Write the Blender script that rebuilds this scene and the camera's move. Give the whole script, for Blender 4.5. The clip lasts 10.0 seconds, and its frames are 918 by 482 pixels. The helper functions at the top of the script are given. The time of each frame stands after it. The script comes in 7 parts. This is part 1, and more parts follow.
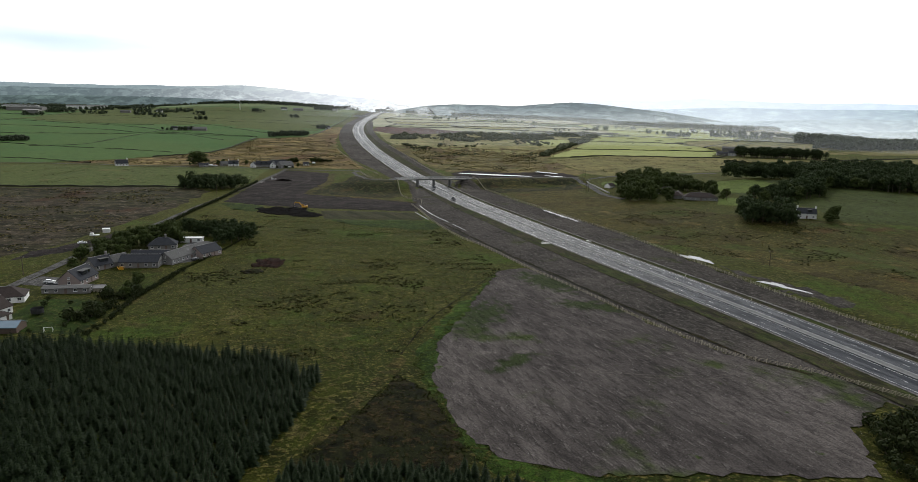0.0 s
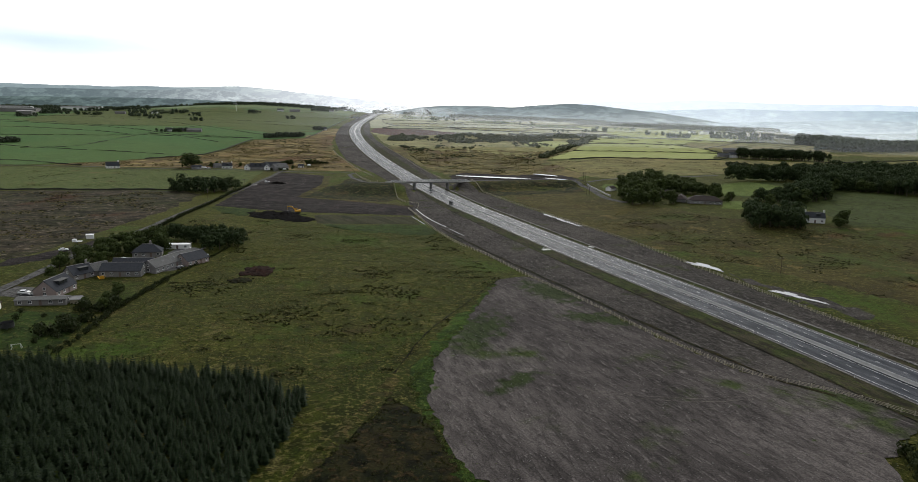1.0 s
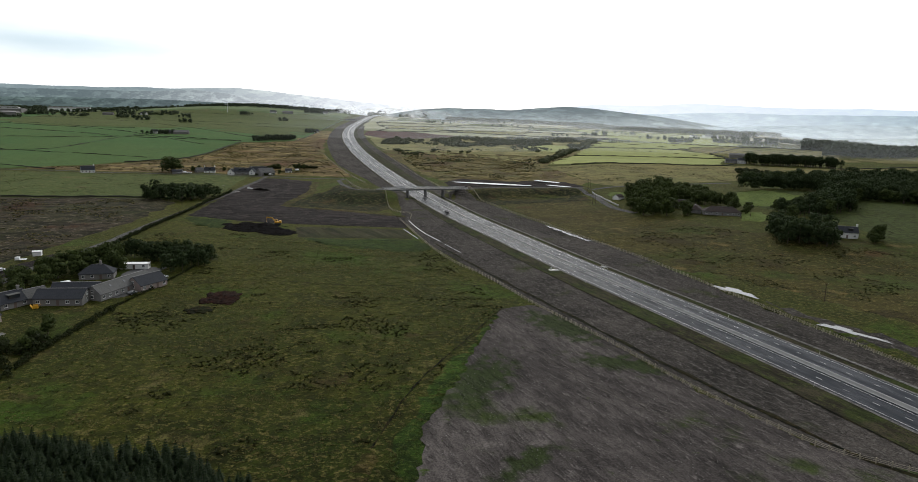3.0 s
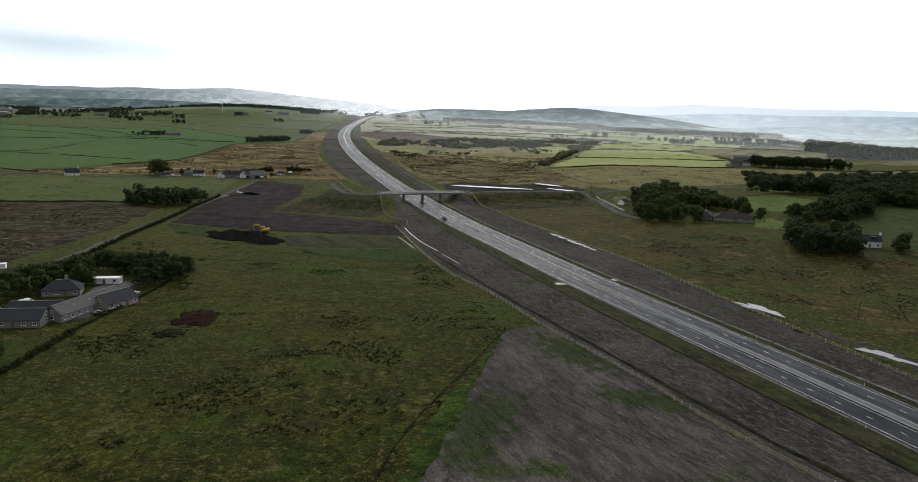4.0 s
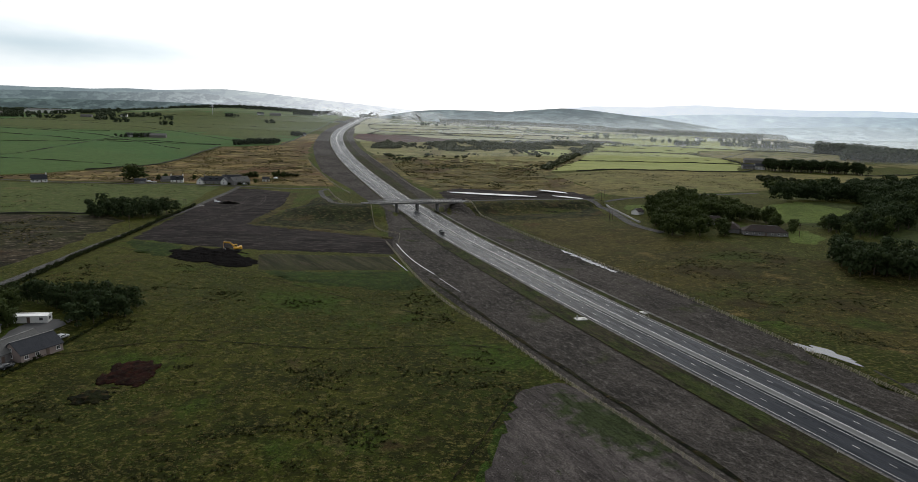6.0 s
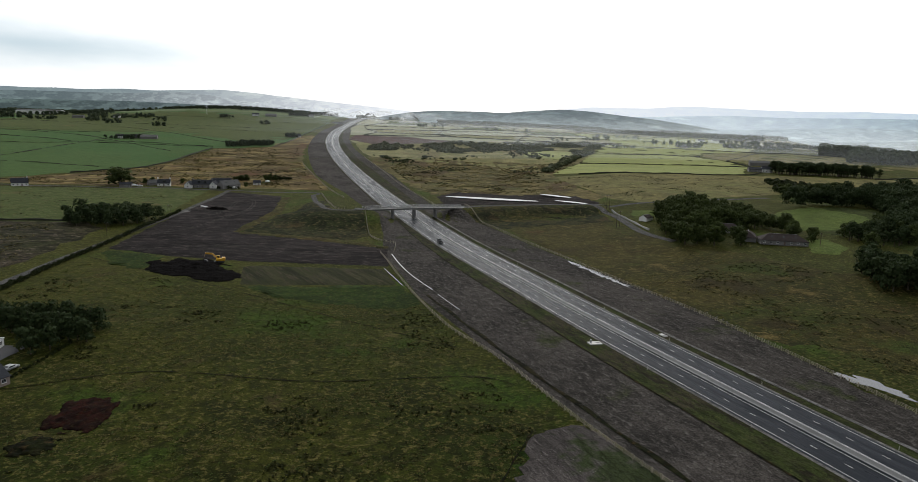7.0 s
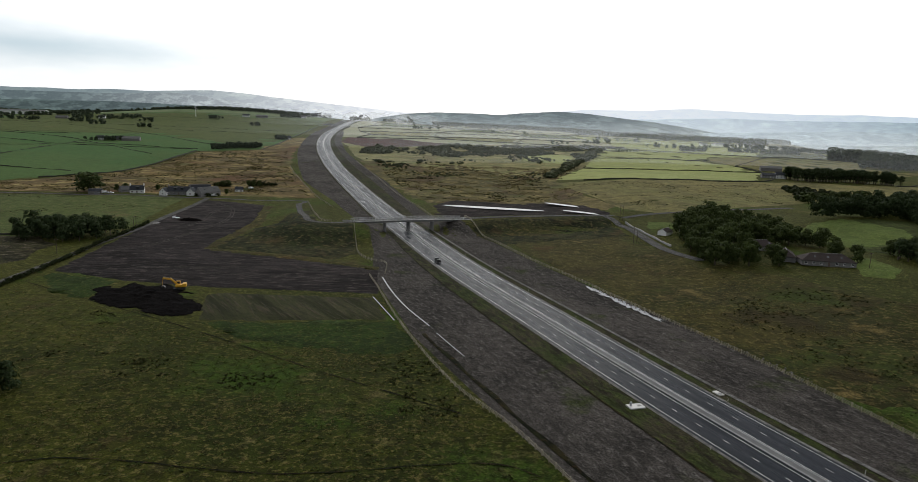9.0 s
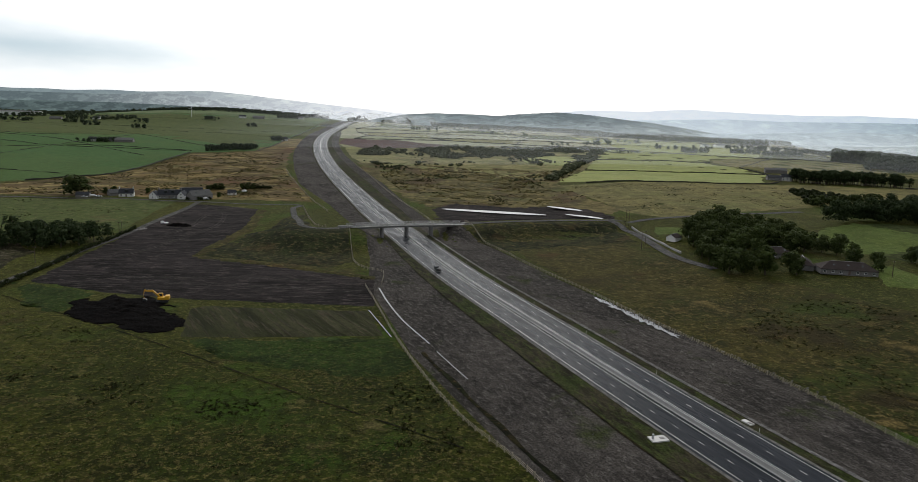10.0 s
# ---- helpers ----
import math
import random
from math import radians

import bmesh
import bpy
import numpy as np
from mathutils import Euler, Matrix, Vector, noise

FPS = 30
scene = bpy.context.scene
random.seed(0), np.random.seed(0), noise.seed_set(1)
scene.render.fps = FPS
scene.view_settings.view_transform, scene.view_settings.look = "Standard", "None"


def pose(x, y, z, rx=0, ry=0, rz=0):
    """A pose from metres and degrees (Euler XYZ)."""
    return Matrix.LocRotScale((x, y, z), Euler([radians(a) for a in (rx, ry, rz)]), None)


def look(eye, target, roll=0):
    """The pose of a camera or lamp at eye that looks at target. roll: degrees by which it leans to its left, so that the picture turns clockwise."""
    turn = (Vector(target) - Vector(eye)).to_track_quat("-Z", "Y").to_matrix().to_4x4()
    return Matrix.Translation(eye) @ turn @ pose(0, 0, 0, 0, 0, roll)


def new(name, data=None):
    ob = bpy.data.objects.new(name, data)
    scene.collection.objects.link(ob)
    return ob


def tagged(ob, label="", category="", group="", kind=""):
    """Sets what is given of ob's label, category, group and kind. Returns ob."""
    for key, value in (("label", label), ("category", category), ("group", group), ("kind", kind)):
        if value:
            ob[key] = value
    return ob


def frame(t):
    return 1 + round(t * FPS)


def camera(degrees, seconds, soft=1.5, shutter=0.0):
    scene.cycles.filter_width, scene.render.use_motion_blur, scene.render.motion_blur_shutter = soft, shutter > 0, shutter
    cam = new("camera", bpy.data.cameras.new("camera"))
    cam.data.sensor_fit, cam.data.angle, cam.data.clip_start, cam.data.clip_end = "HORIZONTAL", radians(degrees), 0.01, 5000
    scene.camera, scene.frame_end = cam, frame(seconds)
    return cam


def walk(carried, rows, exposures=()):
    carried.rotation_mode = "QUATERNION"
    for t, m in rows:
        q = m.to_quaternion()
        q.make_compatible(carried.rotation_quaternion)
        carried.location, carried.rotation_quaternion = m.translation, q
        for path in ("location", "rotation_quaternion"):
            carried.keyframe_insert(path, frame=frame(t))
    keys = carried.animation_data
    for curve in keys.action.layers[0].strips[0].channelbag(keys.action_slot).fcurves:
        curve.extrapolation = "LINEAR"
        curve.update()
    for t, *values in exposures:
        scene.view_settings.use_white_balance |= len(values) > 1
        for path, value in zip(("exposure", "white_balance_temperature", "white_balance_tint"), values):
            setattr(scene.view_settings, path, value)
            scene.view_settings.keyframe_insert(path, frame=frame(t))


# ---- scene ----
cam = camera(69.3, 10.0, soft=0.45)
PATH = [
    (0, (3.174, -7.595, 72.482), (3.3005, -5.6372, 72.0932), 1.29),
    (0.5, (3.528, -1.086, 72.404), (3.6585, 0.8719, 72.017), 1.29),
    (1, (4.1, 6.47, 72.415), (4.2327, 8.4282, 72.0299), 1.29),
    (1.5, (4.682, 15.159, 72.309), (4.8165, 17.1175, 71.9269), 1.29),
    (2, (5.417, 25.315, 72.202), (5.5543, 27.2738, 71.8228), 1.39),
    (2.5, (6.081, 36.414, 72.149), (6.2217, 38.3728, 71.7707), 1.49),
    (4, (7.761, 72.509, 72.41), (7.912, 74.4677, 72.035), 1.59),
    (4.5, (8.455, 84.28, 72.541), (8.6077, 86.2384, 72.1654), 1.59),
    (5, (9.047, 96.334, 72.599), (9.2024, 98.2926, 72.2253), 1.49),
    (5.5, (9.462, 108.681, 72.624), (9.6198, 110.6396, 72.2512), 1.49),
    (7, (10.69, 145.928, 73.02), (10.8587, 147.8864, 72.6511), 1.59),
    (7.5, (10.998, 157.79, 73.053), (11.1693, 159.7483, 72.6852), 1.59),
    (8, (11.374, 169.95, 73.109), (11.5479, 171.9084, 72.7417), 1.59),
    (8.5, (11.622, 182.031, 73.182), (11.8008, 183.9893, 72.8167), 1.59),
    (9, (11.691, 192.975, 73.276), (11.8751, 194.9331, 72.9126), 1.79),
    (9.5, (11.775, 202.2, 73.339), (11.9619, 204.158, 72.9766), 1.79),
    (10, (11.963, 210.403, 73.385), (12.1525, 212.3611, 73.0242), 1.79),
]
walk(cam, [(t, look(eye, target, roll)) for t, eye, target, roll in PATH], exposures=((0.0, -0.03), (5.0, -0.28), (10.0, -0.42)))

# ---- daylight: thin bright overcast, the sun behind it ahead of the camera ----
SUN_AZ, SUN_EL = 10.0, 34.0          # degrees, azimuth from +y towards +x
world = bpy.data.worlds.new("sky")
scene.world = world
world.use_nodes = True
wt = world.node_tree
wt.nodes.clear()


def wn(kind, **kw):
    n = wt.nodes.new(kind)
    for k, v in kw.items():
        n.inputs[k].default_value = v
    return n


w_out = wn("ShaderNodeOutputWorld")
w_bg = wn("ShaderNodeBackground", Strength=1.0)
w_sky = wn("ShaderNodeTexSky")
w_sky.sky_type = "NISHITA"
w_sky.sun_disc = False
w_sky.sun_elevation, w_sky.sun_rotation = radians(SUN_EL), radians(SUN_AZ)
w_gain = wn("ShaderNodeVectorMath")
w_gain.operation = "SCALE"
w_gain.inputs["Scale"].default_value = 0.10
w_tc = wn("ShaderNodeTexCoord")
w_map = wn("ShaderNodeMapping", Scale=(1.0, 1.0, 4.0))
w_noise = wn("ShaderNodeTexNoise", Scale=1.7, Detail=6.0, Roughness=0.55)
w_ramp = wn("ShaderNodeValToRGB")
w_ramp.color_ramp.elements[0].position, w_ramp.color_ramp.elements[1].position = 0.40, 0.58
w_ramp.color_ramp.elements[0].color, w_ramp.color_ramp.elements[1].color = (0.84, 0.89, 0.94, 1), (0.98, 0.99, 1.0, 1)
# the cloud is brightest round the hidden sun
w_dot = wn("ShaderNodeVectorMath")
w_dot.operation = "DOT_PRODUCT"
w_dot.inputs[1].default_value = (math.sin(radians(SUN_AZ)) * math.cos(radians(SUN_EL)),
                                 math.cos(radians(SUN_AZ)) * math.cos(radians(SUN_EL)), math.sin(radians(SUN_EL)))
w_glow = wn("ShaderNodeMapRange")
for i, v in enumerate((-0.2, 1.0, 0.48, 2.0)):
    w_glow.inputs[1 + i].default_value = v
w_mul = wn("ShaderNodeVectorMath")
w_mul.operation = "SCALE"
w_mix = wn("ShaderNodeMix")
w_mix.data_type = "RGBA"
w_mix.inputs["Factor"].default_value = 0.86
L = wt.links.new
L(w_tc.outputs["Generated"], w_map.inputs["Vector"])
L(w_map.outputs["Vector"], w_noise.inputs["Vector"])
L(w_noise.outputs["Fac"], w_ramp.inputs["Fac"])
L(w_tc.outputs["Generated"], w_dot.inputs[0])
L(w_dot.outputs["Value"], w_glow.inputs["Value"])
# a long grey-blue cloud bank low in the north-west
w_off = wn("ShaderNodeVectorMath")
w_off.operation = "SUBTRACT"
w_off.inputs[1].default_value = (-0.46, 0.884, 0.074)
w_fit = wn("ShaderNodeVectorMath")
w_fit.operation = "MULTIPLY"
w_fit.inputs[1].default_value = (3.2, 3.2, 34.0)
w_len = wn("ShaderNodeVectorMath")
w_len.operation = "LENGTH"
w_rag = wn("ShaderNodeMath")
w_rag.operation = "MULTIPLY_ADD"
w_rag.inputs[1].default_value = 2.6
w_bank = wn("ShaderNodeMapRange")
w_bank.interpolation_type = "SMOOTHSTEP"
for i, v in enumerate((1.25, 2.6, 1.0, 0.0)):
    w_bank.inputs[1 + i].default_value = v
w_cloud = wn("ShaderNodeMix")
w_cloud.data_type = "RGBA"
w_cloud.inputs["B"].default_value = (0.50, 0.60, 0.67, 1)
L(w_tc.outputs["Generated"], w_off.inputs[0])
L(w_off.outputs["Vector"], w_fit.inputs[0])
L(w_fit.outputs["Vector"], w_len.inputs[0])
L(w_noise.outputs["Fac"], w_rag.inputs[0])
L(w_len.outputs["Value"], w_rag.inputs[2])
L(w_rag.outputs["Value"], w_bank.inputs["Value"])
L(w_bank.outputs["Result"], w_cloud.inputs["Factor"])
L(w_ramp.outputs["Color"], w_cloud.inputs["A"])
L(w_cloud.outputs["Result"], w_mul.inputs[0])
L(w_glow.outputs["Result"], w_mul.inputs["Scale"])
L(w_sky.outputs["Color"], w_gain.inputs[0])
L(w_gain.outputs["Vector"], w_mix.inputs["A"])
L(w_mul.outputs["Vector"], w_mix.inputs["B"])
L(w_mix.outputs["Result"], w_bg.inputs["Color"])
L(w_bg.outputs["Background"], w_out.inputs["Surface"])

sun = new("sun", bpy.data.lights.new("sun", "SUN"))
sun.data.energy, sun.data.angle, sun.data.color = 1.5, radians(14), (1.0, 0.97, 0.90)
sun.matrix_world = look((0, 0, 300), (-math.sin(radians(SUN_AZ)) * 300, -math.cos(radians(SUN_AZ)) * 300, 300 - 300 * math.tan(radians(SUN_EL))))
scene.view_settings.exposure = 0.0


# ---- materials ----
def material(name, rough=0.9, metallic=0.0, spec=0.3):
    m = bpy.data.materials.new(name)
    m.use_nodes = True
    b = m.node_tree.nodes["Principled BSDF"]
    b.inputs["Roughness"].default_value = rough
    b.inputs["Metallic"].default_value = metallic
    b.inputs["Specular IOR Level"].default_value = spec
    return m, m.node_tree, b


def noise_fac(nt, vec, scale, detail=4.0, lo=0.35, hi=0.65, stretch=None, turn=0.0):
    if stretch:
        mp = nt.nodes.new("ShaderNodeMapping")
        mp.vector_type = "TEXTURE"                     # turned first, then drawn out along the turned axis
        mp.inputs["Scale"].default_value = tuple(1 / v for v in stretch)
        mp.inputs["Rotation"].default_value = (0, 0, radians(turn))
        nt.links.new(vec, mp.inputs["Vector"])
        vec = mp.outputs["Vector"]
    n = nt.nodes.new("ShaderNodeTexNoise")
    n.inputs["Scale"].default_value, n.inputs["Detail"].default_value = scale, detail
    n.inputs["Roughness"].default_value = 0.62
    nt.links.new(vec, n.inputs["Vector"])
    r = nt.nodes.new("ShaderNodeMapRange")
    r.interpolation_type = "SMOOTHSTEP"
    r.inputs[1].default_value, r.inputs[2].default_value = lo, hi
    nt.links.new(n.outputs["Fac"], r.inputs[0])
    return r.outputs[0]


def blend(nt, fac, a, b):
    x = nt.nodes.new("ShaderNodeMix")
    x.data_type = "RGBA"
    for sock, v in (("A", a), ("B", b)):
        if isinstance(v, tuple):
            x.inputs[sock].default_value = (*v, 1)
        else:
            nt.links.new(v, x.inputs[sock])
    if isinstance(fac, float):
        x.inputs["Factor"].default_value = fac
    else:
        nt.links.new(fac, x.inputs["Factor"])
    return x.outputs["Result"]


def position(nt):
    return nt.nodes.new("ShaderNodeNewGeometry").outputs["Position"]


def bumped(nt, b, height, strength=0.5, distance=0.1):
    u = nt.nodes.new("ShaderNodeBump")
    u.inputs["Strength"].default_value, u.inputs["Distance"].default_value = strength, distance
    nt.links.new(height, u.inputs["Height"])
    nt.links.new(u.outputs["Normal"], b.inputs["Normal"])


def land(name, base, patch, fleck, scales=(0.012, 0.09, 0.9), ranges=((0.4, 0.6), (0.45, 0.6), (0.5, 0.66)), rough=0.95, bump=0.5,
         stretch=None, turn=0.0, extra=(), deep=0.62, grain=0.5, sheen=0.04, nap=0.0, clump=0.7, clump_scale=0.0, spots=(), spot_col=(0.026, 0.040, 0.010)):
    """Open ground: broad patches, middling blotches, clumps and fine flecks of several colours, at real-world size."""
    m, nt, b = material(name, rough, spec=sheen)
    b.inputs["Sheen Weight"].default_value, b.inputs["Sheen Roughness"].default_value = nap, 0.4
    b.inputs["Sheen Tint"].default_value = (*(min(1.0, v * 9.0 + 0.02) for v in base), 1)
    p = position(nt)
    f1 = noise_fac(nt, p, scales[0], 5, *ranges[0])
    f2 = noise_fac(nt, p, scales[1], 6, *ranges[1], stretch=stretch, turn=turn)
    f3 = noise_fac(nt, p, scales[2], 5, *ranges[2], stretch=stretch, turn=turn)
    c = blend(nt, f1, base, patch)
    c = blend(nt, f2, c, tuple(v * deep for v in patch))
    c = blend(nt, f3, c, fleck)
    for col, scale, lo, hi in extra:
        c = blend(nt, noise_fac(nt, p, scale, 6, lo, hi), c, col)
    for x, y, rx, ry, turned in spots:
        mp = nt.nodes.new("ShaderNodeMapping")
        mp.vector_type = "TEXTURE"
        mp.inputs["Location"].default_value, mp.inputs["Rotation"].default_value, mp.inputs["Scale"].default_value = (x, y, 0), (0, 0, radians(turned)), (rx, ry, 1000)
        ln = nt.nodes.new("ShaderNodeVectorMath")
        ln.operation = "LENGTH"
        nt.links.new(p, mp.inputs["Vector"])
        nt.links.new(mp.outputs["Vector"], ln.inputs[0])
        rag = nt.nodes.new("ShaderNodeMath")
        rag.operation = "MULTIPLY_ADD"
        rag.inputs[1].default_value = 0.9
        nt.links.new(noise_fac(nt, p, 0.22, 7, 0.3, 0.7), rag.inputs[0])
        nt.links.new(ln.outputs["Value"], rag.inputs[2])
        edge = nt.nodes.new("ShaderNodeMapRange")
        edge.inputs[1].default_value, edge.inputs[2].default_value, edge.inputs[3].default_value, edge.inputs[4].default_value = 1.0, 1.55, 0.85, 0.0
        nt.links.new(rag.outputs[0], edge.inputs[0])
        c = blend(nt, edge.outputs[0], c, spot_col)
    dims = [blend(nt, noise_fac(nt, p, scales[2] * 3.1, 6, 0.43, 0.58), (1, 1, 1), (grain, grain, grain)),
            blend(nt, noise_fac(nt, p, clump_scale or scales[2] * 0.4, 4, 0.46, 0.60, stretch=stretch, turn=turn), (1, 1, 1), (clump, clump, clump))]
    for dim in dims:
        mul = nt.nodes.new("ShaderNodeMix")
        mul.data_type, mul.blend_type = "RGBA", "MULTIPLY"
        mul.inputs["Factor"].default_value = 1.0
        nt.links.new(c, mul.inputs["A"])
        nt.links.new(dim, mul.inputs["B"])
        c = mul.outputs["Result"]
    nt.links.new(c, b.inputs["Base Color"])
    bumped(nt, b, f3, bump, 0.4)
    return m


def plain(name, col, rough=0.6, metallic=0.0, vary=0.25, scale=3.0, bump=0.15, spec=0.4):
    """Made surfaces: one colour with grime and grain."""
    m, nt, b = material(name, rough, metallic, spec)
    o = nt.nodes.new("ShaderNodeTexCoord").outputs["Object"]
    f1 = noise_fac(nt, o, scale * 0.2, 5, 0.35, 0.7)
    f2 = noise_fac(nt, o, scale * 4, 5, 0.3, 0.7)
    c = blend(nt, f1, col, tuple(v * (1 - vary) for v in col))
    c = blend(nt, f2, c, tuple(v * (1 - vary * 0.7) for v in col))
    nt.links.new(c, b.inputs["Base Color"])
    bumped(nt, b, f2, bump, 0.02)
    return m


def leaf(name, a, c, rough=0.7, through_light=0.25, gloss=0.04):
    """Foliage: colours vary from tree to tree and from leaf clump to leaf clump."""
    m, nt, b = material(name, rough, spec=gloss)
    isl = nt.nodes.new("ShaderNodeNewGeometry").outputs["Random Per Island"]
    rnd = nt.nodes.new("ShaderNodeObjectInfo").outputs["Random"]
    c1 = blend(nt, isl, a, c)
    c2 = blend(nt, rnd, c1, tuple((u + v) * 0.42 for u, v in zip(a, c)))
    mixc = blend(nt, 0.5, c1, c2)
    nt.links.new(mixc, b.inputs["Base Color"])
    t = nt.nodes.new("ShaderNodeBsdfTranslucent")
    nt.links.new(mixc, t.inputs["Color"])
    ms = nt.nodes.new("ShaderNodeMixShader")
    ms.inputs[0].default_value = through_light
    nt.links.new(b.outputs[0], ms.inputs[1])
    nt.links.new(t.outputs[0], ms.inputs[2])
    nt.links.new(ms.outputs[0], nt.nodes["Material Output"].inputs["Surface"])
    return m


M_MEADOW = land("rough meadow", (0.031, 0.034, 0.0042), (0.016, 0.023, 0.0030), (0.096, 0.080, 0.026), scales=(0.010, 0.045, 0.7), ranges=((0.42, 0.58), (0.50, 0.66), (0.50, 0.64)), deep=0.45, grain=0.40,
                extra=(((0.024, 0.050, 0.005), 0.018, 0.52, 0.66), ((0.100, 0.084, 0.032), 0.060, 0.59, 0.70), ((0.030, 0.019, 0.008), 0.030, 0.60, 0.70)), sheen=0.04, nap=0.22, clump=0.42)
M_DRYMOOR = land("dry moorland", (0.040, 0.035, 0.008), (0.023, 0.029, 0.0055), (0.100, 0.076, 0.028), scales=(0.012, 0.040, 0.5), ranges=((0.44, 0.56), (0.47, 0.60), (0.50, 0.64)), deep=0.5, grain=0.42,
                 extra=(((0.020, 0.014, 0.006), 0.017, 0.55, 0.63), ((0.024, 0.042, 0.006), 0.014, 0.53, 0.64), ((0.115, 0.084, 0.030), 0.040, 0.59, 0.68), ((0.060, 0.030, 0.012), 0.025, 0.61, 0.68)), sheen=0.04, nap=0.16, clump=0.5)
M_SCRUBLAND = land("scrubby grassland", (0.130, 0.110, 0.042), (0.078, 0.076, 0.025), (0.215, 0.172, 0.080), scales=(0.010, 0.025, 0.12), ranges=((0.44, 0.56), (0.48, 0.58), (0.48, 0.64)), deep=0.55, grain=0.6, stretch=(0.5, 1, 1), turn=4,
                   extra=(((0.055, 0.032, 0.016), 0.012, 0.52, 0.60), ((0.062, 0.078, 0.020), 0.016, 0.54, 0.64), ((0.034, 0.026, 0.012), 0.045, 0.58, 0.66)), sheen=0.06, nap=0.20, clump=0.5)
M_PASTURE = land("pasture", (0.031, 0.068, 0.018), (0.043, 0.072, 0.019), (0.066, 0.080, 0.027), scales=(0.004, 0.012, 0.30), ranges=((0.44, 0.56), (0.5, 0.62), (0.52, 0.68)), deep=0.92, grain=0.7, sheen=0.05, nap=0.12, clump=0.82,
                 extra=(((0.030, 0.040, 0.012), 0.06, 0.66, 0.72),))
M_ROUGHPASTURE = land("rough grazed pasture", (0.050, 0.066, 0.016), (0.042, 0.060, 0.014), (0.100, 0.095, 0.036), scales=(0.006, 0.03, 0.4), ranges=((0.44, 0.56), (0.5, 0.62), (0.50, 0.64)), deep=0.85, grain=0.55, sheen=0.05, nap=0.10, clump=0.6,
                      extra=(((0.026, 0.034, 0.010), 0.10, 0.64, 0.70), ((0.090, 0.070, 0.028), 0.02, 0.60, 0.70)))
# darker than open pasture: rushes, and the wood's shade put into the colour
M_RUSHSHADE = land("rushy grass darkened by wood shade", (0.036, 0.048, 0.011), (0.028, 0.040, 0.009), (0.066, 0.068, 0.022), scales=(0.01, 0.05, 0.5), ranges=((0.44, 0.56), (0.5, 0.62), (0.50, 0.64)), deep=0.7, grain=0.5, nap=0.10, clump=0.5,
                   extra=(((0.018, 0.022, 0.007), 0.12, 0.58, 0.66),))
M_LUSH = land("lush grass", (0.022, 0.040, 0.006), (0.015, 0.027, 0.0045), (0.052, 0.056, 0.014), scales=(0.02, 0.10, 0.6), ranges=((0.44, 0.56), (0.5, 0.62), (0.5, 0.64)), nap=0.10, clump=0.55, grain=0.4)
M_MARGIN = land("rank green grass", (0.030, 0.058, 0.007), (0.022, 0.042, 0.006), (0.058, 0.072, 0.016), scales=(0.02, 0.12, 0.7), ranges=((0.44, 0.56), (0.5, 0.62), (0.5, 0.64)), nap=0.10, clump=0.45, grain=0.4)
# cut-field green, raised further to stand in for sun breaking through
M_BRIGHT = land("cut silage field", (0.190, 0.212, 0.054), (0.155, 0.182, 0.048), (0.230, 0.232, 0.090), scales=(0.008, 0.03, 0.3), stretch=(0.15, 1, 1), turn=-5, deep=0.85, grain=0.85, sheen=0.08, nap=0.15, clump=0.9)
M_PADDOCK = land("sunny short grass", (0.068, 0.092, 0.019), (0.052, 0.076, 0.016), (0.095, 0.105, 0.034), scales=(0.02, 0.06, 0.5), deep=0.8, grain=0.6, nap=0.12, clump=0.7)
M_TAN = land("bleached grazing", (0.118, 0.100, 0.034), (0.085, 0.080, 0.024), (0.160, 0.132, 0.055), scales=(0.010, 0.030, 0.25), ranges=((0.45, 0.56), (0.5, 0.60), (0.48, 0.66)), deep=0.6, grain=0.5, extra=(((0.046, 0.038, 0.015), 0.045, 0.59, 0.66), ((0.080, 0.088, 0.024), 0.010, 0.54, 0.66)), sheen=0.06, nap=0.12, clump=0.55)
M_RUST = land("rusty moor grass", (0.128, 0.086, 0.032), (0.068, 0.040, 0.017), (0.215, 0.168, 0.068), scales=(0.008, 0.030, 0.13), ranges=((0.46, 0.56), (0.46, 0.56), (0.48, 0.62)), stretch=(0.42, 1, 1), turn=4, deep=0.5, grain=0.6,
              extra=(((0.060, 0.022, 0.013), 0.011, 0.54, 0.62), ((0.062, 0.070, 0.020), 0.013, 0.57, 0.66)), sheen=0.05, nap=0.10, clump=0.45)
M_BROWNMOOR = land("brown and green rough moor", (0.098, 0.080, 0.028), (0.056, 0.056, 0.017), (0.165, 0.130, 0.054), scales=(0.010, 0.030, 0.16), ranges=((0.45, 0.55), (0.47, 0.57), (0.48, 0.62)), deep=0.55, grain=0.55,
                   extra=(((0.048, 0.027, 0.014), 0.015, 0.53, 0.59), ((0.050, 0.062, 0.016), 0.020, 0.55, 0.62), ((0.028, 0.022, 0.010), 0.055, 0.57, 0.65)), sheen=0.05, nap=0.10, clump=0.45)
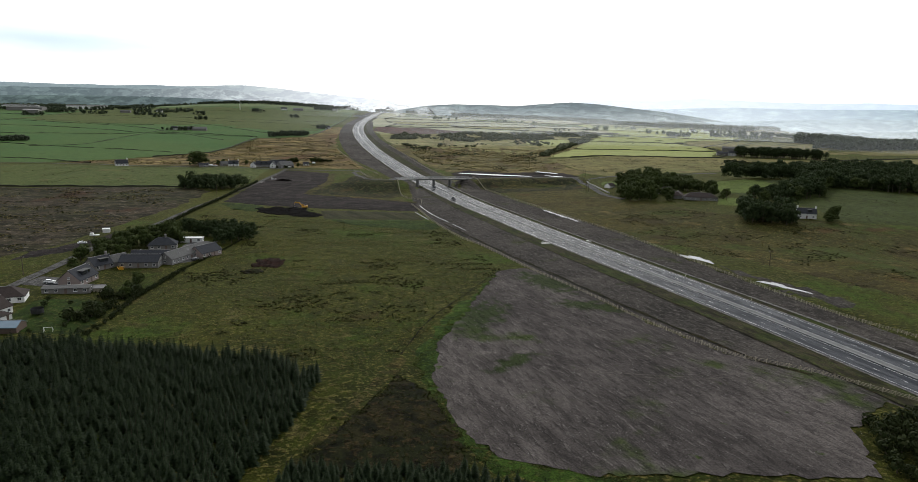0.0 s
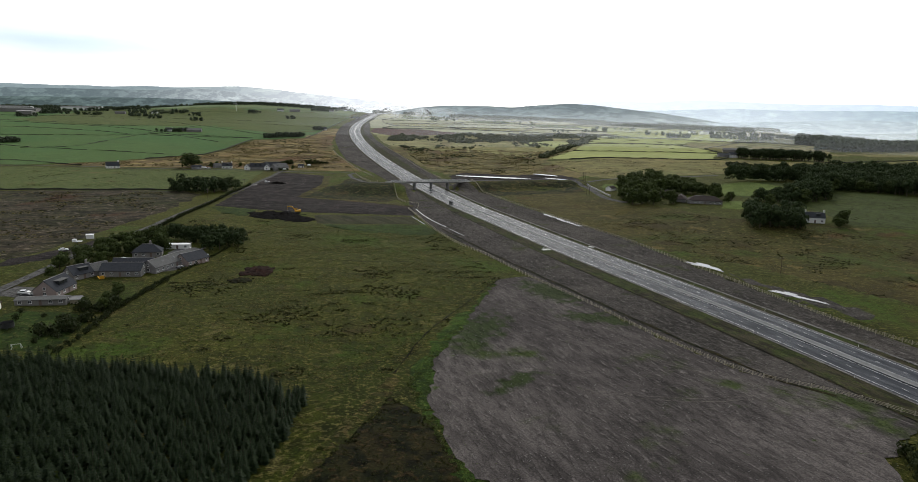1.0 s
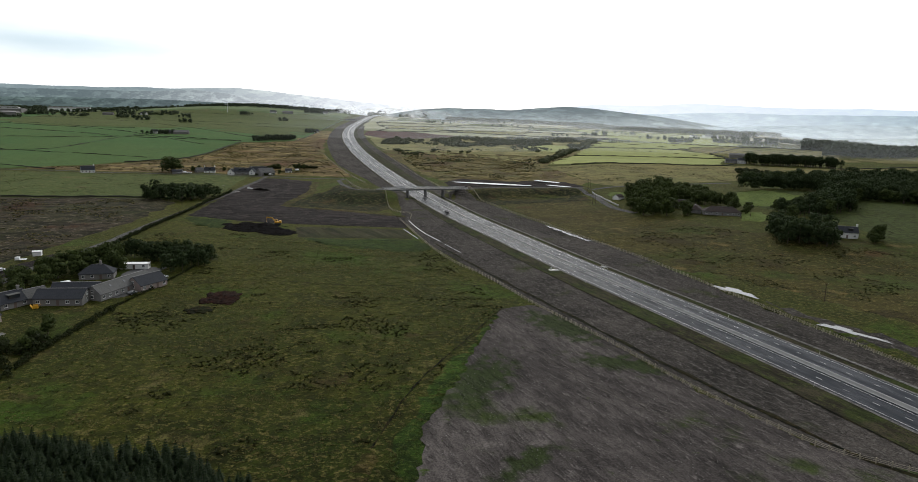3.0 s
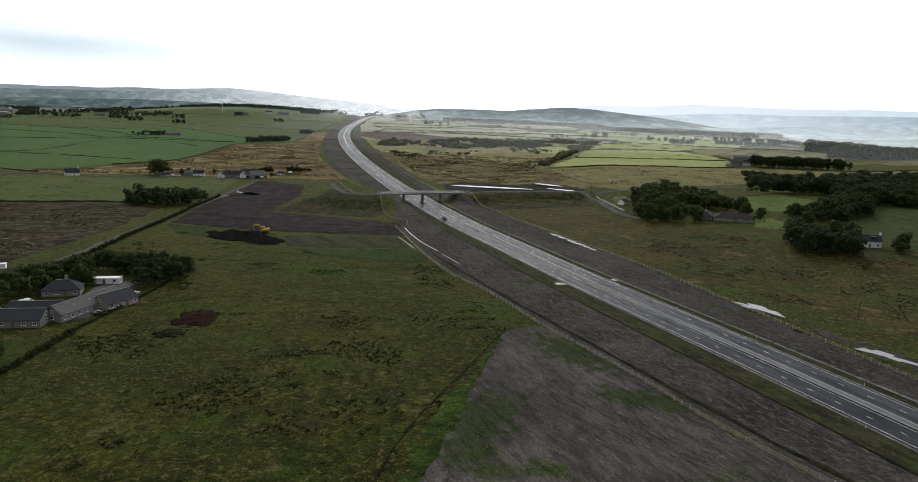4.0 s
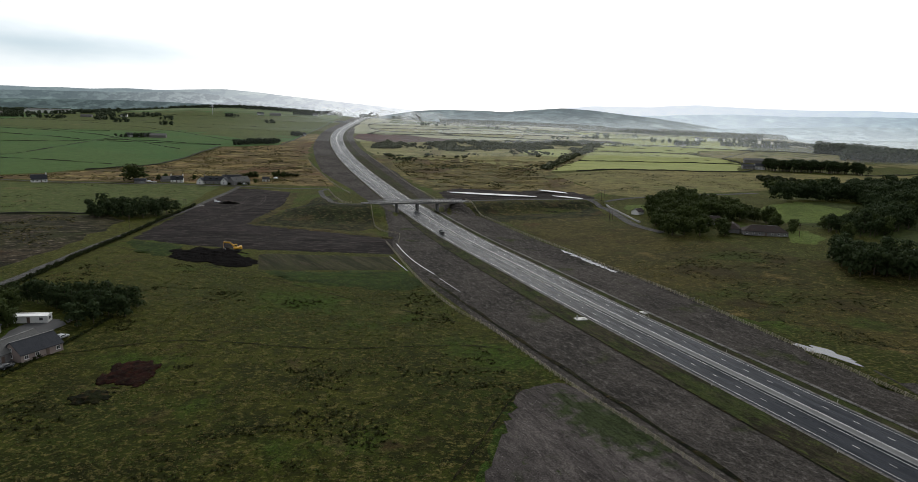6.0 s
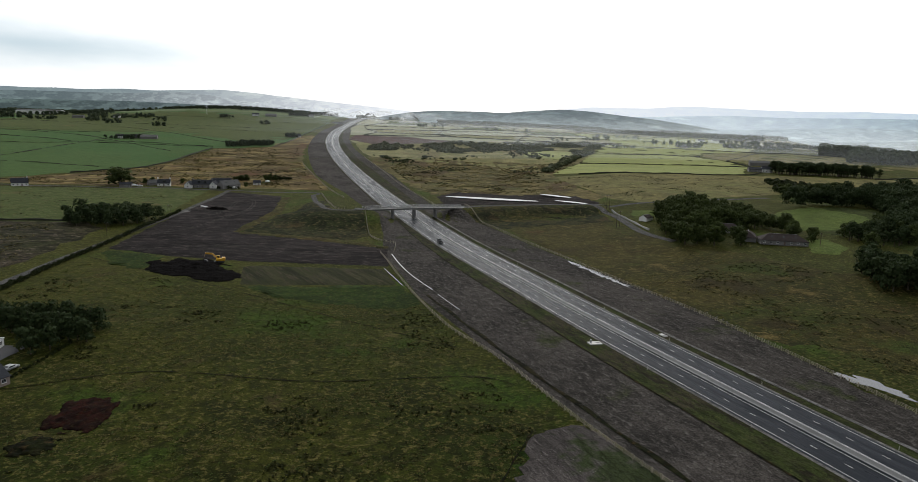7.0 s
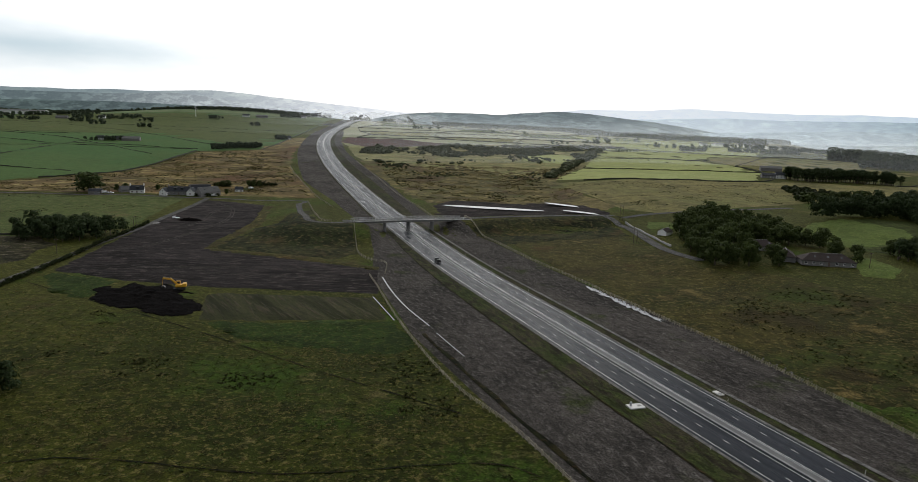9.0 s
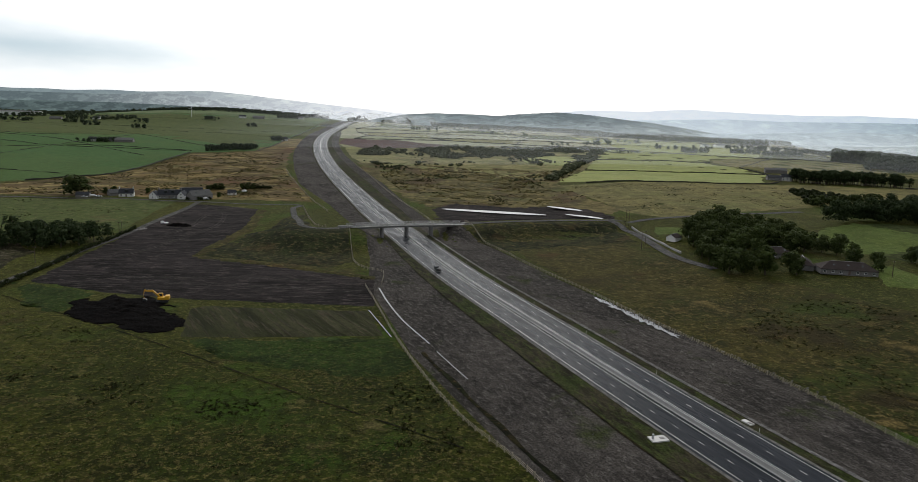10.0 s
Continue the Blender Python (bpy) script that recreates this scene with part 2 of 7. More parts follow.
M_STUBBLE = land("felled brown moor", (0.050, 0.039, 0.023), (0.040, 0.038, 0.016), (0.140, 0.115, 0.084), scales=(0.012, 0.05, 0.35), ranges=((0.44, 0.56), (0.48, 0.58), (0.52, 0.66)), stretch=(0.6, 1, 1), turn=8, deep=0.6, grain=0.40, clump=0.42,
                 extra=(((0.040, 0.046, 0.014), 0.012, 0.56, 0.66), ((0.052, 0.026, 0.012), 0.016, 0.58, 0.66)))
M_SOIL = land("bare soil", (0.070, 0.062, 0.055), (0.048, 0.043, 0.038), (0.132, 0.120, 0.110), scales=(0.018, 0.06, 0.7), ranges=((0.42, 0.58), (0.46, 0.64), (0.46, 0.74)), stretch=(0.55, 1, 1), turn=-73, bump=0.9, deep=0.65, grain=0.5, sheen=0.03, clump=0.68, clump_scale=0.3,
              extra=(((0.044, 0.052, 0.020), 0.04, 0.57, 0.70), ((0.150, 0.136, 0.128), 0.9, 0.66, 0.72)))
M_TOPSOIL = land("raked topsoil", (0.098, 0.086, 0.080), (0.056, 0.049, 0.046), (0.136, 0.120, 0.113), scales=(0.024, 0.05, 0.8), ranges=((0.44, 0.58), (0.44, 0.66), (0.50, 0.70)), stretch=(0.30, 1, 1), turn=-72, bump=0.9, deep=0.85, grain=0.58,
                 extra=(((0.042, 0.056, 0.018), 0.028, 0.55, 0.66), ((0.040, 0.060, 0.014), 0.16, 0.64, 0.72), ((0.150, 0.133, 0.122), 0.030, 0.60, 0.72)), sheen=0.03, clump=0.66, clump_scale=0.5,
                 spots=((60, 268, 20, 11, -63), (26, 222, 20, 9, 65), (70, 232, 16, 7, -25), (32, 178, 9, 4, 40)))
M_DARKSOIL = land("dark ploughed soil", (0.034, 0.028, 0.027), (0.024, 0.020, 0.019), (0.066, 0.055, 0.050), scales=(0.02, 0.06, 0.5), ranges=((0.44, 0.56), (0.5, 0.58), (0.5, 0.64)), stretch=(0.28, 1, 1), turn=-4, bump=0.8, sheen=0.03, clump=0.6, clump_scale=0.3)
M_PEAT = land("black peat", (0.0064, 0.0054, 0.0053), (0.0045, 0.0037, 0.0037), (0.0142, 0.0112, 0.0097), scales=(0.03, 0.2, 1.2), bump=1.0, sheen=0.015)
M_BRACKEN = land("dark bog grass", (0.0190, 0.0165, 0.0055), (0.0110, 0.0135, 0.0040), (0.0420, 0.0290, 0.0120), scales=(0.03, 0.12, 0.6), ranges=((0.44, 0.56), (0.5, 0.58), (0.52, 0.64)), clump=0.5)
M_BANK = land("embankment grass", (0.036, 0.036, 0.011), (0.022, 0.028, 0.008), (0.078, 0.064, 0.025), scales=(0.016, 0.05, 0.35), ranges=((0.44, 0.56), (0.5, 0.58), (0.52, 0.64)), clump=0.5,
              extra=(((0.052, 0.038, 0.014), 0.03, 0.56, 0.64),))
M_DOCKEN = land("red dock stand", (0.0260, 0.0060, 0.0036), (0.0162, 0.0049, 0.0027), (0.0270, 0.0165, 0.0060), scales=(0.06, 0.2, 0.9), clump=0.45)
M_VERGE = land("young verge grass", (0.032, 0.042, 0.011), (0.044, 0.038, 0.022), (0.050, 0.060, 0.018), scales=(0.03, 0.12, 0.8), ranges=((0.44, 0.56), (0.48, 0.58), (0.5, 0.64)), clump=0.55, stretch=(0.4, 1, 1), turn=-73)
M_GREYGREEN = land("thin seeded grass", (0.046, 0.046, 0.021), (0.034, 0.037, 0.014), (0.070, 0.060, 0.036), scales=(0.02, 0.1, 0.7), stretch=(0.10, 1, 1), turn=-62, clump=0.65, clump_scale=0.35)
# far land is lighter and greyer than near fields: haze put into the colour
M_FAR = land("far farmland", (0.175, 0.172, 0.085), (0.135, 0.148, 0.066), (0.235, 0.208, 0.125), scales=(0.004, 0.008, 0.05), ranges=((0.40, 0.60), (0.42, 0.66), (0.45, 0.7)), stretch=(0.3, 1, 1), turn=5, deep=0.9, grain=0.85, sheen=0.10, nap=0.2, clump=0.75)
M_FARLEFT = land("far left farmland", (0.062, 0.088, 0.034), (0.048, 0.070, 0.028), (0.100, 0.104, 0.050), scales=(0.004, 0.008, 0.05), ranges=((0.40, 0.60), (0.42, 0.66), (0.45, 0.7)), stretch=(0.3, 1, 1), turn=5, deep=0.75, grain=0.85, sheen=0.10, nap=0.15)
M_GRAVEL = land("pale drain gravel", (0.26, 0.25, 0.24), (0.20, 0.19, 0.18), (0.33, 0.32, 0.30), scales=(0.05, 0.4, 3.0), bump=1.0)
M_TRACK = land("lane surface", (0.125, 0.122, 0.116), (0.095, 0.092, 0.088), (0.16, 0.155, 0.145), scales=(0.05, 0.3, 2.0))


def asphalt():
    """Wet new asphalt, drying in streaks along the lanes."""
    m, nt, b = material("wet asphalt", 0.3, spec=0.024)
    p = position(nt)
    f1 = noise_fac(nt, p, 0.05, 5, 0.4, 0.62, stretch=(0.2, 1, 1), turn=-73)
    f2 = noise_fac(nt, p, 0.5, 5, 0.35, 0.65, stretch=(0.12, 1, 1), turn=-73)
    f3 = noise_fac(nt, p, 9.0, 3, 0.3, 0.7)
    c = blend(nt, f1, (0.009, 0.012, 0.017), (0.016, 0.019, 0.025))
    c = blend(nt, f3, c, (0.012, 0.014, 0.018))
    nt.links.new(c, b.inputs["Base Color"])
    r = nt.nodes.new("ShaderNodeMapRange")
    r.inputs[3].default_value, r.inputs[4].default_value = 0.20, 0.52
    nt.links.new(f2, r.inputs[0])
    nt.links.new(r.outputs[0], b.inputs["Roughness"])
    bumped(nt, b, f3, 0.25, 0.01)
    return m


M_ASPHALT = asphalt()
M_CONCRETE = plain("pale concrete", (0.36, 0.355, 0.345), 0.6, vary=0.3, scale=1.0)
M_LINE = plain("white road paint", (0.60, 0.60, 0.585), 0.45, vary=0.35, scale=2.0)
M_STEEL = plain("galvanised steel", (0.45, 0.46, 0.48), 0.4, 0.8, vary=0.2)
M_TIMBER = plain("weathered fence timber", (0.36, 0.315, 0.24), 0.8, vary=0.35, scale=2.0)
M_GABLE = plain("grey harled wall", (0.21, 0.20, 0.19), 0.9, vary=0.2, scale=1.5, bump=0.3)
M_WHITE = plain("white harled wall", (0.82, 0.82, 0.80), 0.85, vary=0.12, scale=1.0, bump=0.25)
M_STONE = plain("granite wall", (0.26, 0.25, 0.245), 0.9, vary=0.4, scale=2.5, bump=0.5)
M_PINK = plain("pinkish harled wall", (0.30, 0.24, 0.22), 0.9, vary=0.2, scale=1.5)
M_DARKGLASS = plain("dark window glass", (0.03, 0.035, 0.04), 0.06, vary=0.1, bump=0.0, spec=0.7)
M_FRAME = plain("white window frame", (0.75, 0.75, 0.74), 0.5, vary=0.08)
M_WOODDOOR = plain("painted door", (0.14, 0.10, 0.08), 0.5, vary=0.2)
M_BARK = plain("bark", (0.10, 0.08, 0.06), 0.95, vary=0.4, scale=1.0, bump=0.5)
M_POLE = plain("creosoted pole", (0.09, 0.065, 0.045), 0.9, vary=0.3)
M_LEAF = leaf("broad leaves", (0.024, 0.038, 0.012), (0.064, 0.080, 0.024), through_light=0.22)
# greyer and paler than the near leaves, with some haze in the colour
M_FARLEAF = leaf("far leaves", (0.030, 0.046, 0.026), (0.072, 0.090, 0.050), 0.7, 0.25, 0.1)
M_LEAFLIGHT = leaf("light leaves", (0.030, 0.048, 0.012), (0.062, 0.078, 0.022), through_light=0.26)
M_SPRUCE = leaf("spruce needles", (0.0060, 0.0130, 0.0058), (0.0240, 0.0360, 0.0135), through_light=0.15)
M_PINE = leaf("pine needles", (0.020, 0.034, 0.014), (0.046, 0.062, 0.024), through_light=0.22)
M_GORSE = leaf("gorse and hedge leaves", (0.0161, 0.0248, 0.0081), (0.0298, 0.0347, 0.0124), through_light=0.15)
M_RUSH = leaf("rush tussocks", (0.016, 0.020, 0.006), (0.034, 0.034, 0.011), through_light=0.3)
# leaf green greyed to carry part of the haze on the far slope
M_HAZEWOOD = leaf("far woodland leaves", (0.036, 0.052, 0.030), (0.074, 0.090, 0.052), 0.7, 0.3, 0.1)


def slates(name, col):
    """Slate or tile roofing: courses along the slope, from the object's own coordinates."""
    m, nt, b = material(name, 0.8, spec=0.05)
    o = nt.nodes.new("ShaderNodeTexCoord").outputs["Object"]
    f1 = noise_fac(nt, o, 0.5, 5, 0.35, 0.7)
    f2 = noise_fac(nt, o, 2.5, 4, 0.3, 0.7, stretch=(1, 1, 4))
    c = blend(nt, f1, col, tuple(v * 0.7 for v in col))
    c = blend(nt, f2, c, tuple(v * 1.35 for v in col))
    nt.links.new(c, b.inputs["Base Color"])
    bumped(nt, b, f2, 0.5, 0.03)
    return m


M_SLATE = slates("grey slate", (0.030, 0.032, 0.037))
M_TILE = slates("brown concrete tile", (0.034, 0.027, 0.025))
M_PALEROOF = slates("pale sheet roof", (0.080, 0.080, 0.078))
M_BLUEROOF = plain("blue-grey sheet roof", (0.13, 0.19, 0.24), 0.5, 0.2, vary=0.2, scale=1.0)


# ---- lie of the land ----
def sstep(a, b, x):
    k = np.clip((x - a) / (b - a), 0, 1)
    return k * k * (3 - 2 * k)


def soft(x, w):
    return w * np.logaddexp(0, x / w)


ROAD_PTS = [(213, -260), (202, -140), (188, -40), (172, 50), (159, 110), (145, 165), (131.5, 215), (115, 270), (87.2, 359), (64, 440), (41.5, 520), (17.5, 625), (0.3, 700), (-20.5, 800),
            (-50, 939), (-76, 1073), (-104, 1250), (-125, 1450), (-137, 1734), (-131, 2092), (-96, 2706), (-60, 3000)]


def smooth_line(pts, step):
    """A curve through the points, resampled at even steps along it."""
    p = np.array(pts, float)
    ext = np.vstack([2 * p[0] - p[1], p, 2 * p[-1] - p[-2]])
    out = []
    for i in range(1, len(ext) - 2):
        a, b, c, d = ext[i - 1:i + 3]
        for k in np.linspace(0, 1, 24, endpoint=False):
            out.append(0.5 * (2 * b + (c - a) * k + (2 * a - 5 * b + 4 * c - d) * k ** 2 + (3 * b - a - 3 * c + d) * k ** 3))
    out = np.array(out + [ext[-2]])
    s = np.concatenate([[0], np.cumsum(np.linalg.norm(np.diff(out, axis=0), axis=1))])
    at = np.arange(0, s[-1], step)
    return np.stack([np.interp(at, s, out[:, k]) for k in range(out.shape[1])], 1)


ROAD = smooth_line(ROAD_PTS, 6.0)


def near_line(x, y, line):
    """Distance to a polyline and where along it (0..1), for arrays."""
    best, where = np.full(np.shape(x), 1e9), np.zeros(np.shape(x))
    n = len(line) - 1
    for i in range(n):
        (ax, ay), (bx, by) = line[i][:2], line[i + 1][:2]
        dx, dy = bx - ax, by - ay
        k = np.clip(((x - ax) * dx + (y - ay) * dy) / (dx * dx + dy * dy), 0, 1)
        d = np.hypot(x - ax - k * dx, y - ay - k * dy)
        where = np.where(d < best, (i + k) / n, where)
        best = np.minimum(best, d)
    return best, where


DECK_Z = 7.6
APPROACH_L = [(-14, 607), (-28, 603), (-38, 605), (-45, 615), (-50, 640), (-57, 668), (-66, 720), (-70, 748)]
APPROACH_R = [(54, 629), (90, 642), (125, 650), (160, 655)]
CX, CY = 18.5, 620.0                      # where the bridge crosses the road


def ground(x, y):
    x, y = np.asarray(x, float), np.asarray(y, float)
    left = 0.043 * soft(y - 790, 70) - 0.020 * soft(y - 1500, 80)
    right = 5.0 * sstep(330, 430, y) + 0.021 * soft(y - 480, 60) - 0.025 * soft(y - 1700, 100)
    right = right - 0.06 * soft(y - 1180, 60) * sstep(0.52, 0.74, x / np.maximum(y, 300))
    k = sstep(110, 240 + 0.9 * soft(y - 1000, 100), x)
    z = left * (1 - k) + right * k
    z = z - 1.0 * (1 - sstep(250, 400, y)) * (1 - sstep(20, 70, x))
    # the land falls away behind the far crests
    z = z - 0.032 * soft(y - 2300, 60) * sstep(-220, -520, x) - 0.05 * soft(y - 2330, 60) * sstep(-40, 120, x)
    z = z - 0.05 * soft(y - 2480, 40) * sstep(-600, -300, x) * (1 - sstep(-60, 80, x))
    # gentle roll, away from the carriageway
    away = sstep(30, 120, np.abs(x - np.interp(y, ROAD[:, 1], ROAD[:, 0])))
    z = z + away * (0.5 * np.sin(x * 0.031 + 1.3) * np.sin(y * 0.027) + 0.25 * np.sin(x * 0.09 + y * 0.06))
    # bridge approaches
    zone = (np.abs(x) < 260) & (y > 420) & (y < 830)
    if np.any(zone):
        xs, ys = x[zone] if x.ndim else x, y[zone] if y.ndim else y
        dl, kl = near_line(xs, ys, APPROACH_L)
        dr, kr = near_line(xs, ys, APPROACH_R)
        lat = np.abs((xs - CX) * 0.97 + (ys - CY) * 0.235)
        top_l = DECK_Z - 0.25 - (DECK_Z - 2.2) * sstep(0.35, 1.0, kl)
        up_l = top_l * (1 - sstep(4.5, np.where(ys < 612, 46, 24), dl))
        up_r = (DECK_Z - 0.25) * (1 - sstep(5, 34, dr)) * (1 - 0 * kr)
        bank = np.maximum(up_l, up_r) * sstep(17, 33, lat)
        base = z[zone] if x.ndim else z
        lifted = np.maximum(base, bank + np.minimum(base, 1.0) * 0)
        if x.ndim:
            z = z.copy()
            z[zone] = lifted
        else:
            z = lifted
    # low hill on the left
    z = z + 30 * np.exp(-((x + 520) / 330) ** 2 - ((y - 2250) / 260) ** 2)
    return z


def gz(x, y):
    return float(ground(np.array([float(x)]), np.array([float(y)]))[0])


def lines_grow(fine0, fine1, step, lo, hi, growth=1.09):
    a = list(np.arange(fine0, fine1 + 0.1, step))
    d = step
    while a[-1] < hi:
        d *= growth
        a.append(a[-1] + d)
    d = step
    while a[0] > lo:
        d *= growth
        a.insert(0, a[0] - d)
    return np.array(a)


def mesh_object(name, verts, faces, mat, parent=None, smooth=True):
    me = bpy.data.meshes.new(name)
    me.from_pydata([tuple(map(float, v)) for v in verts], [], [tuple(map(int, f)) for f in faces])
    me.materials.append(mat)
    if smooth:
        me.polygons.foreach_set("use_smooth", [True] * len(me.polygons))
    me.update()
    ob = new(name, me)
    if parent:
        ob.parent = parent
    return ob


def build_ground():
    xs = lines_grow(-200, 300, 5, -3600, 3600)
    ys = lines_grow(60, 780, 5, -700, 4700)
    gx, gy = np.meshgrid(xs, ys)
    z = ground(gx.ravel(), gy.ravel())
    nx, ny = len(xs), len(ys)
    verts = np.stack([gx.ravel(), gy.ravel(), z], 1)
    faces = [(j * nx + i, j * nx + i + 1, (j + 1) * nx + i + 1, (j + 1) * nx + i) for j in range(ny - 1) for i in range(nx - 1)]
    ob = mesh_object("ground", verts, faces, M_MEADOW)
    return tagged(ob, "rolling rough meadow and moorland in olive greens", "ground", kind="structure")


build_ground()
from mathutils import geometry


def drape(name, poly, mat, label, lift=0.10, res=8.0, wobble=1.2, category="field", rim=None):
    """A patch of land laid over the ground inside an outline, with a slightly uneven edge."""
    rng = np.random.RandomState(len(name) * 7 + int(abs(poly[0][0])))
    edge = []
    for (ax, ay), (bx, by) in zip(poly, list(poly[1:]) + [poly[0]]):
        n = max(1, int(math.hypot(bx - ax, by - ay) / res))
        for k in range(n):
            t = k / n
            w = wobble if k else 0
            edge.append((ax + (bx - ax) * t + rng.uniform(-w, w), ay + (by - ay) * t + rng.uniform(-w, w)))
    px, py = [p[0] for p in edge], [p[1] for p in edge]
    inner_step = max(res, 5.0)
    pts = [Vector(p) for p in edge]
    for gx in np.arange(min(px), max(px), inner_step):
        for gy in np.arange(min(py), max(py), inner_step):
            pts.append(Vector((gx + 0.01 * rng.rand(), gy + 0.01 * rng.rand())))
    n = len(edge)
    v2, _, f2, *_ = geometry.delaunay_2d_cdt(pts, [(i, (i + 1) % n) for i in range(n)], [], 0, 1e-4)
    arr = np.array([(v.x, v.y) for v in v2])
    poly_np = np.array(edge)
    keep = []
    cen = np.array([[(arr[f[0]][k] + arr[f[1]][k] + arr[f[2]][k]) / 3 for k in (0, 1)] for f in f2])
    inside = np.zeros(len(cen), bool)
    j = n - 1
    for i in range(n):
        yi, yj, xi, xj = poly_np[i][1], poly_np[j][1], poly_np[i][0], poly_np[j][0]
        cross = ((yi > cen[:, 1]) != (yj > cen[:, 1])) & (cen[:, 0] < (xj - xi) * (cen[:, 1] - yi) / (yj - yi + 1e-12) + xi)
        inside ^= cross
        j = i
    keep = [f2[i] for i in np.nonzero(inside)[0]]
    on_edge = {(round(a, 2), round(b, 2)) for a, b in edge}
    low = np.array([(round(a, 2), round(b, 2)) in on_edge for a, b in arr.tolist()])
    z = ground(arr[:, 0], arr[:, 1]) + np.where(low, (-0.04 if res < 7 else 0.02) if rim is None else rim, lift)      # the rim runs into the ground
    ob = mesh_object(name, np.column_stack([arr, z]), keep, mat)
    return tagged(ob, label, category, kind="structure")


def normals_of(line):
    t = np.gradient(np.asarray(line)[:, :2], axis=0)
    t /= np.linalg.norm(t, axis=1)[:, None]
    return np.stack([t[:, 1], -t[:, 0]], 1)          # to the right of travel


ROAD_N = normals_of(ROAD)
ROAD_Z = ground(ROAD[:, 0], ROAD[:, 1]) + 0.35


def road_at(y, lateral=0.0):
    """Point on the carriageway at northing y, so far right of the centre line, and the heading."""
    i = np.interp(y, ROAD[:, 1], np.arange(len(ROAD)))
    k = int(i)
    c = ROAD[k] + (ROAD[min(k + 1, len(ROAD) - 1)] - ROAD[k]) * (i - k)
    n = ROAD_N[k]
    return c[0] + n[0] * lateral, c[1] + n[1] * lateral, float(np.interp(i, np.arange(len(ROAD)), ROAD_Z)), math.degrees(math.atan2(n[1], n[0]))


def ribbon(name, line, z, norm, l0, l1, mat, label="", lift=0.0, cross=1, category="road", drape_to=False, kind="structure", parent=None):
    """A band along a line between two offsets (numbers or arrays), right positive."""
    n = len(line)
    l0, l1 = np.broadcast_to(l0, n), np.broadcast_to(l1, n)
    verts, faces = [], []
    for i in range(n):
        for k in range(cross + 1):
            o = l0[i] + (l1[i] - l0[i]) * k / cross
            verts.append((line[i][0] + norm[i][0] * o, line[i][1] + norm[i][1] * o, z[i] + lift))
    verts = np.array(verts)
    if drape_to:
        col = np.tile(np.arange(cross + 1), n)
        verts[:, 2] = ground(verts[:, 0], verts[:, 1]) + np.where((cross >= 4) & ((col == 0) | (col == cross)), 0.0, lift)
    w = cross + 1
    for i in range(n - 1):
        for k in range(cross):
            faces.append((i * w + k, i * w + k + 1, (i + 1) * w + k + 1, (i + 1) * w + k))
    ob = mesh_object(name, verts, faces, mat, parent)
    return tagged(ob, label, category, kind=kind) if not parent else ob


HALF = 10.75
road = ribbon("road", ROAD, ROAD_Z, ROAD_N, -HALF, HALF, M_ASPHALT, "wet grey asphalt dual carriageway with fresh white lines", cross=2)
# earth shoulders under the carriageway, down to the ground
for side in (-1, 1):
    ribbon("verge", ROAD, ROAD_Z, ROAD_N, side * HALF, side * (HALF + 1.0), M_GRAVEL, "narrow stony edge along the carriageway", lift=-0.03)


def sub(mask):
    return ROAD[mask], ROAD_Z[mask], ROAD_N[mask]


yy = ROAD[:, 1]
# construction strips of bare soil on both sides, reaching out to the fences
soil_l = -np.interp(yy, [60, 140, 160, 182, 215, 250, 300, 350, 425, 506, 560, 640, 760, 900, 1200, 1500, 3000], [18, 20, 24, 38, 43, 46, 48, 50, 53, 46, 34, 24, 30, 45, 40, 34, 30])
soil_r = np.interp(yy, [60, 200, 260, 330, 375, 419, 490, 574, 640, 760, 900, 1200, 3000], [30, 31, 34, 42, 46, 46, 44, 42, 30, 34, 40, 32, 26])
ribbon("soil_strip", ROAD, ROAD_Z, ROAD_N, soil_l, -(HALF + 0.9), M_SOIL, "bare grey-brown construction soil beside the road", lift=0.16, cross=8, drape_to=True, category="ground")
ribbon("soil_strip", ROAD, ROAD_Z, ROAD_N, HALF + 0.9, soil_r, M_SOIL, "bare grey-brown construction soil beside the road", lift=0.16, cross=8, drape_to=True, category="ground")
vl = np.interp(yy, [0, 300, 460, 560, 640, 760, 3000], [21, 21, 20, 17, 14, 13, 13])
vr = np.interp(yy, [0, 560, 640, 720, 900, 1200, 1500, 3000], [15, 15, 16, 22, 26, 22, 17, 16])
ribbon("verge", ROAD, ROAD_Z, ROAD_N, -vl, -(HALF + 0.9), M_VERGE, "thinly grown green road verge", lift=0.24, cross=2, drape_to=True, category="verge")
ribbon("verge", ROAD, ROAD_Z, ROAD_N, HALF + 0.9, vr, M_VERGE, "thinly grown green road verge", lift=0.24, cross=2, drape_to=True, category="verge")
near_drain = yy < 620
ribbon("drain", *[q[near_drain] for q in (ROAD, ROAD_Z, ROAD_N)], 15.0, 16.3, M_GRAVEL, "pale stone filter drain along the verge", lift=0.36, drape_to=True, category="drain")
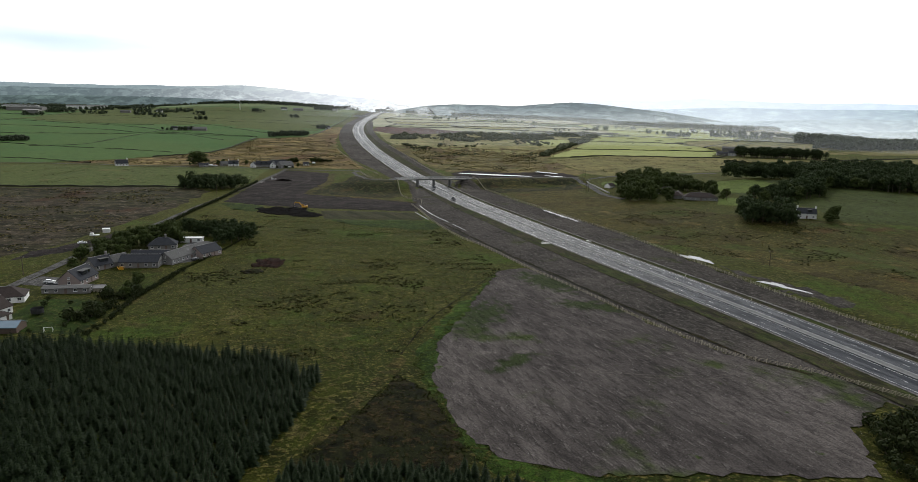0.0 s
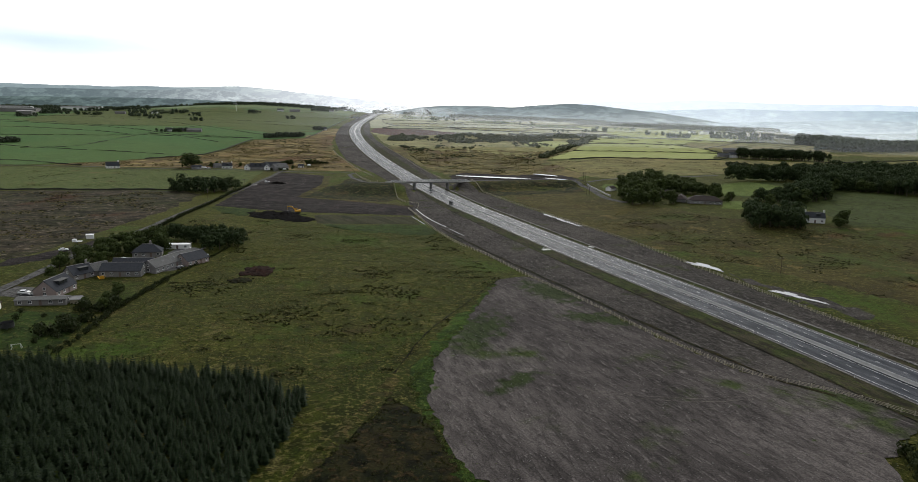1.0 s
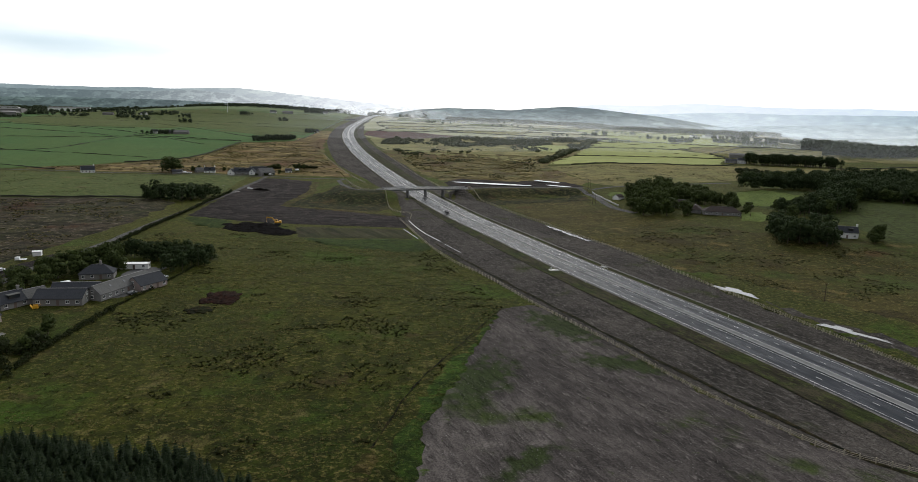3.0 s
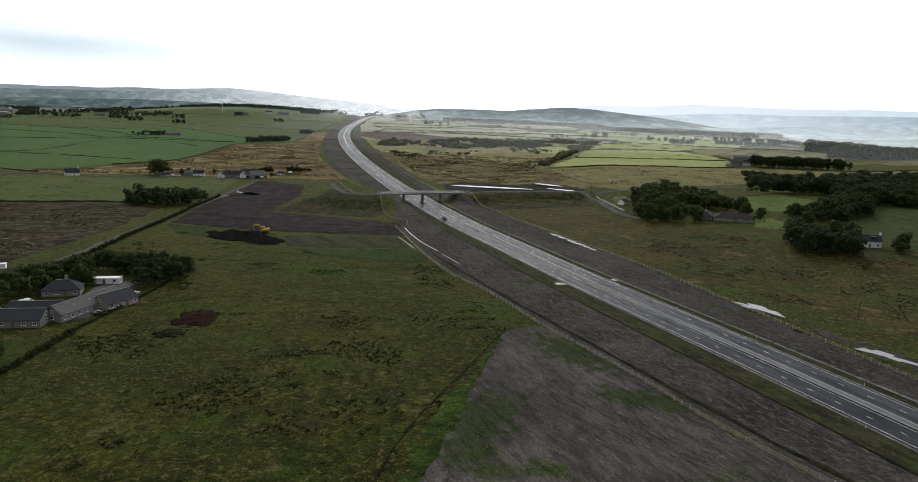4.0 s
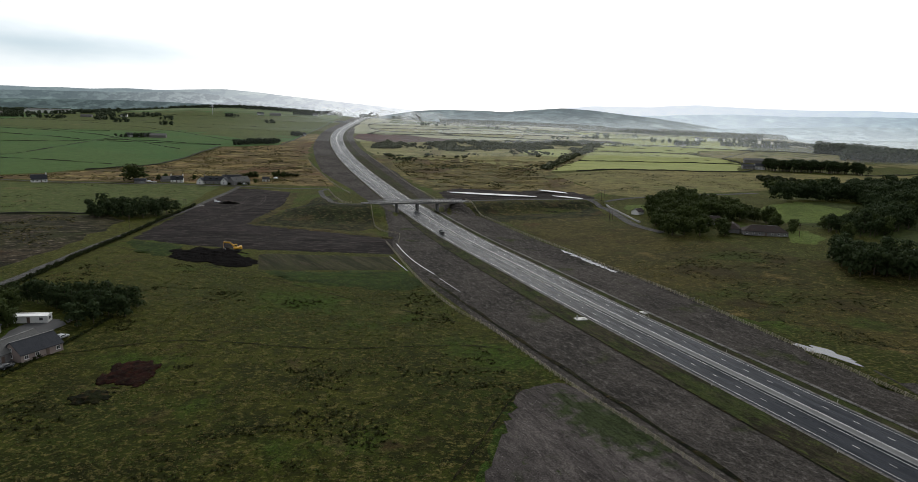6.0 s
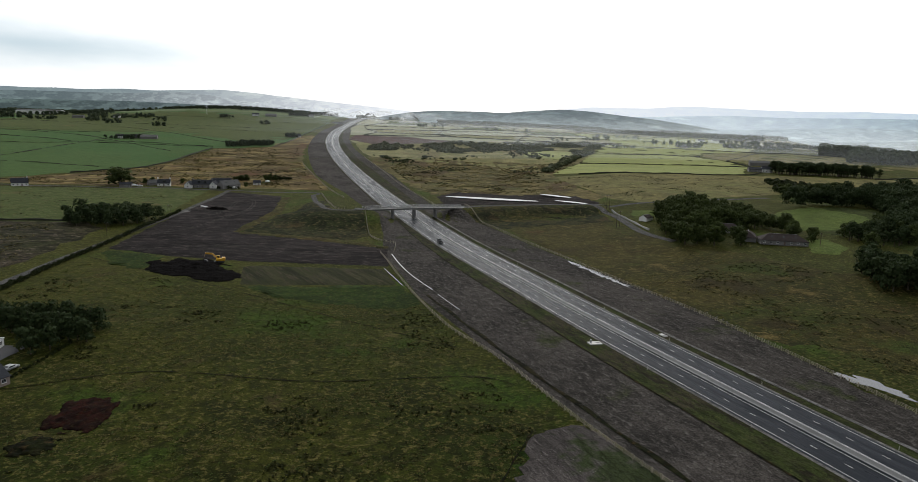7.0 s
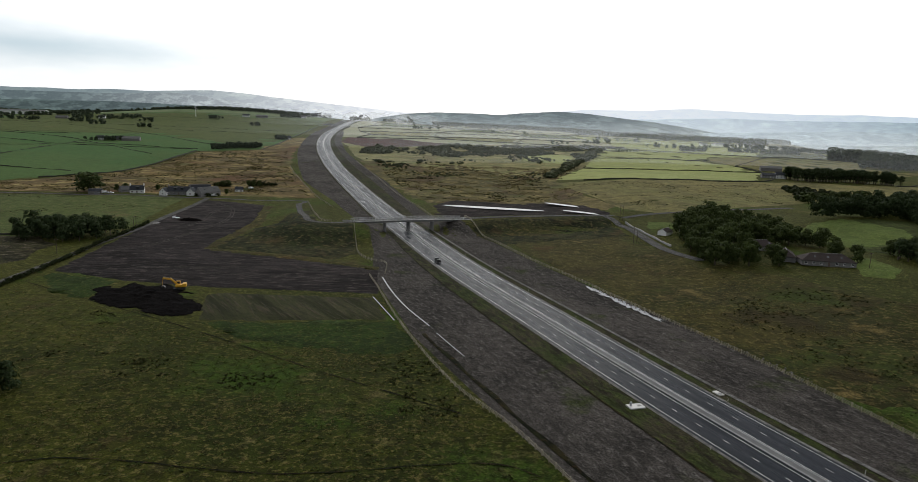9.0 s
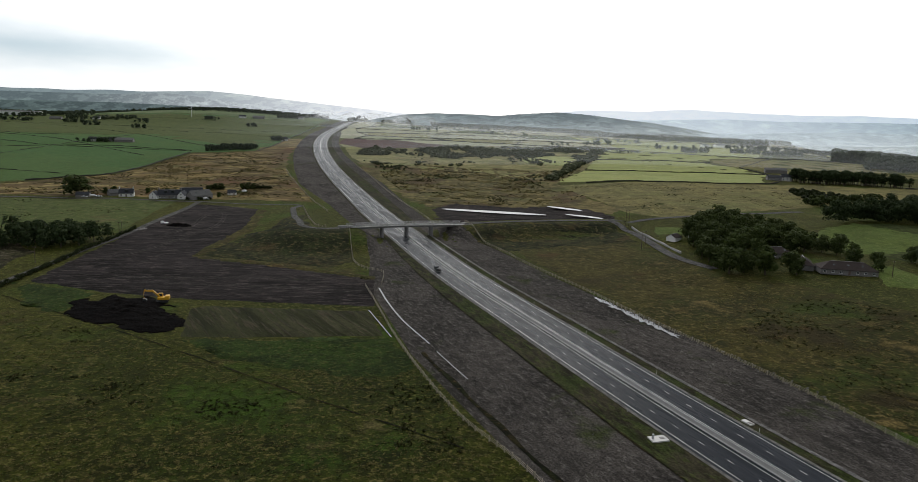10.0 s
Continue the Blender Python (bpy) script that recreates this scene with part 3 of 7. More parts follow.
# open ditches between verge and soil, and along the inside of the left fence
dm = (yy > 130) & (yy < 590)
dl, dz, dn = sub(dm)
wig = 0.35 * np.sin(np.arange(len(dl)) * 0.9)
ribbon("ditch", dl, dz, dn, -vl[dm] - 0.45 + 0.5 * wig, -vl[dm] + 0.1, M_BRACKEN, "narrow dark ditch between verge and bare soil", 0.30, 1, "ditch", True)
dm = (yy > 170) & (yy < 430)
dl, dz, dn = sub(dm)
ribbon("ditch", dl, dz, dn, soil_l[dm] + 3.0, soil_l[dm] + 4.4 + 0.5 * np.sin(np.arange(len(dl)) * 1.3), M_BRACKEN, "shallow weedy ditch inside the fence", 0.25, 1, "ditch", True)
# markings
for o in (-9.75, -2.05, 2.05, 9.75):
    ribbon("edge_line", ROAD, ROAD_Z, ROAD_N, o - 0.08, o + 0.08, M_LINE, lift=0.012, parent=road)
reserve = ribbon("central_reserve", ROAD, ROAD_Z, ROAD_N, -0.85, 0.85, M_CONCRETE, "pale concrete central reserve with a low barrier", lift=0.02, category="central reserve")


def sweep_section(name, mask, section, mat, parent=None, label="", category="barrier"):
    """A closed cross-section of (offset, height) drawn along the road."""
    line, z, norm = sub(mask)
    n, m = len(line), len(section)
    verts = [(line[i][0] + norm[i][0] * o, line[i][1] + norm[i][1] * o, z[i] + h) for i in range(n) for o, h in section]
    faces = [(i * m + k, i * m + (k + 1) % m, (i + 1) * m + (k + 1) % m, (i + 1) * m + k) for i in range(n - 1) for k in range(m)]
    ob = mesh_object(name, verts, faces, mat, parent, smooth=False)
    return ob


all_rows = np.ones(len(ROAD), bool)
sweep_section("barrier", all_rows, [(-0.30, 0.02), (0.30, 0.02), (0.22, 0.25), (0.11, 0.9), (-0.11, 0.9), (-0.22, 0.25)], M_CONCRETE, reserve)


def dashes():
    """Lane dashes, 2 m long at 9 m centres: the near ones singly, the far ones together."""
    fine = smooth_line(ROAD_PTS, 1.0)
    nf = normals_of(fine)
    zf = np.interp(np.arange(len(fine)), np.arange(len(ROAD)) * 6.0, ROAD_Z) + 0.014
    me = None
    far_v, far_f = [], []
    for side in (-5.9, 5.9):
        for i in range(3, len(fine) - 4, 9):
            a, b = fine[i] + nf[i] * side, fine[i + 2] + nf[i + 2] * side
            w = nf[i] * 0.08
            quad = [(a[0] - w[0], a[1] - w[1], zf[i]), (a[0] + w[0], a[1] + w[1], zf[i]), (b[0] + w[0], b[1] + w[1], zf[i + 2]), (b[0] - w[0], b[1] - w[1], zf[i + 2])]
            if 60 < fine[i][1] < 700:
                mesh_object("lane_dash", quad, [(0, 1, 2, 3)], M_LINE, road)
            else:
                k = len(far_v)
                far_v += quad
                far_f.append((k, k + 1, k + 2, k + 3))
    tagged(mesh_object("lane_dashes", far_v, far_f, M_LINE, road), kind="stuff")


dashes()

# ---- fields ----
drape("ploughed_field", [(42, 289), (30, 255), (21, 225), (10, 193), (8, 166), (15, 134), (23, 122), (39, 115), (99, 111), (106, 131), (120, 143), (131, 150), (119, 166), (107, 175), (100, 180), (95, 190), (84, 214), (73, 249), (60, 282), (55, 293), (48, 292)],
      M_TOPSOIL, "raked bare topsoil field, grey-brown with weedy patches", 0.22, 2.2, 1.1, rim=0.20)
drape("bog_patch", [(-2, 171), (-10, 148), (-22, 124), (-18, 116), (14, 114), (14, 134), (7, 160)], M_BRACKEN, "dark brown boggy grass triangle", 0.14, 4, 1.0)
drape("grass_strip", [(42, 291), (28, 258), (12, 220), (2, 180), (6, 160), (12, 135), (18, 118), (35, 108), (60, 108), (40, 116), (23, 124), (17, 136), (11, 166), (12, 193), (24, 228), (44, 280)],
      M_MARGIN, "lush green margin along the bare topsoil", 0.17, 3, 2.2)
drape("ploughed_field", [(-143, 500), (-148, 640), (-143, 748), (-93, 728), (-84, 640), (-92, 556), (-60, 540), (4, 508), (4, 463), (-66, 472), (-106, 482)], M_DARKSOIL, "dark bare ploughed soil plot", 0.2, 6, 1.0)
drape("seeded_plot", [(-66, 465), (2, 458), (9, 428), (-58, 425)], M_GREYGREEN, "thinly seeded grey-green plot with drill lines", 0.18, 5, 0.6)
drape("lush_patch", [(-60, 424), (9, 427), (20, 396), (5, 392), (-35, 404)], M_LUSH, "bright lush grass below the seeded plot", 0.16, 5, 2.0)
drape("lush_patch", [(-150, 500), (-108, 482), (-107, 452), (-125, 462)], M_LUSH, "bright lush grass beside the peat heap", 0.16, 5, 2.0)
drape("brown_field", [(-700, 545), (-346, 570), (-192, 585), (-170, 560), (-168, 480), (-174, 400), (-180, 340), (-190, 300), (-420, 280), (-700, 330)], M_STUBBLE, "dark brown felled moor with pale stalks", 0.15, 12, 3)
drape("pasture_field", [(-900, 740), (-420, 762), (-165, 763), (-157, 640), (-175, 585), (-346, 574), (-700, 550), (-900, 560)], M_ROUGHPASTURE, "grazed green pasture beside the farm lane", 0.12, 14, 1)
drape("moor_field", [(-420, 790), (-330, 860), (-276, 935), (-268, 1163), (-200, 1190), (-143, 1200), (-118, 1010), (-100, 940), (-58, 772), (-150, 778), (-300, 782)], M_RUST, "rusty brown moor grass behind the farm cottages", 0.15, 14, 3)
drape("moor_field", [(-142, 1195), (-205, 1190), (-192, 1330), (-186, 1440), (-168, 1500), (-150, 1350)], M_RUST, "rusty moor grass beside the far bend", 0.16, 12, 3)
drape("pasture_field", [(-1700, 775), (-430, 785), (-335, 868), (-282, 940), (-273, 1170), (-190, 1210), (-185, 1420), (-190, 2050), (-420, 2080), (-1900, 2300)], M_PASTURE, "wide green pastures divided by dykes", 0.7, 40, 2)
drape("pasture_field", [(-880, 1510), (-655, 1412), (-431, 1450), (-300, 1300), (-205, 1245), (-192, 1440), (-196, 2040), (-420, 2075), (-1000, 2150)], M_ROUGHPASTURE, "paler rough pastures below the low hill", 1.1, 40, 2)
drape("silage_field", [(182, 915), (246, 1023), (305, 1195), (330, 1240), (470, 1180), (484, 1098), (473, 1004), (411, 906), (300, 905)], M_BRIGHT, "bright yellow-green cut silage field", 0.2, 16, 2)
drape("silage_field", [(330, 1245), (400, 1420), (500, 1420), (640, 1310), (520, 1262), (485, 1190)], M_BRIGHT, "pale green cut field beyond a dyke", 0.2, 16, 2)
drape("silage_field", [(180, 1151), (212, 1252), (294, 1241), (244, 1087)], M_BRIGHT, "small bright field among scrub", 0.2, 12, 2)
drape("silage_field", [(420, 1460), (440, 1900), (640, 2150), (800, 1800), (784, 1528), (640, 1330)], M_BRIGHT, "mixed green farm fields", 0.7, 30, 2)
drape("grazing_field", [(190, 700), (185, 800), (178, 890), (300, 897), (411, 898), (440, 905), (560, 880), (900, 1000), (1200, 1020), (1000, 800), (600, 780), (400, 745), (354, 728), (260, 690), (212, 668)], M_TAN, "bleached tan rough grazing", 0.14, 14, 2)
drape("grazing_field", [(486, 1090), (490, 1185), (520, 1255), (640, 1310), (600, 1200), (505, 1085)], M_TAN, "bleached tan rough grazing", 0.5, 12, 2)
drape("grazing_field", [(600, 1000), (900, 1015), (1250, 1040), (1450, 1300), (1000, 1190), (740, 1080)], M_TAN, "bleached tan rough grazing", 0.22, 18, 2)
drape("grazing_field", [(490, 960), (500, 1100), (650, 1300), (800, 1290), (760, 1180), (700, 1090), (640, 1000)], M_TAN, "bleached tan rough grazing", 0.14, 16, 2)
drape("pasture_field", [(262, 560), (274, 600), (299, 628), (353, 652), (400, 650), (440, 590), (430, 520), (330, 395), (285, 410), (300, 470), (285, 530)], M_RUSHSHADE, "grazed green field beside the wood", 0.16, 10, 2)
drape("pasture_field", [(178, 617), (187, 646), (212, 632), (202, 615)], M_PADDOCK, "small green paddock by the side road", 0.16, 6, 1)
drape("pasture_field", [(230, 480), (242, 474), (262, 494), (266, 520), (254, 522), (243, 506)], M_PADDOCK, "small green paddock by the bungalows", 0.2, 5, 1)
drape("pasture_field", [(262, 548), (272, 600), (299, 627), (338, 652), (356, 612), (340, 580), (284, 546)], M_PADDOCK, "sunny green field behind the bungalows", 0.3, 6, 1.5)
drape("heather_patch", [(-88, 1520), (14, 1500), (122, 1404), (40, 1340), (-40, 1300), (-92, 1392)], land("heather", (0.085, 0.024, 0.020), (0.060, 0.024, 0.018), (0.085, 0.050, 0.034)), "dark red heather patch beside the road bend", 0.45, 14, 3)
drape("moor_field", [(110, 440), (88, 540), (68, 640), (150, 640), (168, 540), (215, 440), (330, 380), (420, 300), (330, 120), (190, 120), (160, 260), (135, 370)], M_DRYMOOR, "ochre and green tussocky moorland", 0.10, 8, 3)

drape("embankment_grass", [(-92, 556), (-80, 600), (-62, 660), (-52, 690), (-46, 640), (-36, 606), (-16, 603), (-12, 575), (-9, 545), (-20, 530), (-60, 545)], M_BANK, "dark grassed bridge embankment", 0.14, 5, 1.5)
drape("grass_margin", [(-93, 558), (-60, 547), (-20, 532), (-8, 520), (5, 512), (4, 504), (-20, 518), (-62, 538), (-94, 552)], M_DRYMOOR, "pale rank grass along the embankment toe", 0.26, 4, 0.8)
drape("grass_margin", [(-94, 552), (-86, 640), (-93, 725), (-86, 726), (-78, 640), (-84, 560)], M_DRYMOOR, "rank grass beside the ploughed plot", 0.24, 5, 1.2)
drape("embankment_grass", [(60, 600), (58, 622), (100, 640), (160, 650), (160, 600), (110, 590), (75, 575)], M_BANK, "dark grassed bridge embankment", 0.14, 5, 1.5)

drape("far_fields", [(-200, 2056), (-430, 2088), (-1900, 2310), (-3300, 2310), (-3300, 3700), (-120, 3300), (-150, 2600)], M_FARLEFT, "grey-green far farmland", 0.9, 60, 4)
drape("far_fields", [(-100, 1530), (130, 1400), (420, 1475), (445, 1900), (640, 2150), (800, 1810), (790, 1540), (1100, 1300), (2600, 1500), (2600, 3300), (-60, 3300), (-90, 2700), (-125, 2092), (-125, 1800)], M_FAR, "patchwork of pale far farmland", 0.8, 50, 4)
# the far farmland's separate fields, between its dykes
FAR_COLS = [-70, 90, 260, 430, 640, 860, 1120]
FAR_ROWS = [1500, 1610, 1740, 1890, 2060, 2240, 2440]
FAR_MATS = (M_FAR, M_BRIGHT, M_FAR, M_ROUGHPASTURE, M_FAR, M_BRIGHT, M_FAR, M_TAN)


def far_corner(i, j):
    x, y = FAR_COLS[i], FAR_ROWS[j]
    return x + 0.10 * (y - 1500) * (i > 0) + 24 * math.sin(i * 2.3 + j * 1.7), y + 26 * math.sin(i * 1.9 + j * 2.9) - 0.08 * x


for j in range(len(FAR_ROWS) - 1):
    for i in range(len(FAR_COLS) - 1):
        if i in (3, 4) and j < 3:
            continue
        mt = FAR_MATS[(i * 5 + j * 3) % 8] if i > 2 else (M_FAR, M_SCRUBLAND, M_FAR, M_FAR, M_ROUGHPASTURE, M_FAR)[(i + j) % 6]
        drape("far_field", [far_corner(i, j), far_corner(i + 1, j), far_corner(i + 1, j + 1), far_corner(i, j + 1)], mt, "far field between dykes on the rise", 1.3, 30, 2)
drape("lush_patch", [(152, 262), (143, 305), (136, 345), (150, 352), (170, 320), (196, 270), (215, 215), (205, 190), (176, 192)], M_MEADOW, "green wet grass beside the fence", 0.2, 4, 3)
drape("lush_patch", [(230, 200), (225, 240), (262, 280), (300, 250), (290, 205)], M_MEADOW, "greener grass among the moor tussocks", 0.2, 5, 4)
drape("scrubland", [(-70, 1300), (-52, 1160), (-16, 1040), (60, 1040), (182, 925), (246, 1023), (330, 1245), (400, 1420), (420, 1475), (130, 1400), (-60, 1460), (-90, 1400)], M_SCRUBLAND, "pale scrubby grassland beside the road bend", 0.12, 16, 3)
drape("moor_field", [(-40, 1100), (-28, 1020), (4, 880), (24, 790), (36, 752), (60, 768), (140, 756), (176, 700), (190, 720), (184, 800), (182, 905), (240, 1025), (180, 1050), (60, 1085)], M_BROWNMOOR, "ochre and brown rough moor beyond the ponds", 0.12, 12, 4)
for ditch in ([(-142, 478), (-109, 454), (-56, 414), (-15, 382), (9, 364), (29, 349)], [(-100, 318), (-60, 330), (-10, 322), (30, 325), (44, 318)], [(42, 291), (26, 258), (8, 218), (-2, 184)]):
    dl = smooth_line(ditch, 3.0)
    ribbon("ditch", dl, np.zeros(len(dl)), normals_of(dl), -0.22 - 0.18 * np.sin(np.arange(len(dl))), 0.22 + 0.18 * np.sin(np.arange(len(dl)) * 1.7), M_BRACKEN, "narrow overgrown field ditch", 0.15, 1, "ditch", True)

drape("grass_track", [(-3, 186), (-9, 166), (-17, 142), (-27, 112), (-22, 112), (-13, 138), (-5, 162), (2, 184)], M_DRYMOOR, "pale rank grass track beside the plantation", 0.2, 2.5, 0.4, "grass track")
M_TREAD = land("compacted pale wheel track", (0.118, 0.104, 0.092), (0.088, 0.078, 0.068), (0.140, 0.124, 0.110), scales=(0.05, 0.3, 2.0), sheen=0.03)
for pts in ([(49, 170), (64, 165), (80, 163), (97, 165)], [(44, 250), (52, 230), (64, 206), (82, 186), (100, 172), (116, 158)]):
    tl = smooth_line(pts, 2.0)
    for o in (-1.0, 1.0):
        wv = 0.10 * np.sin(np.arange(len(tl)) * 1.1 + o)
        ribbon("wheel_track", tl, np.zeros(len(tl)), normals_of(tl), o - 0.20 + wv, o + 0.22 + wv, M_TREAD, "compacted wheel track across bare topsoil", 0.235, 1, "wheel track", True)
for pts in ([(-128, 600), (-118, 640), (-122, 690), (-110, 725)], [(-136, 540), (-120, 570), (-104, 640), (-112, 700), (-132, 735)], [(-100, 500), (-60, 496), (-20, 488), (0, 486)], [(-110, 508), (-60, 510), (-16, 500)]):
    tl = smooth_line(pts, 3.0)
    for o in (-1.1, 1.1):
        ribbon("wheel_track", tl, np.zeros(len(tl)), normals_of(tl), o - 0.28, o + 0.28, M_SOIL, "wheel track on dark soil", 0.24, 1, "wheel track", True)

# ---- bridge ----
BR_ANG = math.degrees(math.atan2(18, 70))


def box(bm, sx, sy, sz, at=(0, 0, 0), rz=0.0, bevel=0.0, rx=0.0, ry=0.0):
    r = bmesh.ops.create_cube(bm, size=1.0, matrix=pose(*at, rx, ry, rz) @ Matrix.Diagonal((sx, sy, sz, 1)))
    if bevel:
        edges = list({e for v in r["verts"] for e in v.link_edges})
        bmesh.ops.bevel(bm, geom=edges, offset=bevel, segments=1, affect="EDGES")


def cyl(bm, r1, r2, h, at=(0, 0, 0), seg=10, rx=0.0, ry=0.0, rz=0.0):
    """A tapered cylinder that stands on at."""
    bmesh.ops.create_cone(bm, cap_ends=True, segments=seg, radius1=r1, radius2=r2, depth=h, matrix=pose(*at, rx, ry, rz) @ Matrix.Translation((0, 0, h / 2)))


def part(name, bm, mat, parent=None, label="", smooth=False):
    me = bpy.data.meshes.new(name)
    bmesh.ops.recalc_face_normals(bm, faces=bm.faces)
    bm.to_mesh(me)
    bm.free()
    me.materials.append(mat)
    if smooth:
        me.polygons.foreach_set("use_smooth", [True] * len(me.polygons))
    ob = new(name, me)
    if parent:
        ob.parent = parent
    if label:
        tagged(ob, label)
    return ob


def thing(name, label, category, at, rz=0.0, group=""):
    ob = new(name)
    ob.matrix_basis = pose(*at, 0, 0, rz)
    return tagged(ob, label, category, group)


def bm_new():
    return bmesh.new()


def build_bridge():
    br = thing("road_bridge", "grey concrete overbridge with steel parapets on slim piers", "bridge", (CX, CY, 0), BR_ANG)
    half, wid = 37.0, 8.6

    def camber(x):
        return DECK_Z + 0.55 * (1 - (x / half) ** 2)
    n = 24
    bm = bm_new()
    sec = [(-wid / 2, 0), (-wid / 2, -0.45), (-wid / 2 + 0.9, -0.6), (-wid / 2 + 1.2, -1.5), (wid / 2 - 1.2, -1.5), (wid / 2 - 0.9, -0.6), (wid / 2, -0.45), (wid / 2, 0)]
    rings = []
    for i in range(n + 1):
        x = -half + 2 * half * i / n
        rings.append([bm.verts.new((x, a, camber(x) + b)) for a, b in sec])
    for i in range(n):
        for k in range(len(sec)):
            bm.faces.new((rings[i][k], rings[i + 1][k], rings[i + 1][(k + 1) % len(sec)], rings[i][(k + 1) % len(sec)]))
    bm.faces.new(rings[0])
    bm.faces.new(rings[-1])
    part("deck", bm, M_CONCRETE, br)
    bm = bm_new()
    pts = [-half + 2 * half * i / n for i in range(n + 1)]
    for a, b in zip(pts, pts[1:]):
        f = [bm.verts.new(v) for v in ((a, -3.4, camber(a) + 0.02), (b, -3.4, camber(b) + 0.02), (b, 3.4, camber(b) + 0.02), (a, 3.4, camber(a) + 0.02))]
        bm.faces.new(f)
    part("roadway", bm, M_TRACK, br, "pale dry road surface")
    for side in (-1, 1):
        for k in range(38):
            x = -half + 0.5 + k * (2 * half - 1) / 37
            bm = bm_new()
            box(bm, 0.12, 0.14, 1.25, (x, side * (wid / 2 - 0.25), camber(x) + 0.62))
            part("parapet_post", bm, M_STEEL, br)
        for h in (0.45, 0.8, 1.2):
            bm = bm_new()
            hh, yc = (0.06 if h < 1 else 0.08), side * (wid / 2 - 0.25)
            rr = [[bm.verts.new((x, yc + a, camber(x) + h + b)) for a, b in ((-0.05, -hh), (0.05, -hh), (0.05, hh), (-0.05, hh))] for x in pts]
            for q0, q1 in zip(rr, rr[1:]):
                for k in range(4):
                    bm.faces.new((q0[k], q1[k], q1[(k + 1) % 4], q0[(k + 1) % 4]))
            bm.faces.new(rr[0])
            bm.faces.new(rr[-1])
            part("parapet_rail", bm, M_STEEL, br)
    for lx in (-15.8, 0.0, 15.8):
        for py in (-2.2, 2.2):
            bm = bm_new()
            box(bm, 1.1, 1.5, camber(lx) - 1.3, (lx, py, (camber(lx) - 1.3) / 2), bevel=0.12)
            part("pier", bm, M_STONE, br, "dark grey concrete pier")
        bm = bm_new()
        box(bm, 1.4, 6.8, 0.5, (lx, 0, camber(lx) - 1.55), bevel=0.06)
        part("crosshead", bm, M_CONCRETE, br)
    for side in (-1, 1):
        bm = bm_new()
        box(bm, 2.4, wid + 0.6, 3.6, (side * (half - 0.6), 0, DECK_Z - 2.9), bevel=0.08)
        part("abutment", bm, M_CONCRETE, br)
        for py in (-1, 1):
            bm = bm_new()
            box(bm, 5.0, 0.5, 2.6, (side * (half + 2.4), py * (wid / 2 + 0.1), DECK_Z - 1.35), bevel=0.05)
            part("wing_wall", bm, M_CONCRETE, br)
    return br


build_bridge()


def lane(name, pts, width, mat, label, lift=0.3, step=5.0):
    line = smooth_line(pts, step)
    return ribbon(name, line, np.zeros(len(line)), normals_of(line), -width / 2, width / 2, mat, label, lift, 2, "lane", True)


lane("lane", APPROACH_L + [(-150, 757), (-300, 770), (-520, 778)], 4.2, M_TRACK, "narrow pale farm lane")
lane("lane", [(-156, 150), (-157.5, 251), (-158, 289), (-160, 338), (-156, 378), (-153, 460), (-150, 553), (-147, 640), (-145, 756)], 4.4, M_TRACK, "straight pale farm lane beside a hedge")
lane("lane", APPROACH_R + [(185, 668), (230, 676), (330, 700)], 5.5, M_TRACK, "pale side road beyond the bridge")
lane("lane", [(158, 655), (166, 630), (166, 600), (165, 555), (172, 520)], 5.5, M_TRACK, "pale side road down past the poles")


# ---- vegetation ----
def quads_to_mesh(name, centres, axis_u, axis_v):
    """A mesh of leaf quads from centre and half-axes arrays."""
    n = len(centres)
    v = np.empty((n, 4, 3))
    v[:, 0], v[:, 1] = centres - axis_u - axis_v * 0.6, centres + axis_u * 0.8 - axis_v
    v[:, 2], v[:, 3] = centres + axis_u + axis_v * 0.7, centres - axis_u * 0.7 + axis_v
    return v.reshape(-1, 3), np.arange(n * 4).reshape(n, 4)


def rand_dirs(rng, n):
    d = rng.normal(size=(n, 3))
    return d / np.linalg.norm(d, axis=1)[:, None]


def fast_mesh(name, verts, faces, mat, smooth=False):
    """faces: array (n, k)."""
    me = bpy.data.meshes.new(name)
    verts, faces = np.asarray(verts, np.float32), np.asarray(faces, np.int32)
    n, k = faces.shape
    me.vertices.add(len(verts))
    me.vertices.foreach_set("co", verts.ravel())
    me.loops.add(n * k)
    me.loops.foreach_set("vertex_index", faces.ravel())
    me.polygons.add(n)
    me.polygons.foreach_set("loop_start", np.arange(0, n * k, k, dtype=np.int32))
    me.polygons.foreach_set("loop_total", np.full(n, k, np.int32))
    if smooth:
        me.polygons.foreach_set("use_smooth", np.ones(n, bool))
    me.materials.append(mat)
    me.update(calc_edges=True)
    me.validate()
    return me


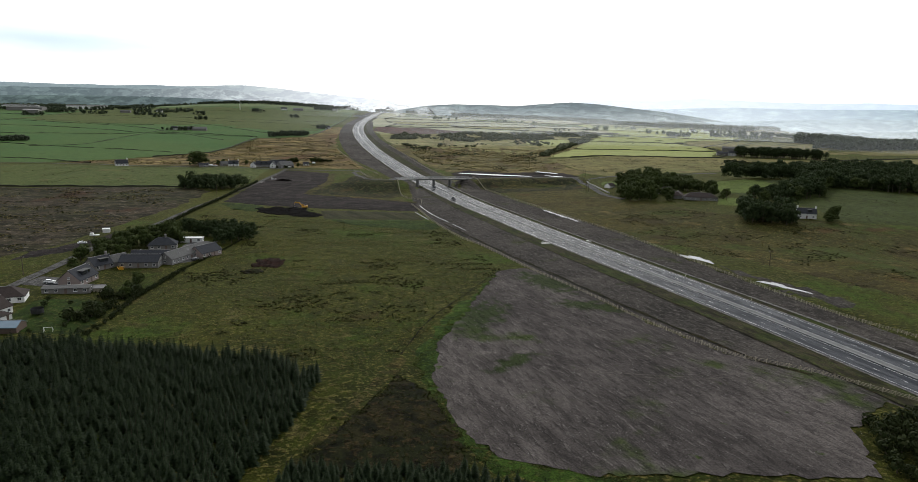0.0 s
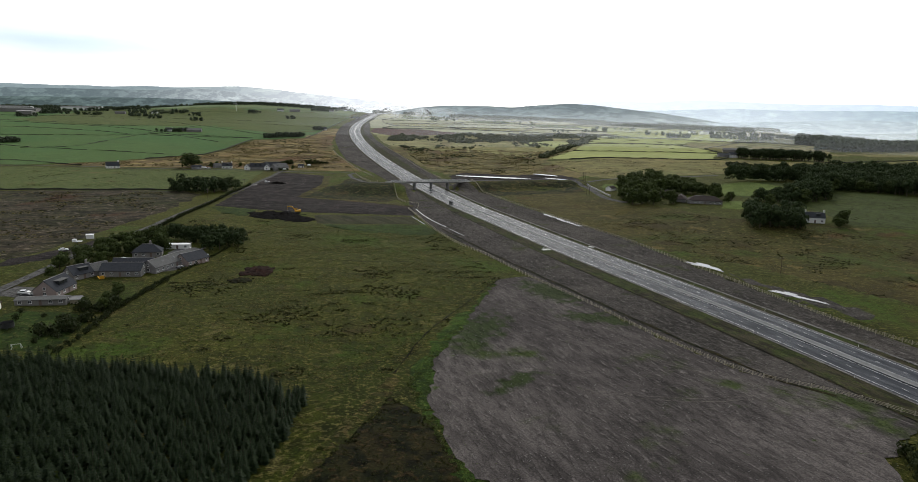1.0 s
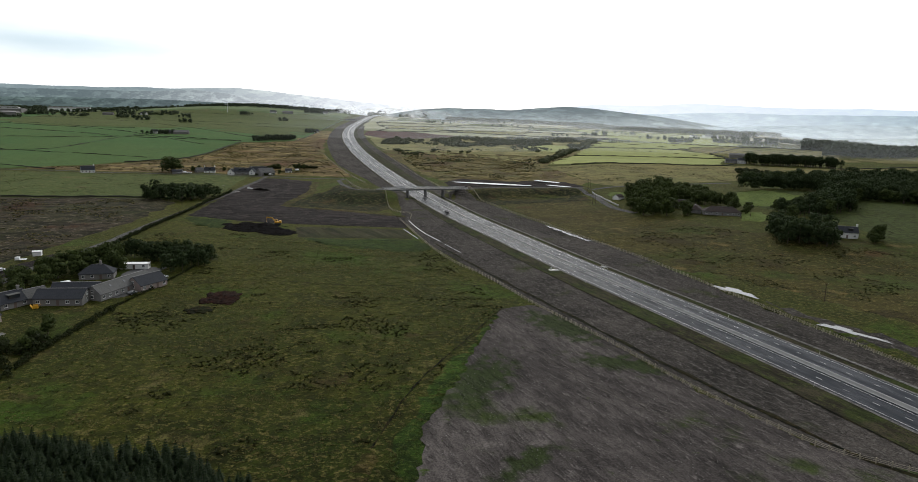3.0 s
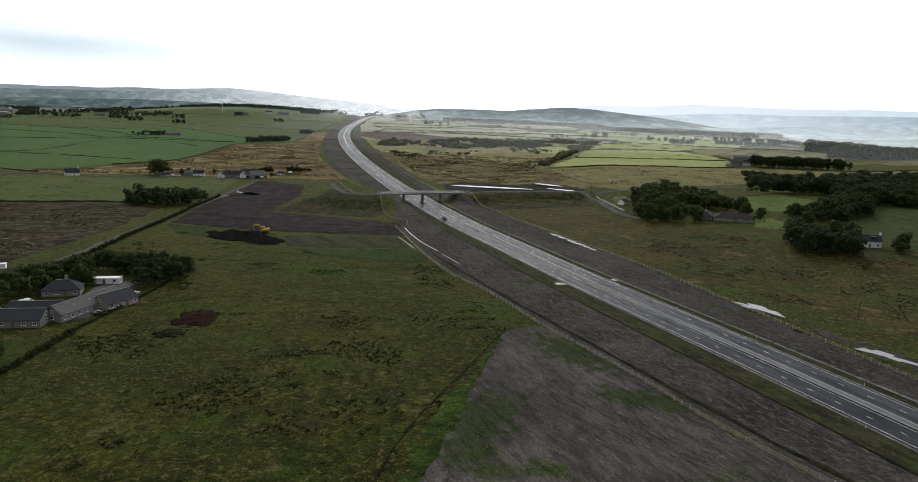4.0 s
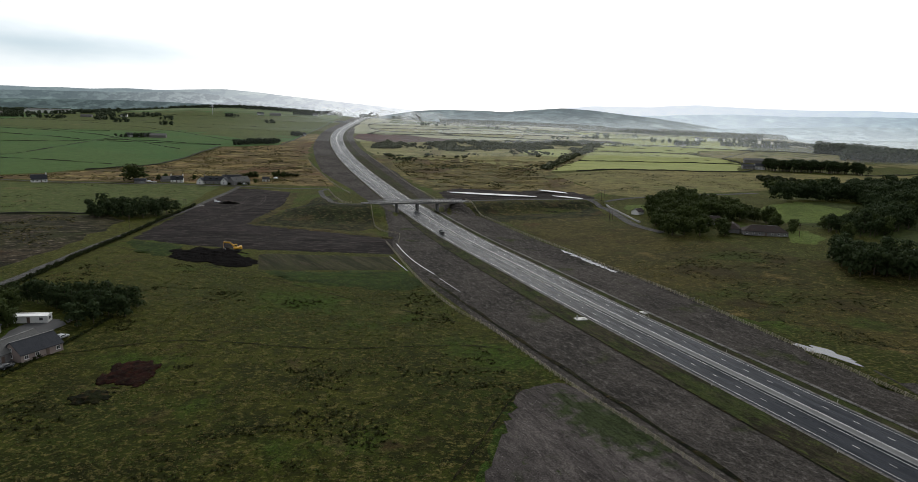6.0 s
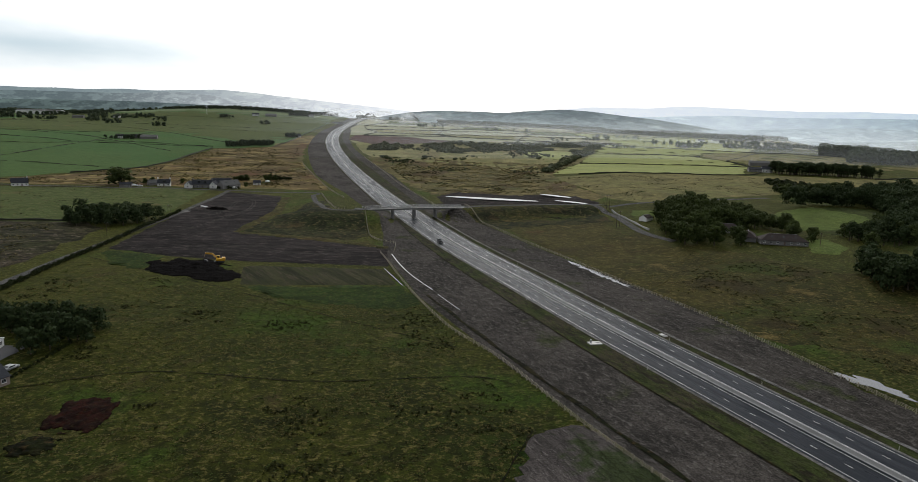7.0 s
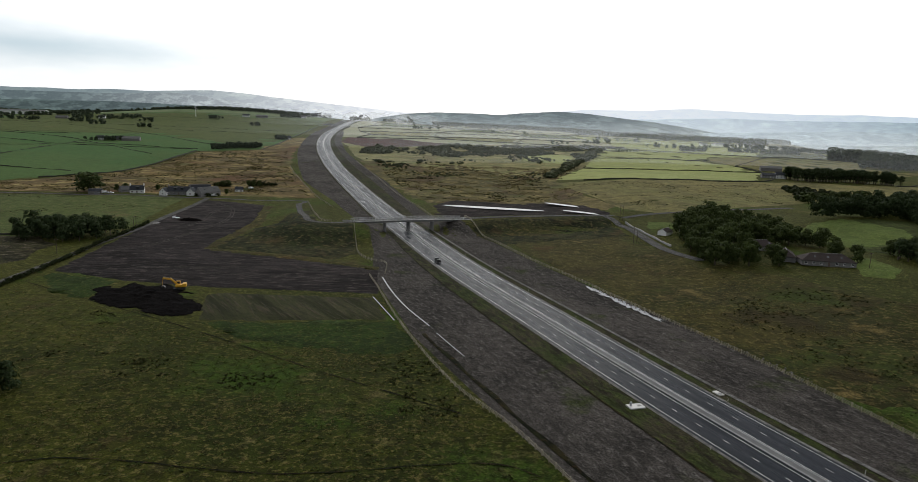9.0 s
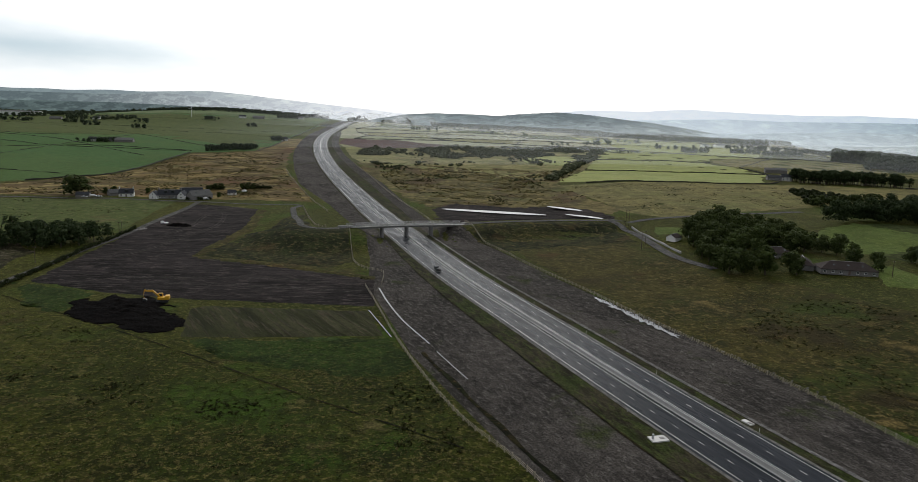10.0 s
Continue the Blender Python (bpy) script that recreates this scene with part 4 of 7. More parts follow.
def lobed_leaves(rng, lobes, per, size):
    """Leaf quads spread over the skins of several lobes (x, y, z, r)."""
    cs, us, vs = [], [], []
    for x, y, z, r in lobes:
        n = max(8, int(per * r * r))
        d = rand_dirs(rng, n)
        d[:, 2] = np.where(d[:, 2] < -0.5, -d[:, 2], d[:, 2])
        rad = r * rng.uniform(0.72, 1.12, n)[:, None]
        c = np.array([x, y, z]) + d * rad * np.array([1, 1, 0.82])
        t = rand_dirs(rng, n)
        u = np.cross(d, t)
        u /= np.linalg.norm(u, axis=1)[:, None] + 1e-9
        w = np.cross(d + 0.6 * rand_dirs(rng, n), u)
        s = size * rng.uniform(0.6, 1.4, n)[:, None]
        cs.append(c), us.append(u * s), vs.append(w * s * 0.8)
    return quads_to_mesh("", np.vstack(cs), np.vstack(us), np.vstack(vs))


def tree_meshes(seed, h, w, mat, lobes_n=15, per=11.0, size=0.40, trunk_share=0.06):
    """Trunk with limbs, and a crown of many leaves in uneven lobes."""
    rng = np.random.RandomState(seed)
    lobes = []
    for k in range(lobes_n):
        a = k * 2.4 + rng.uniform(-0.5, 0.5)
        lev = rng.uniform(trunk_share + 0.08, 0.88)
        reach = w * 0.5 * math.sqrt(max(0.05, 1 - ((lev - 0.42) / 0.62) ** 2)) * rng.uniform(0.35, 0.80)
        lobes.append((math.cos(a) * reach, math.sin(a) * reach, lev * h, w * rng.uniform(0.19, 0.29)))
    lobes.append((0, 0, h * 0.84, w * 0.2))
    lobes.append((0, 0, h * 0.55, w * 0.34))
    lobes.append((0, 0, h * 0.3, w * 0.28))
    v, f = lobed_leaves(rng, lobes, per, size)
    crown = fast_mesh("crown", v, f, mat)
    bm = bmesh.new()
    cyl(bm, h * 0.028 + 0.06, h * 0.012, h * 0.7, seg=8)
    for x, y, z, r in lobes[:6]:
        z0 = h * rng.uniform(0.2, 0.4)
        d = Vector((x, y, max(z - z0, 0.5)))
        q = Vector((0, 0, 1)).rotation_difference(d).to_matrix().to_4x4()
        bmesh.ops.create_cone(bm, cap_ends=False, segments=5, radius1=h * 0.011 + 0.02, radius2=0.03, depth=d.length,
                              matrix=Matrix.Translation((0, 0, z0)) @ q @ Matrix.Translation((0, 0, d.length / 2)))
    trunk = bpy.data.meshes.new("trunk")
    bm.to_mesh(trunk)
    bm.free()
    trunk.materials.append(M_BARK)
    return trunk, crown


def spruce_arrays(seed, h, w, tiers=10, arms=9, fine=True):
    """Drooping whorls of ragged branches round a spire."""
    rng = np.random.RandomState(seed)
    vs, fs = [], []

    def quad(a, b, c, d):
        k = len(vs)
        vs.extend((a, b, c, d))
        fs.append((k, k + 1, k + 2, k + 3))
    for i in range(tiers):
        lev = 0.06 + 0.90 * (i / (tiers - 1)) ** 0.9
        z = lev * h
        reach = w * 0.5 * (1 - lev ** 1.25) + 0.08
        turn = rng.uniform(0, 6.28)
        for k in range(arms):
            a = turn + k * 6.283 / arms + rng.uniform(-0.25, 0.25)
            r = reach * rng.uniform(0.7, 1.2)
            drop = r * rng.uniform(0.15, 0.45)
            wide = r * rng.uniform(0.28, 0.42)
            ca, sa = math.cos(a), math.sin(a)
            p0, p1, p2 = np.array([0, 0, z + 0.12 * r]), np.array([ca * r * 0.55, sa * r * 0.55, z - drop * 0.25]), np.array([ca * r, sa * r, z - drop + 0.1 * r])
            sd = np.array([-sa, ca, 0.0])
            quad(p0 - sd * wide * 0.15, p1 - sd * wide + (0, 0, -0.08), p1 + (0, 0, 0.10), p0)
            quad(p0, p1 + (0, 0, 0.10), p1 + sd * wide + (0, 0, -0.08), p0 + sd * wide * 0.15)
            if fine:
                quad(p1 - sd * wide * 0.9, p2 - sd * wide * 0.12, p2 + sd * wide * 0.12, p1 + sd * wide * 0.9)
    top = np.array([0, 0, h])
    for k in range(3):
        a = k * 2.1
        b = np.array([math.cos(a), math.sin(a), 0]) * 0.09
        quad(top, top + b * 0.2, b + (0, 0, h * 0.9), -b + (0, 0, h * 0.9))
    return np.array(vs), np.array(fs)


def trunk_mesh(h, r):
    bm = bmesh.new()
    cyl(bm, r, r * 0.25, h, seg=7)
    me = bpy.data.meshes.new("trunk")
    bm.to_mesh(me)
    bm.free()
    me.materials.append(M_BARK)
    return me


def inside(poly, x, y):
    r = False
    j = len(poly) - 1
    for i in range(len(poly)):
        (xi, yi), (xj, yj) = poly[i], poly[j]
        if (yi > y) != (yj > y) and x < (xj - xi) * (y - yi) / (yj - yi) + xi:
            r = not r
        j = i
    return r


def scatter(rng, poly, n, gap=0.0, jitter_tries=30):
    xs, ys = [p[0] for p in poly], [p[1] for p in poly]
    out = []
    tries = 0
    cell = {}
    while len(out) < n and tries < n * jitter_tries:
        tries += 1
        x, y = rng.uniform(min(xs), max(xs)), rng.uniform(min(ys), max(ys))
        if not inside(poly, x, y):
            continue
        if gap:
            k = (int(x // gap), int(y // gap))
            if any((x - a) ** 2 + (y - b) ** 2 < gap * gap for i in (-1, 0, 1) for j in (-1, 0, 1) for a, b in cell.get((k[0] + i, k[1] + j), ())):
                continue
            cell.setdefault(k, []).append((x, y))
        out.append((x, y))
    return out


def plant_kind(name, trunk, crown, label, category, group):
    """One thing of this kind, kept aside as the pattern for copies."""
    def put(x, y, s=1.0, turn=0.0, lab=""):
        ob = new(name)
        ob.matrix_basis = Matrix.Translation((x, y, gz(x, y) - 0.1)) @ pose(0, 0, 0, 0, 0, turn) @ Matrix.Diagonal((s, s, s, 1))
        for n, me in (("trunk", trunk), ("crown", crown)):
            new(n, me).parent = ob
        return tagged(ob, lab or label, category, group)
    return put


rng = np.random.RandomState(11)
SPRUCES = [spruce_arrays(s, 5.2, 3.5, 9, 10) for s in (1, 2, 3, 4)]
SPRUCE_ME = [fast_mesh("crown", v, f, M_SPRUCE) for v, f in SPRUCES]
SPRUCE_TRUNK = trunk_mesh(5.2, 0.10)
put_spruce = [plant_kind("spruce_tree", SPRUCE_TRUNK, m, "young dark green spruce in a dense plantation", "conifer tree", "plantation spruces") for m in SPRUCE_ME]

PLANTATION = [(-175, 196), (-125, 193), (-97, 190), (-70, 186), (-42, 179), (-23, 168), (-24, 154), (-28, 130), (-33, 112), (-42, 84), (-175, 84)]
SMALL_PLANT = [(-22, 119), (-4, 117), (12, 116), (24, 110), (38, 100), (44, 84), (-32, 84)]


def joined_trees(name, spots, kinds, mat, label, category, squash=0.0):
    """Many trees joined in one mesh: spots of (x, y, scale, turn)."""
    vs, fs, k0 = [], [], 0
    for x, y, s, a in spots:
        v, f = kinds[int(abs(x * 7 + y * 13)) % len(kinds)]
        c, sn = math.cos(a), math.sin(a)
        p = v * s
        p = np.column_stack([p[:, 0] * c - p[:, 1] * sn + x, p[:, 0] * sn + p[:, 1] * c + y, p[:, 2] * (1 - squash) + gz(x, y) - 0.1])
        vs.append(p)
        fs.append(f + k0)
        k0 += len(v)
    ob = new(name, fast_mesh(name, np.vstack(vs), np.vstack(fs), mat))
    return tagged(ob, label, category, kind="stuff")


def build_plantation():
    spots = [(x, y, rng.uniform(0.72, 1.15), rng.uniform(0, 6.28)) for x, y in scatter(rng, PLANTATION, 2500, 1.75)]
    spots += [(x, y, rng.uniform(0.6, 0.95), rng.uniform(0, 6.28)) for x, y in scatter(rng, SMALL_PLANT, 420, 1.75)]
    single = sorted(spots, key=lambda p: abs(p[0] + 35) + abs(p[1] - 135) * 0.9)[:300]
    keep = set(single)
    for i, (x, y, s, a) in enumerate(single):
        put_spruce[i % 4](x, y, s, math.degrees(a))
    joined_trees("spruce_plantation", [p for p in spots if p not in keep], SPRUCES, M_SPRUCE, "dense plantation of young dark green spruces", "conifer plantation")


build_plantation()

OAKS = [tree_meshes(s, 11.0, 9.5, m) for s, m in ((21, M_LEAF), (22, M_LEAF), (23, M_LEAFLIGHT), (24, M_LEAF))]
put_oak = [plant_kind("tree", t, c, "full-leaved dark green broadleaf tree", "tree", "broadleaf trees") for t, c in OAKS]
PINES = [tree_meshes(s, 14.0, 8.5, M_PINE, 12, 10.0, 0.40, 0.42) for s in (31, 32)]
put_pine = [plant_kind("pine_tree", t, c, "tall pine with a bare trunk and dark crown", "pine tree", "pine trees") for t, c in PINES]
CYPRESS = [tree_meshes(s, 9.5, 6.6, M_PINE, 14, 13.0, 0.34, 0.02)[1] for s in (41, 42, 43)]
CYP_TRUNK = trunk_mesh(9.0, 0.2)
put_cyp = [plant_kind("conifer_tree", CYP_TRUNK, m, "broad dark conifer in a shelter belt", "conifer tree", "shelter belt conifers") for m in CYPRESS]
BUSHES = [tree_meshes(s, 2.6, 3.4, M_GORSE, 7, 26.0, 0.20, 0.1) for s in (51, 52, 53)]
put_bush = [plant_kind("shrub", t, c, "dense dark green shrub", "shrub", "shrubs") for t, c in BUSHES]


def place(puts, spots, lo=0.85, hi=1.15, label=""):
    for i, p in enumerate(spots):
        s = p[2] if len(p) > 2 else rng.uniform(lo, hi)
        puts[i % len(puts)](p[0], p[1], s, rng.uniform(0, 360), label)


# village trees and belts
place(put_oak, [(-131, 352, 1.0), (-126, 346, 0.8), (-139, 342, 0.9), (-146, 331, 0.85), (-142, 322, 0.75), (-148, 312, 0.8), (-139, 312, 0.6), (-152, 302, 0.7), (-148, 318, 0.8), (-135, 335, 0.8),
                (-152, 322, 0.7), (-146, 342, 0.8), (-150, 336, 0.7), (-141, 330, 0.8), (-155, 312, 0.6), (-134, 344, 0.85), (-144, 305, 0.6), (-128, 356, 0.9), (-137, 352, 0.8), (-150, 290, 0.45), (-144, 283, 0.4), (-122, 344, 0.7), (-113, 268, 0.45), (-110, 262, 0.5), (-111, 255, 0.42), (-116, 248, 0.4), (-108, 245, 0.45)], label="full-leaved garden tree among the village houses")
place(put_cyp, [(-119 + 3.1 * k, 366 - 1.2 * k + rng.uniform(-1, 1)) for k in range(11)] + [(-117 + 3.6 * k, 373 - 1.0 * k) for k in range(9)] + [(-100, 345), (-96, 348), (-104, 349)], 0.8, 1.0)
# hedge along the village gardens
place(put_bush, [(-101 - 3 * (1 - abs(k - 22) / 22) + rng.uniform(-0.8, 0.8), 200 + 2.0 * k + rng.uniform(-0.6, 0.6)) for k in range(44)], 0.4, 0.9, "ragged dark hedge shrub along the gardens")
place(put_bush, [(-102 + 0.27 * k, 288 + 1.8 * k) for k in range(37)], 0.35, 0.55, "clipped dark hedge shrub along the field edge")
place(put_bush, [(-131, 232), (-124, 236), (-134, 240), (-112, 226), (-115, 220), (-108, 214), (-112, 208), (-120, 202), (-105, 203), (-118, 245), (-106, 232)], 0.5, 0.9, "garden shrub on the lawn")
# copse beside the farm lane, shelter tree and hamlet gardens
place(put_cyp, [(-163, 570, 1.35), (-157, 577, 1.2), (-154, 588, 1.3), (-160, 596, 1.2), (-168, 585, 1.3), (-174, 578, 1.35), (-181, 583, 1.5), (-188, 577, 1.2), (-194, 585, 1.6), (-176, 592, 1.3), (-186, 594, 1.25), (-151, 598, 1.0), (-166, 577, 1.3), (-171, 571, 1.1), (-160, 583, 1.2)])
place(put_cyp, [(-170, 566, 0.95), (-180, 571, 1.0), (-190, 568, 0.9), (-197, 575, 1.15), (-201, 582, 1.2), (-165, 590, 1.2), (-184, 586, 1.3), (-192, 592, 1.2), (-172, 598, 1.2), (-198, 590, 1.1)], label="dense dark conifer in a field copse")
big = put_oak[0](-252, 786, 1.0, 40, "very large spreading broadleaf tree beside the cottages")
big.matrix_basis = big.matrix_basis @ Matrix.Diagonal((2.5, 2.5, 1.55, 1))
place(put_bush, [(-128 + 2.0 * k, 838 + 0.5 * k) for k in range(12)] + [(-160 + 2.2 * k, 834) for k in range(7)], 1.2, 1.7, "tall dark garden hedge shrub")
place(put_bush, [(-106 - rng.uniform(0, 9), 214 + rng.uniform(0, 40)) for k in range(30)], 0.9, 1.7, "overgrown dark shrub at the garden edge")
place(put_cyp, [(-134 + 2.6 * k, 373 + rng.uniform(-2, 2)) for k in range(6)], 0.8, 1.05)
place(put_oak, [(-226, 795, 0.6), (-230, 788, 0.55), (-200, 800, 0.5), (-183, 797, 0.5), (-120, 838, 0.55), (-125, 836, 0.6), (-130, 838, 0.5), (-152, 832, 0.6), (-148, 836, 0.6), (-156, 828, 0.5), (-137, 784, 0.45)], label="small garden tree by the farm cottages")
place(put_bush, [(-158 + 2.2 * k, 766 + 0.4 * k) for k in range(9)], 0.9, 1.2, "tall dark garden hedge shrub")
# lane hedge
place(put_bush, [(-149 + rng.uniform(-0.7, 0.7), 384 + 1.7 * k) for k in range(148)], 0.55, 0.95, "low dark hedge shrub along the farm lane")
# trees round the bungalows
BUNGALOW_WOOD = [(173, 500), (170, 525), (178, 560), (190, 596), (206, 628), (230, 650), (256, 640), (262, 610), (258, 570), (246, 545), (232, 548), (222, 560), (206, 556), (196, 545), (200, 520), (210, 512), (205, 494), (190, 487)]
place(put_oak, [(x, y, rng.uniform(0.75, 1.25) * (0.72 if x > 238 else 1.0)) for x, y in scatter(rng, BUNGALOW_WOOD, 80, 5.6)], 0.75, 1.25, "dense dark broadleaf tree round the bungalows")
place(put_oak, [(247, 507, 0.6), (243, 520, 0.8), (250, 530, 0.9), (256, 520, 0.7), (206, 533, 0.6), (252, 546, 1.0), (225, 570, 1.0), (260, 556, 0.9)], label="broadleaf tree beside the bungalows")
# front clump and the dark wood
FRONT_CLUMP = [(219, 407), (229, 400), (247, 398), (252, 412), (248, 432), (240, 446), (228, 440), (220, 420)]
place(put_cyp, scatter(rng, FRONT_CLUMP, 30, 4.3), 1.0, 1.6, "tall dark conifer in a tight clump")
place(put_oak, [(277, 411, 0.95), (282, 416, 0.85), (250, 409, 0.5), (273, 406, 0.6)], label="dark tree beside the lone cottage")
WOOD = [(272, 492), (288, 498), (318, 512), (346, 534), (372, 578), (400, 588), (425, 570), (440, 545), (520, 570), (600, 640), (560, 720), (480, 745), (410, 700), (350, 665), (310, 645), (300, 618), (284, 545)]
FIELD_GAP = [(262, 540), (268, 600), (299, 628), (338, 656), (392, 650), (372, 600), (345, 566), (296, 536)]


def build_wood():
    spots = [p for p in scatter(rng, WOOD, 760, 4.3) if not inside(FIELD_GAP, *p)]
    near = sorted(spots, key=lambda p: p[1] - 0.25 * p[0])[:190]
    for i, p in enumerate(near):
        (put_oak[i % 4] if i % 4 == 0 else put_pine[i % 2])(p[0], p[1], rng.uniform(0.85, 1.2) * (0.7 if p[0] < 300 and p[1] > 500 else 1.0), rng.uniform(0, 360), "dark tree in a dense mixed wood")
    rest = [(x, y, rng.uniform(0.95, 1.35), rng.uniform(0, 6)) for x, y in spots if (x, y) not in set(near)]
    kinds = []
    for t, c in (OAKS[0], PINES[0], OAKS[1]):
        v = np.empty(len(c.vertices) * 3, np.float32)
        c.vertices.foreach_get("co", v)
        kinds.append((v.reshape(-1, 3), np.arange(len(c.vertices)).reshape(-1, 4)))
    joined_trees("wood", rest, kinds, M_PINE, "dense dark mixed wood", "wood")


build_wood()
# row of pines with bare trunks beside the far farm
place(put_pine, [(464 + 104 * (k / 119) + rng.uniform(-3, 3), 930 - 34 * (k / 119) + rng.uniform(-15, 15)) for k in range(120)], 0.8, 1.14)


def far_trees(seed, n, per, low=1.6, top=7.5):
    """Low-detail crowns for trees more than a kilometre off."""
    r = np.random.RandomState(seed)
    out = []
    for k in range(n):
        lobes = [(r.uniform(-2, 2), r.uniform(-2, 2), r.uniform(low, top), r.uniform(1.6, 2.7)) for _ in range(6)]
        out.append(lobed_leaves(r, lobes, per, 1.0))
    return out


FAR = far_trees(61, 4, 3.2)
LOW = far_trees(62, 4, 3.0, 0.6, 2.2)


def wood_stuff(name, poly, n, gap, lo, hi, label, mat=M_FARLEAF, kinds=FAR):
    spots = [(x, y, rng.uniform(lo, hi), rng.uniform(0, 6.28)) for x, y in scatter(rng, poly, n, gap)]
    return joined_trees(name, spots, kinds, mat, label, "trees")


M_SCRUB = leaf("willow scrub leaves", (0.040, 0.052, 0.026), (0.105, 0.112, 0.056), 0.7, 0.25, 0.08)
SCRUB = [(-52, 1160), (-15, 1075), (72, 1085), (138, 1040), (215, 1000), (302, 1221), (405, 1464), (268, 1409), (137, 1385), (-50, 1300)]
def clustered(poly, n, gap, lo, hi, seed, cut):
    """Spots gathered in clusters, larger inside a cluster than at its edge."""
    out = []
    for x, y in scatter(rng, poly, n, gap):
        k = noise.noise((x * 0.018, y * 0.009, seed)) + 0.5 * noise.noise((x * 0.06, y * 0.03, seed + 4)) - cut
        if k > 0:
            out.append((x, y, lo + (hi - lo) * min(1.0, k * 1.8) * rng.uniform(0.6, 1.1), rng.uniform(0, 6.28)))
    return out


joined_trees("scrub", clustered(SCRUB, 1500, 4.5, 0.35, 1.5, 2.0, 0.12), LOW, M_SCRUB, "scattered grey-green willow and gorse scrub", "trees")
joined_trees("scrub", clustered([(-48, 1200), (60, 1180), (190, 1180), (330, 1330), (400, 1460), (268, 1405), (140, 1380), (-40, 1290)], 1600, 3.8, 0.5, 1.8, 5.0, -0.05), LOW, M_SCRUB, "thick grey-green willow scrub", "trees")
joined_trees("scrub", clustered([(-30, 960), (180, 930), (230, 1000), (60, 1080), (-20, 1060)], 300, 6.0, 0.3, 0.9, 8.0, 0.25), LOW, M_SCRUB, "sparse low scrub", "trees")
wood_stuff("hedgerow_trees", [(178, 935), (186, 928), (300, 1180), (388, 1400), (375, 1410), (290, 1190)], 190, 3.0, 0.7, 1.5, "ragged hedge between the fields", M_SCRUB, LOW)
wood_stuff("copse", [(-262, 1196), (-205, 1224), (-198, 1246), (-255, 1220)], 60, 4.0, 0.7, 1.1, "dark copse on the moor edge")
wood_stuff("copse", [(-206, 1405), (-186, 1400), (-184, 1425), (-208, 1425)], 14, 4.0, 0.6, 1.0, "small clump of trees")
wood_stuff("copse", [(-478, 1285), (-425, 1290), (-425, 1305), (-478, 1300)], 14, 4.0, 0.7, 1.0, "trees round the far farm")
wood_stuff("copse", [(-320, 2120), (-262, 2140), (-262, 2190), (-320, 2190)], 40, 5, 0.9, 1.3, "trees beside the smoking farm")
wood_stuff("copse", [(-660, 1010), (-585, 1040), (-590, 1065), (-640, 1050)], 60, 4, 0.6, 1.0, "dark copse in the pastures")
wood_stuff("copse", [(-780, 1900), (-640, 1930), (-640, 1990), (-800, 1960)], 45, 8, 0.8, 1.3, "trees round a far farm")
wood_stuff("wood_belt", [(-1000, 2380), (-760, 2340), (-700, 2440), (-980, 2480)], 150, 8, 1.0, 1.5, "dark belt of trees on the skyline")
wood_stuff("wood_belt", [(-720, 2280), (-200, 2330), (-190, 2370), (-760, 2360)], 260, 7, 0.8, 1.3, "dark belt of conifers along the low hill")
wood_stuff("wood_belt", [(-1500, 1990), (-900, 2010), (-880, 2060), (-1500, 2080)], 220, 9, 0.8, 1.4, "dark belt of trees before the sheds")
wood_stuff("wood_belt", [(-1900, 2400), (-1100, 2420), (-1080, 2480), (-1900, 2500)], 200, 10, 1.0, 1.5, "dark belt of far trees")
wood_stuff("wood_belt", [(-1500, 2700), (-650, 2680), (-640, 2730), (-1500, 2780)], 200, 10, 1.0, 1.6, "dark belt of far trees")
wood_stuff("wood_belt", [(-620, 2180), (-250, 2200), (-240, 2260), (-420, 2280), (-640, 2240)], 200, 7, 0.8, 1.2, "dark young wood on the low hill")
wood_stuff("wood_belt", [(-2600, 3100), (-800, 3050), (-800, 3120), (-2600, 3200)], 260, 14, 1.2, 2.0, "dark belt of far trees")
for k, (cx, cy, n) in enumerate(((-520, 1650, 7), (-640, 1720, 6), (-700, 1800, 16), (-850, 1830, 14), (-590, 1860, 5), (-930, 1700, 10), (-460, 1990, 8), (-330, 1830, 5), (-1300, 1800, 24), (-1150, 1650, 12), (-960, 1880, 18),
                                (-1250, 2230, 40), (-900, 2200, 40), (-1600, 2250, 40), (-1900, 2150, 40), (-840, 2080, 30))):
    w = 10 + n * 1.4
    wood_stuff("copse", [(cx - w, cy - 9), (cx + w, cy - 12), (cx + w, cy + 10), (cx - w, cy + 14)], n, 5, 0.7, 1.4, "dark clump of trees in far pastures")
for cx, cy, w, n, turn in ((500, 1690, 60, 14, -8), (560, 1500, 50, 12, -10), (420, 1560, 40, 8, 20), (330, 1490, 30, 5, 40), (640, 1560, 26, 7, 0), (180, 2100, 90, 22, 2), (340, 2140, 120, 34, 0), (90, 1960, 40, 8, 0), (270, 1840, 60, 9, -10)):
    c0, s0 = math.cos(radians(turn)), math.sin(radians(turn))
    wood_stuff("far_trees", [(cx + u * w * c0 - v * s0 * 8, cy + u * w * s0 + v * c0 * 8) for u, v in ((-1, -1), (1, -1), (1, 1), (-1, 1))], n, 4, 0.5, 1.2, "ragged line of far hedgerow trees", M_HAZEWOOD)
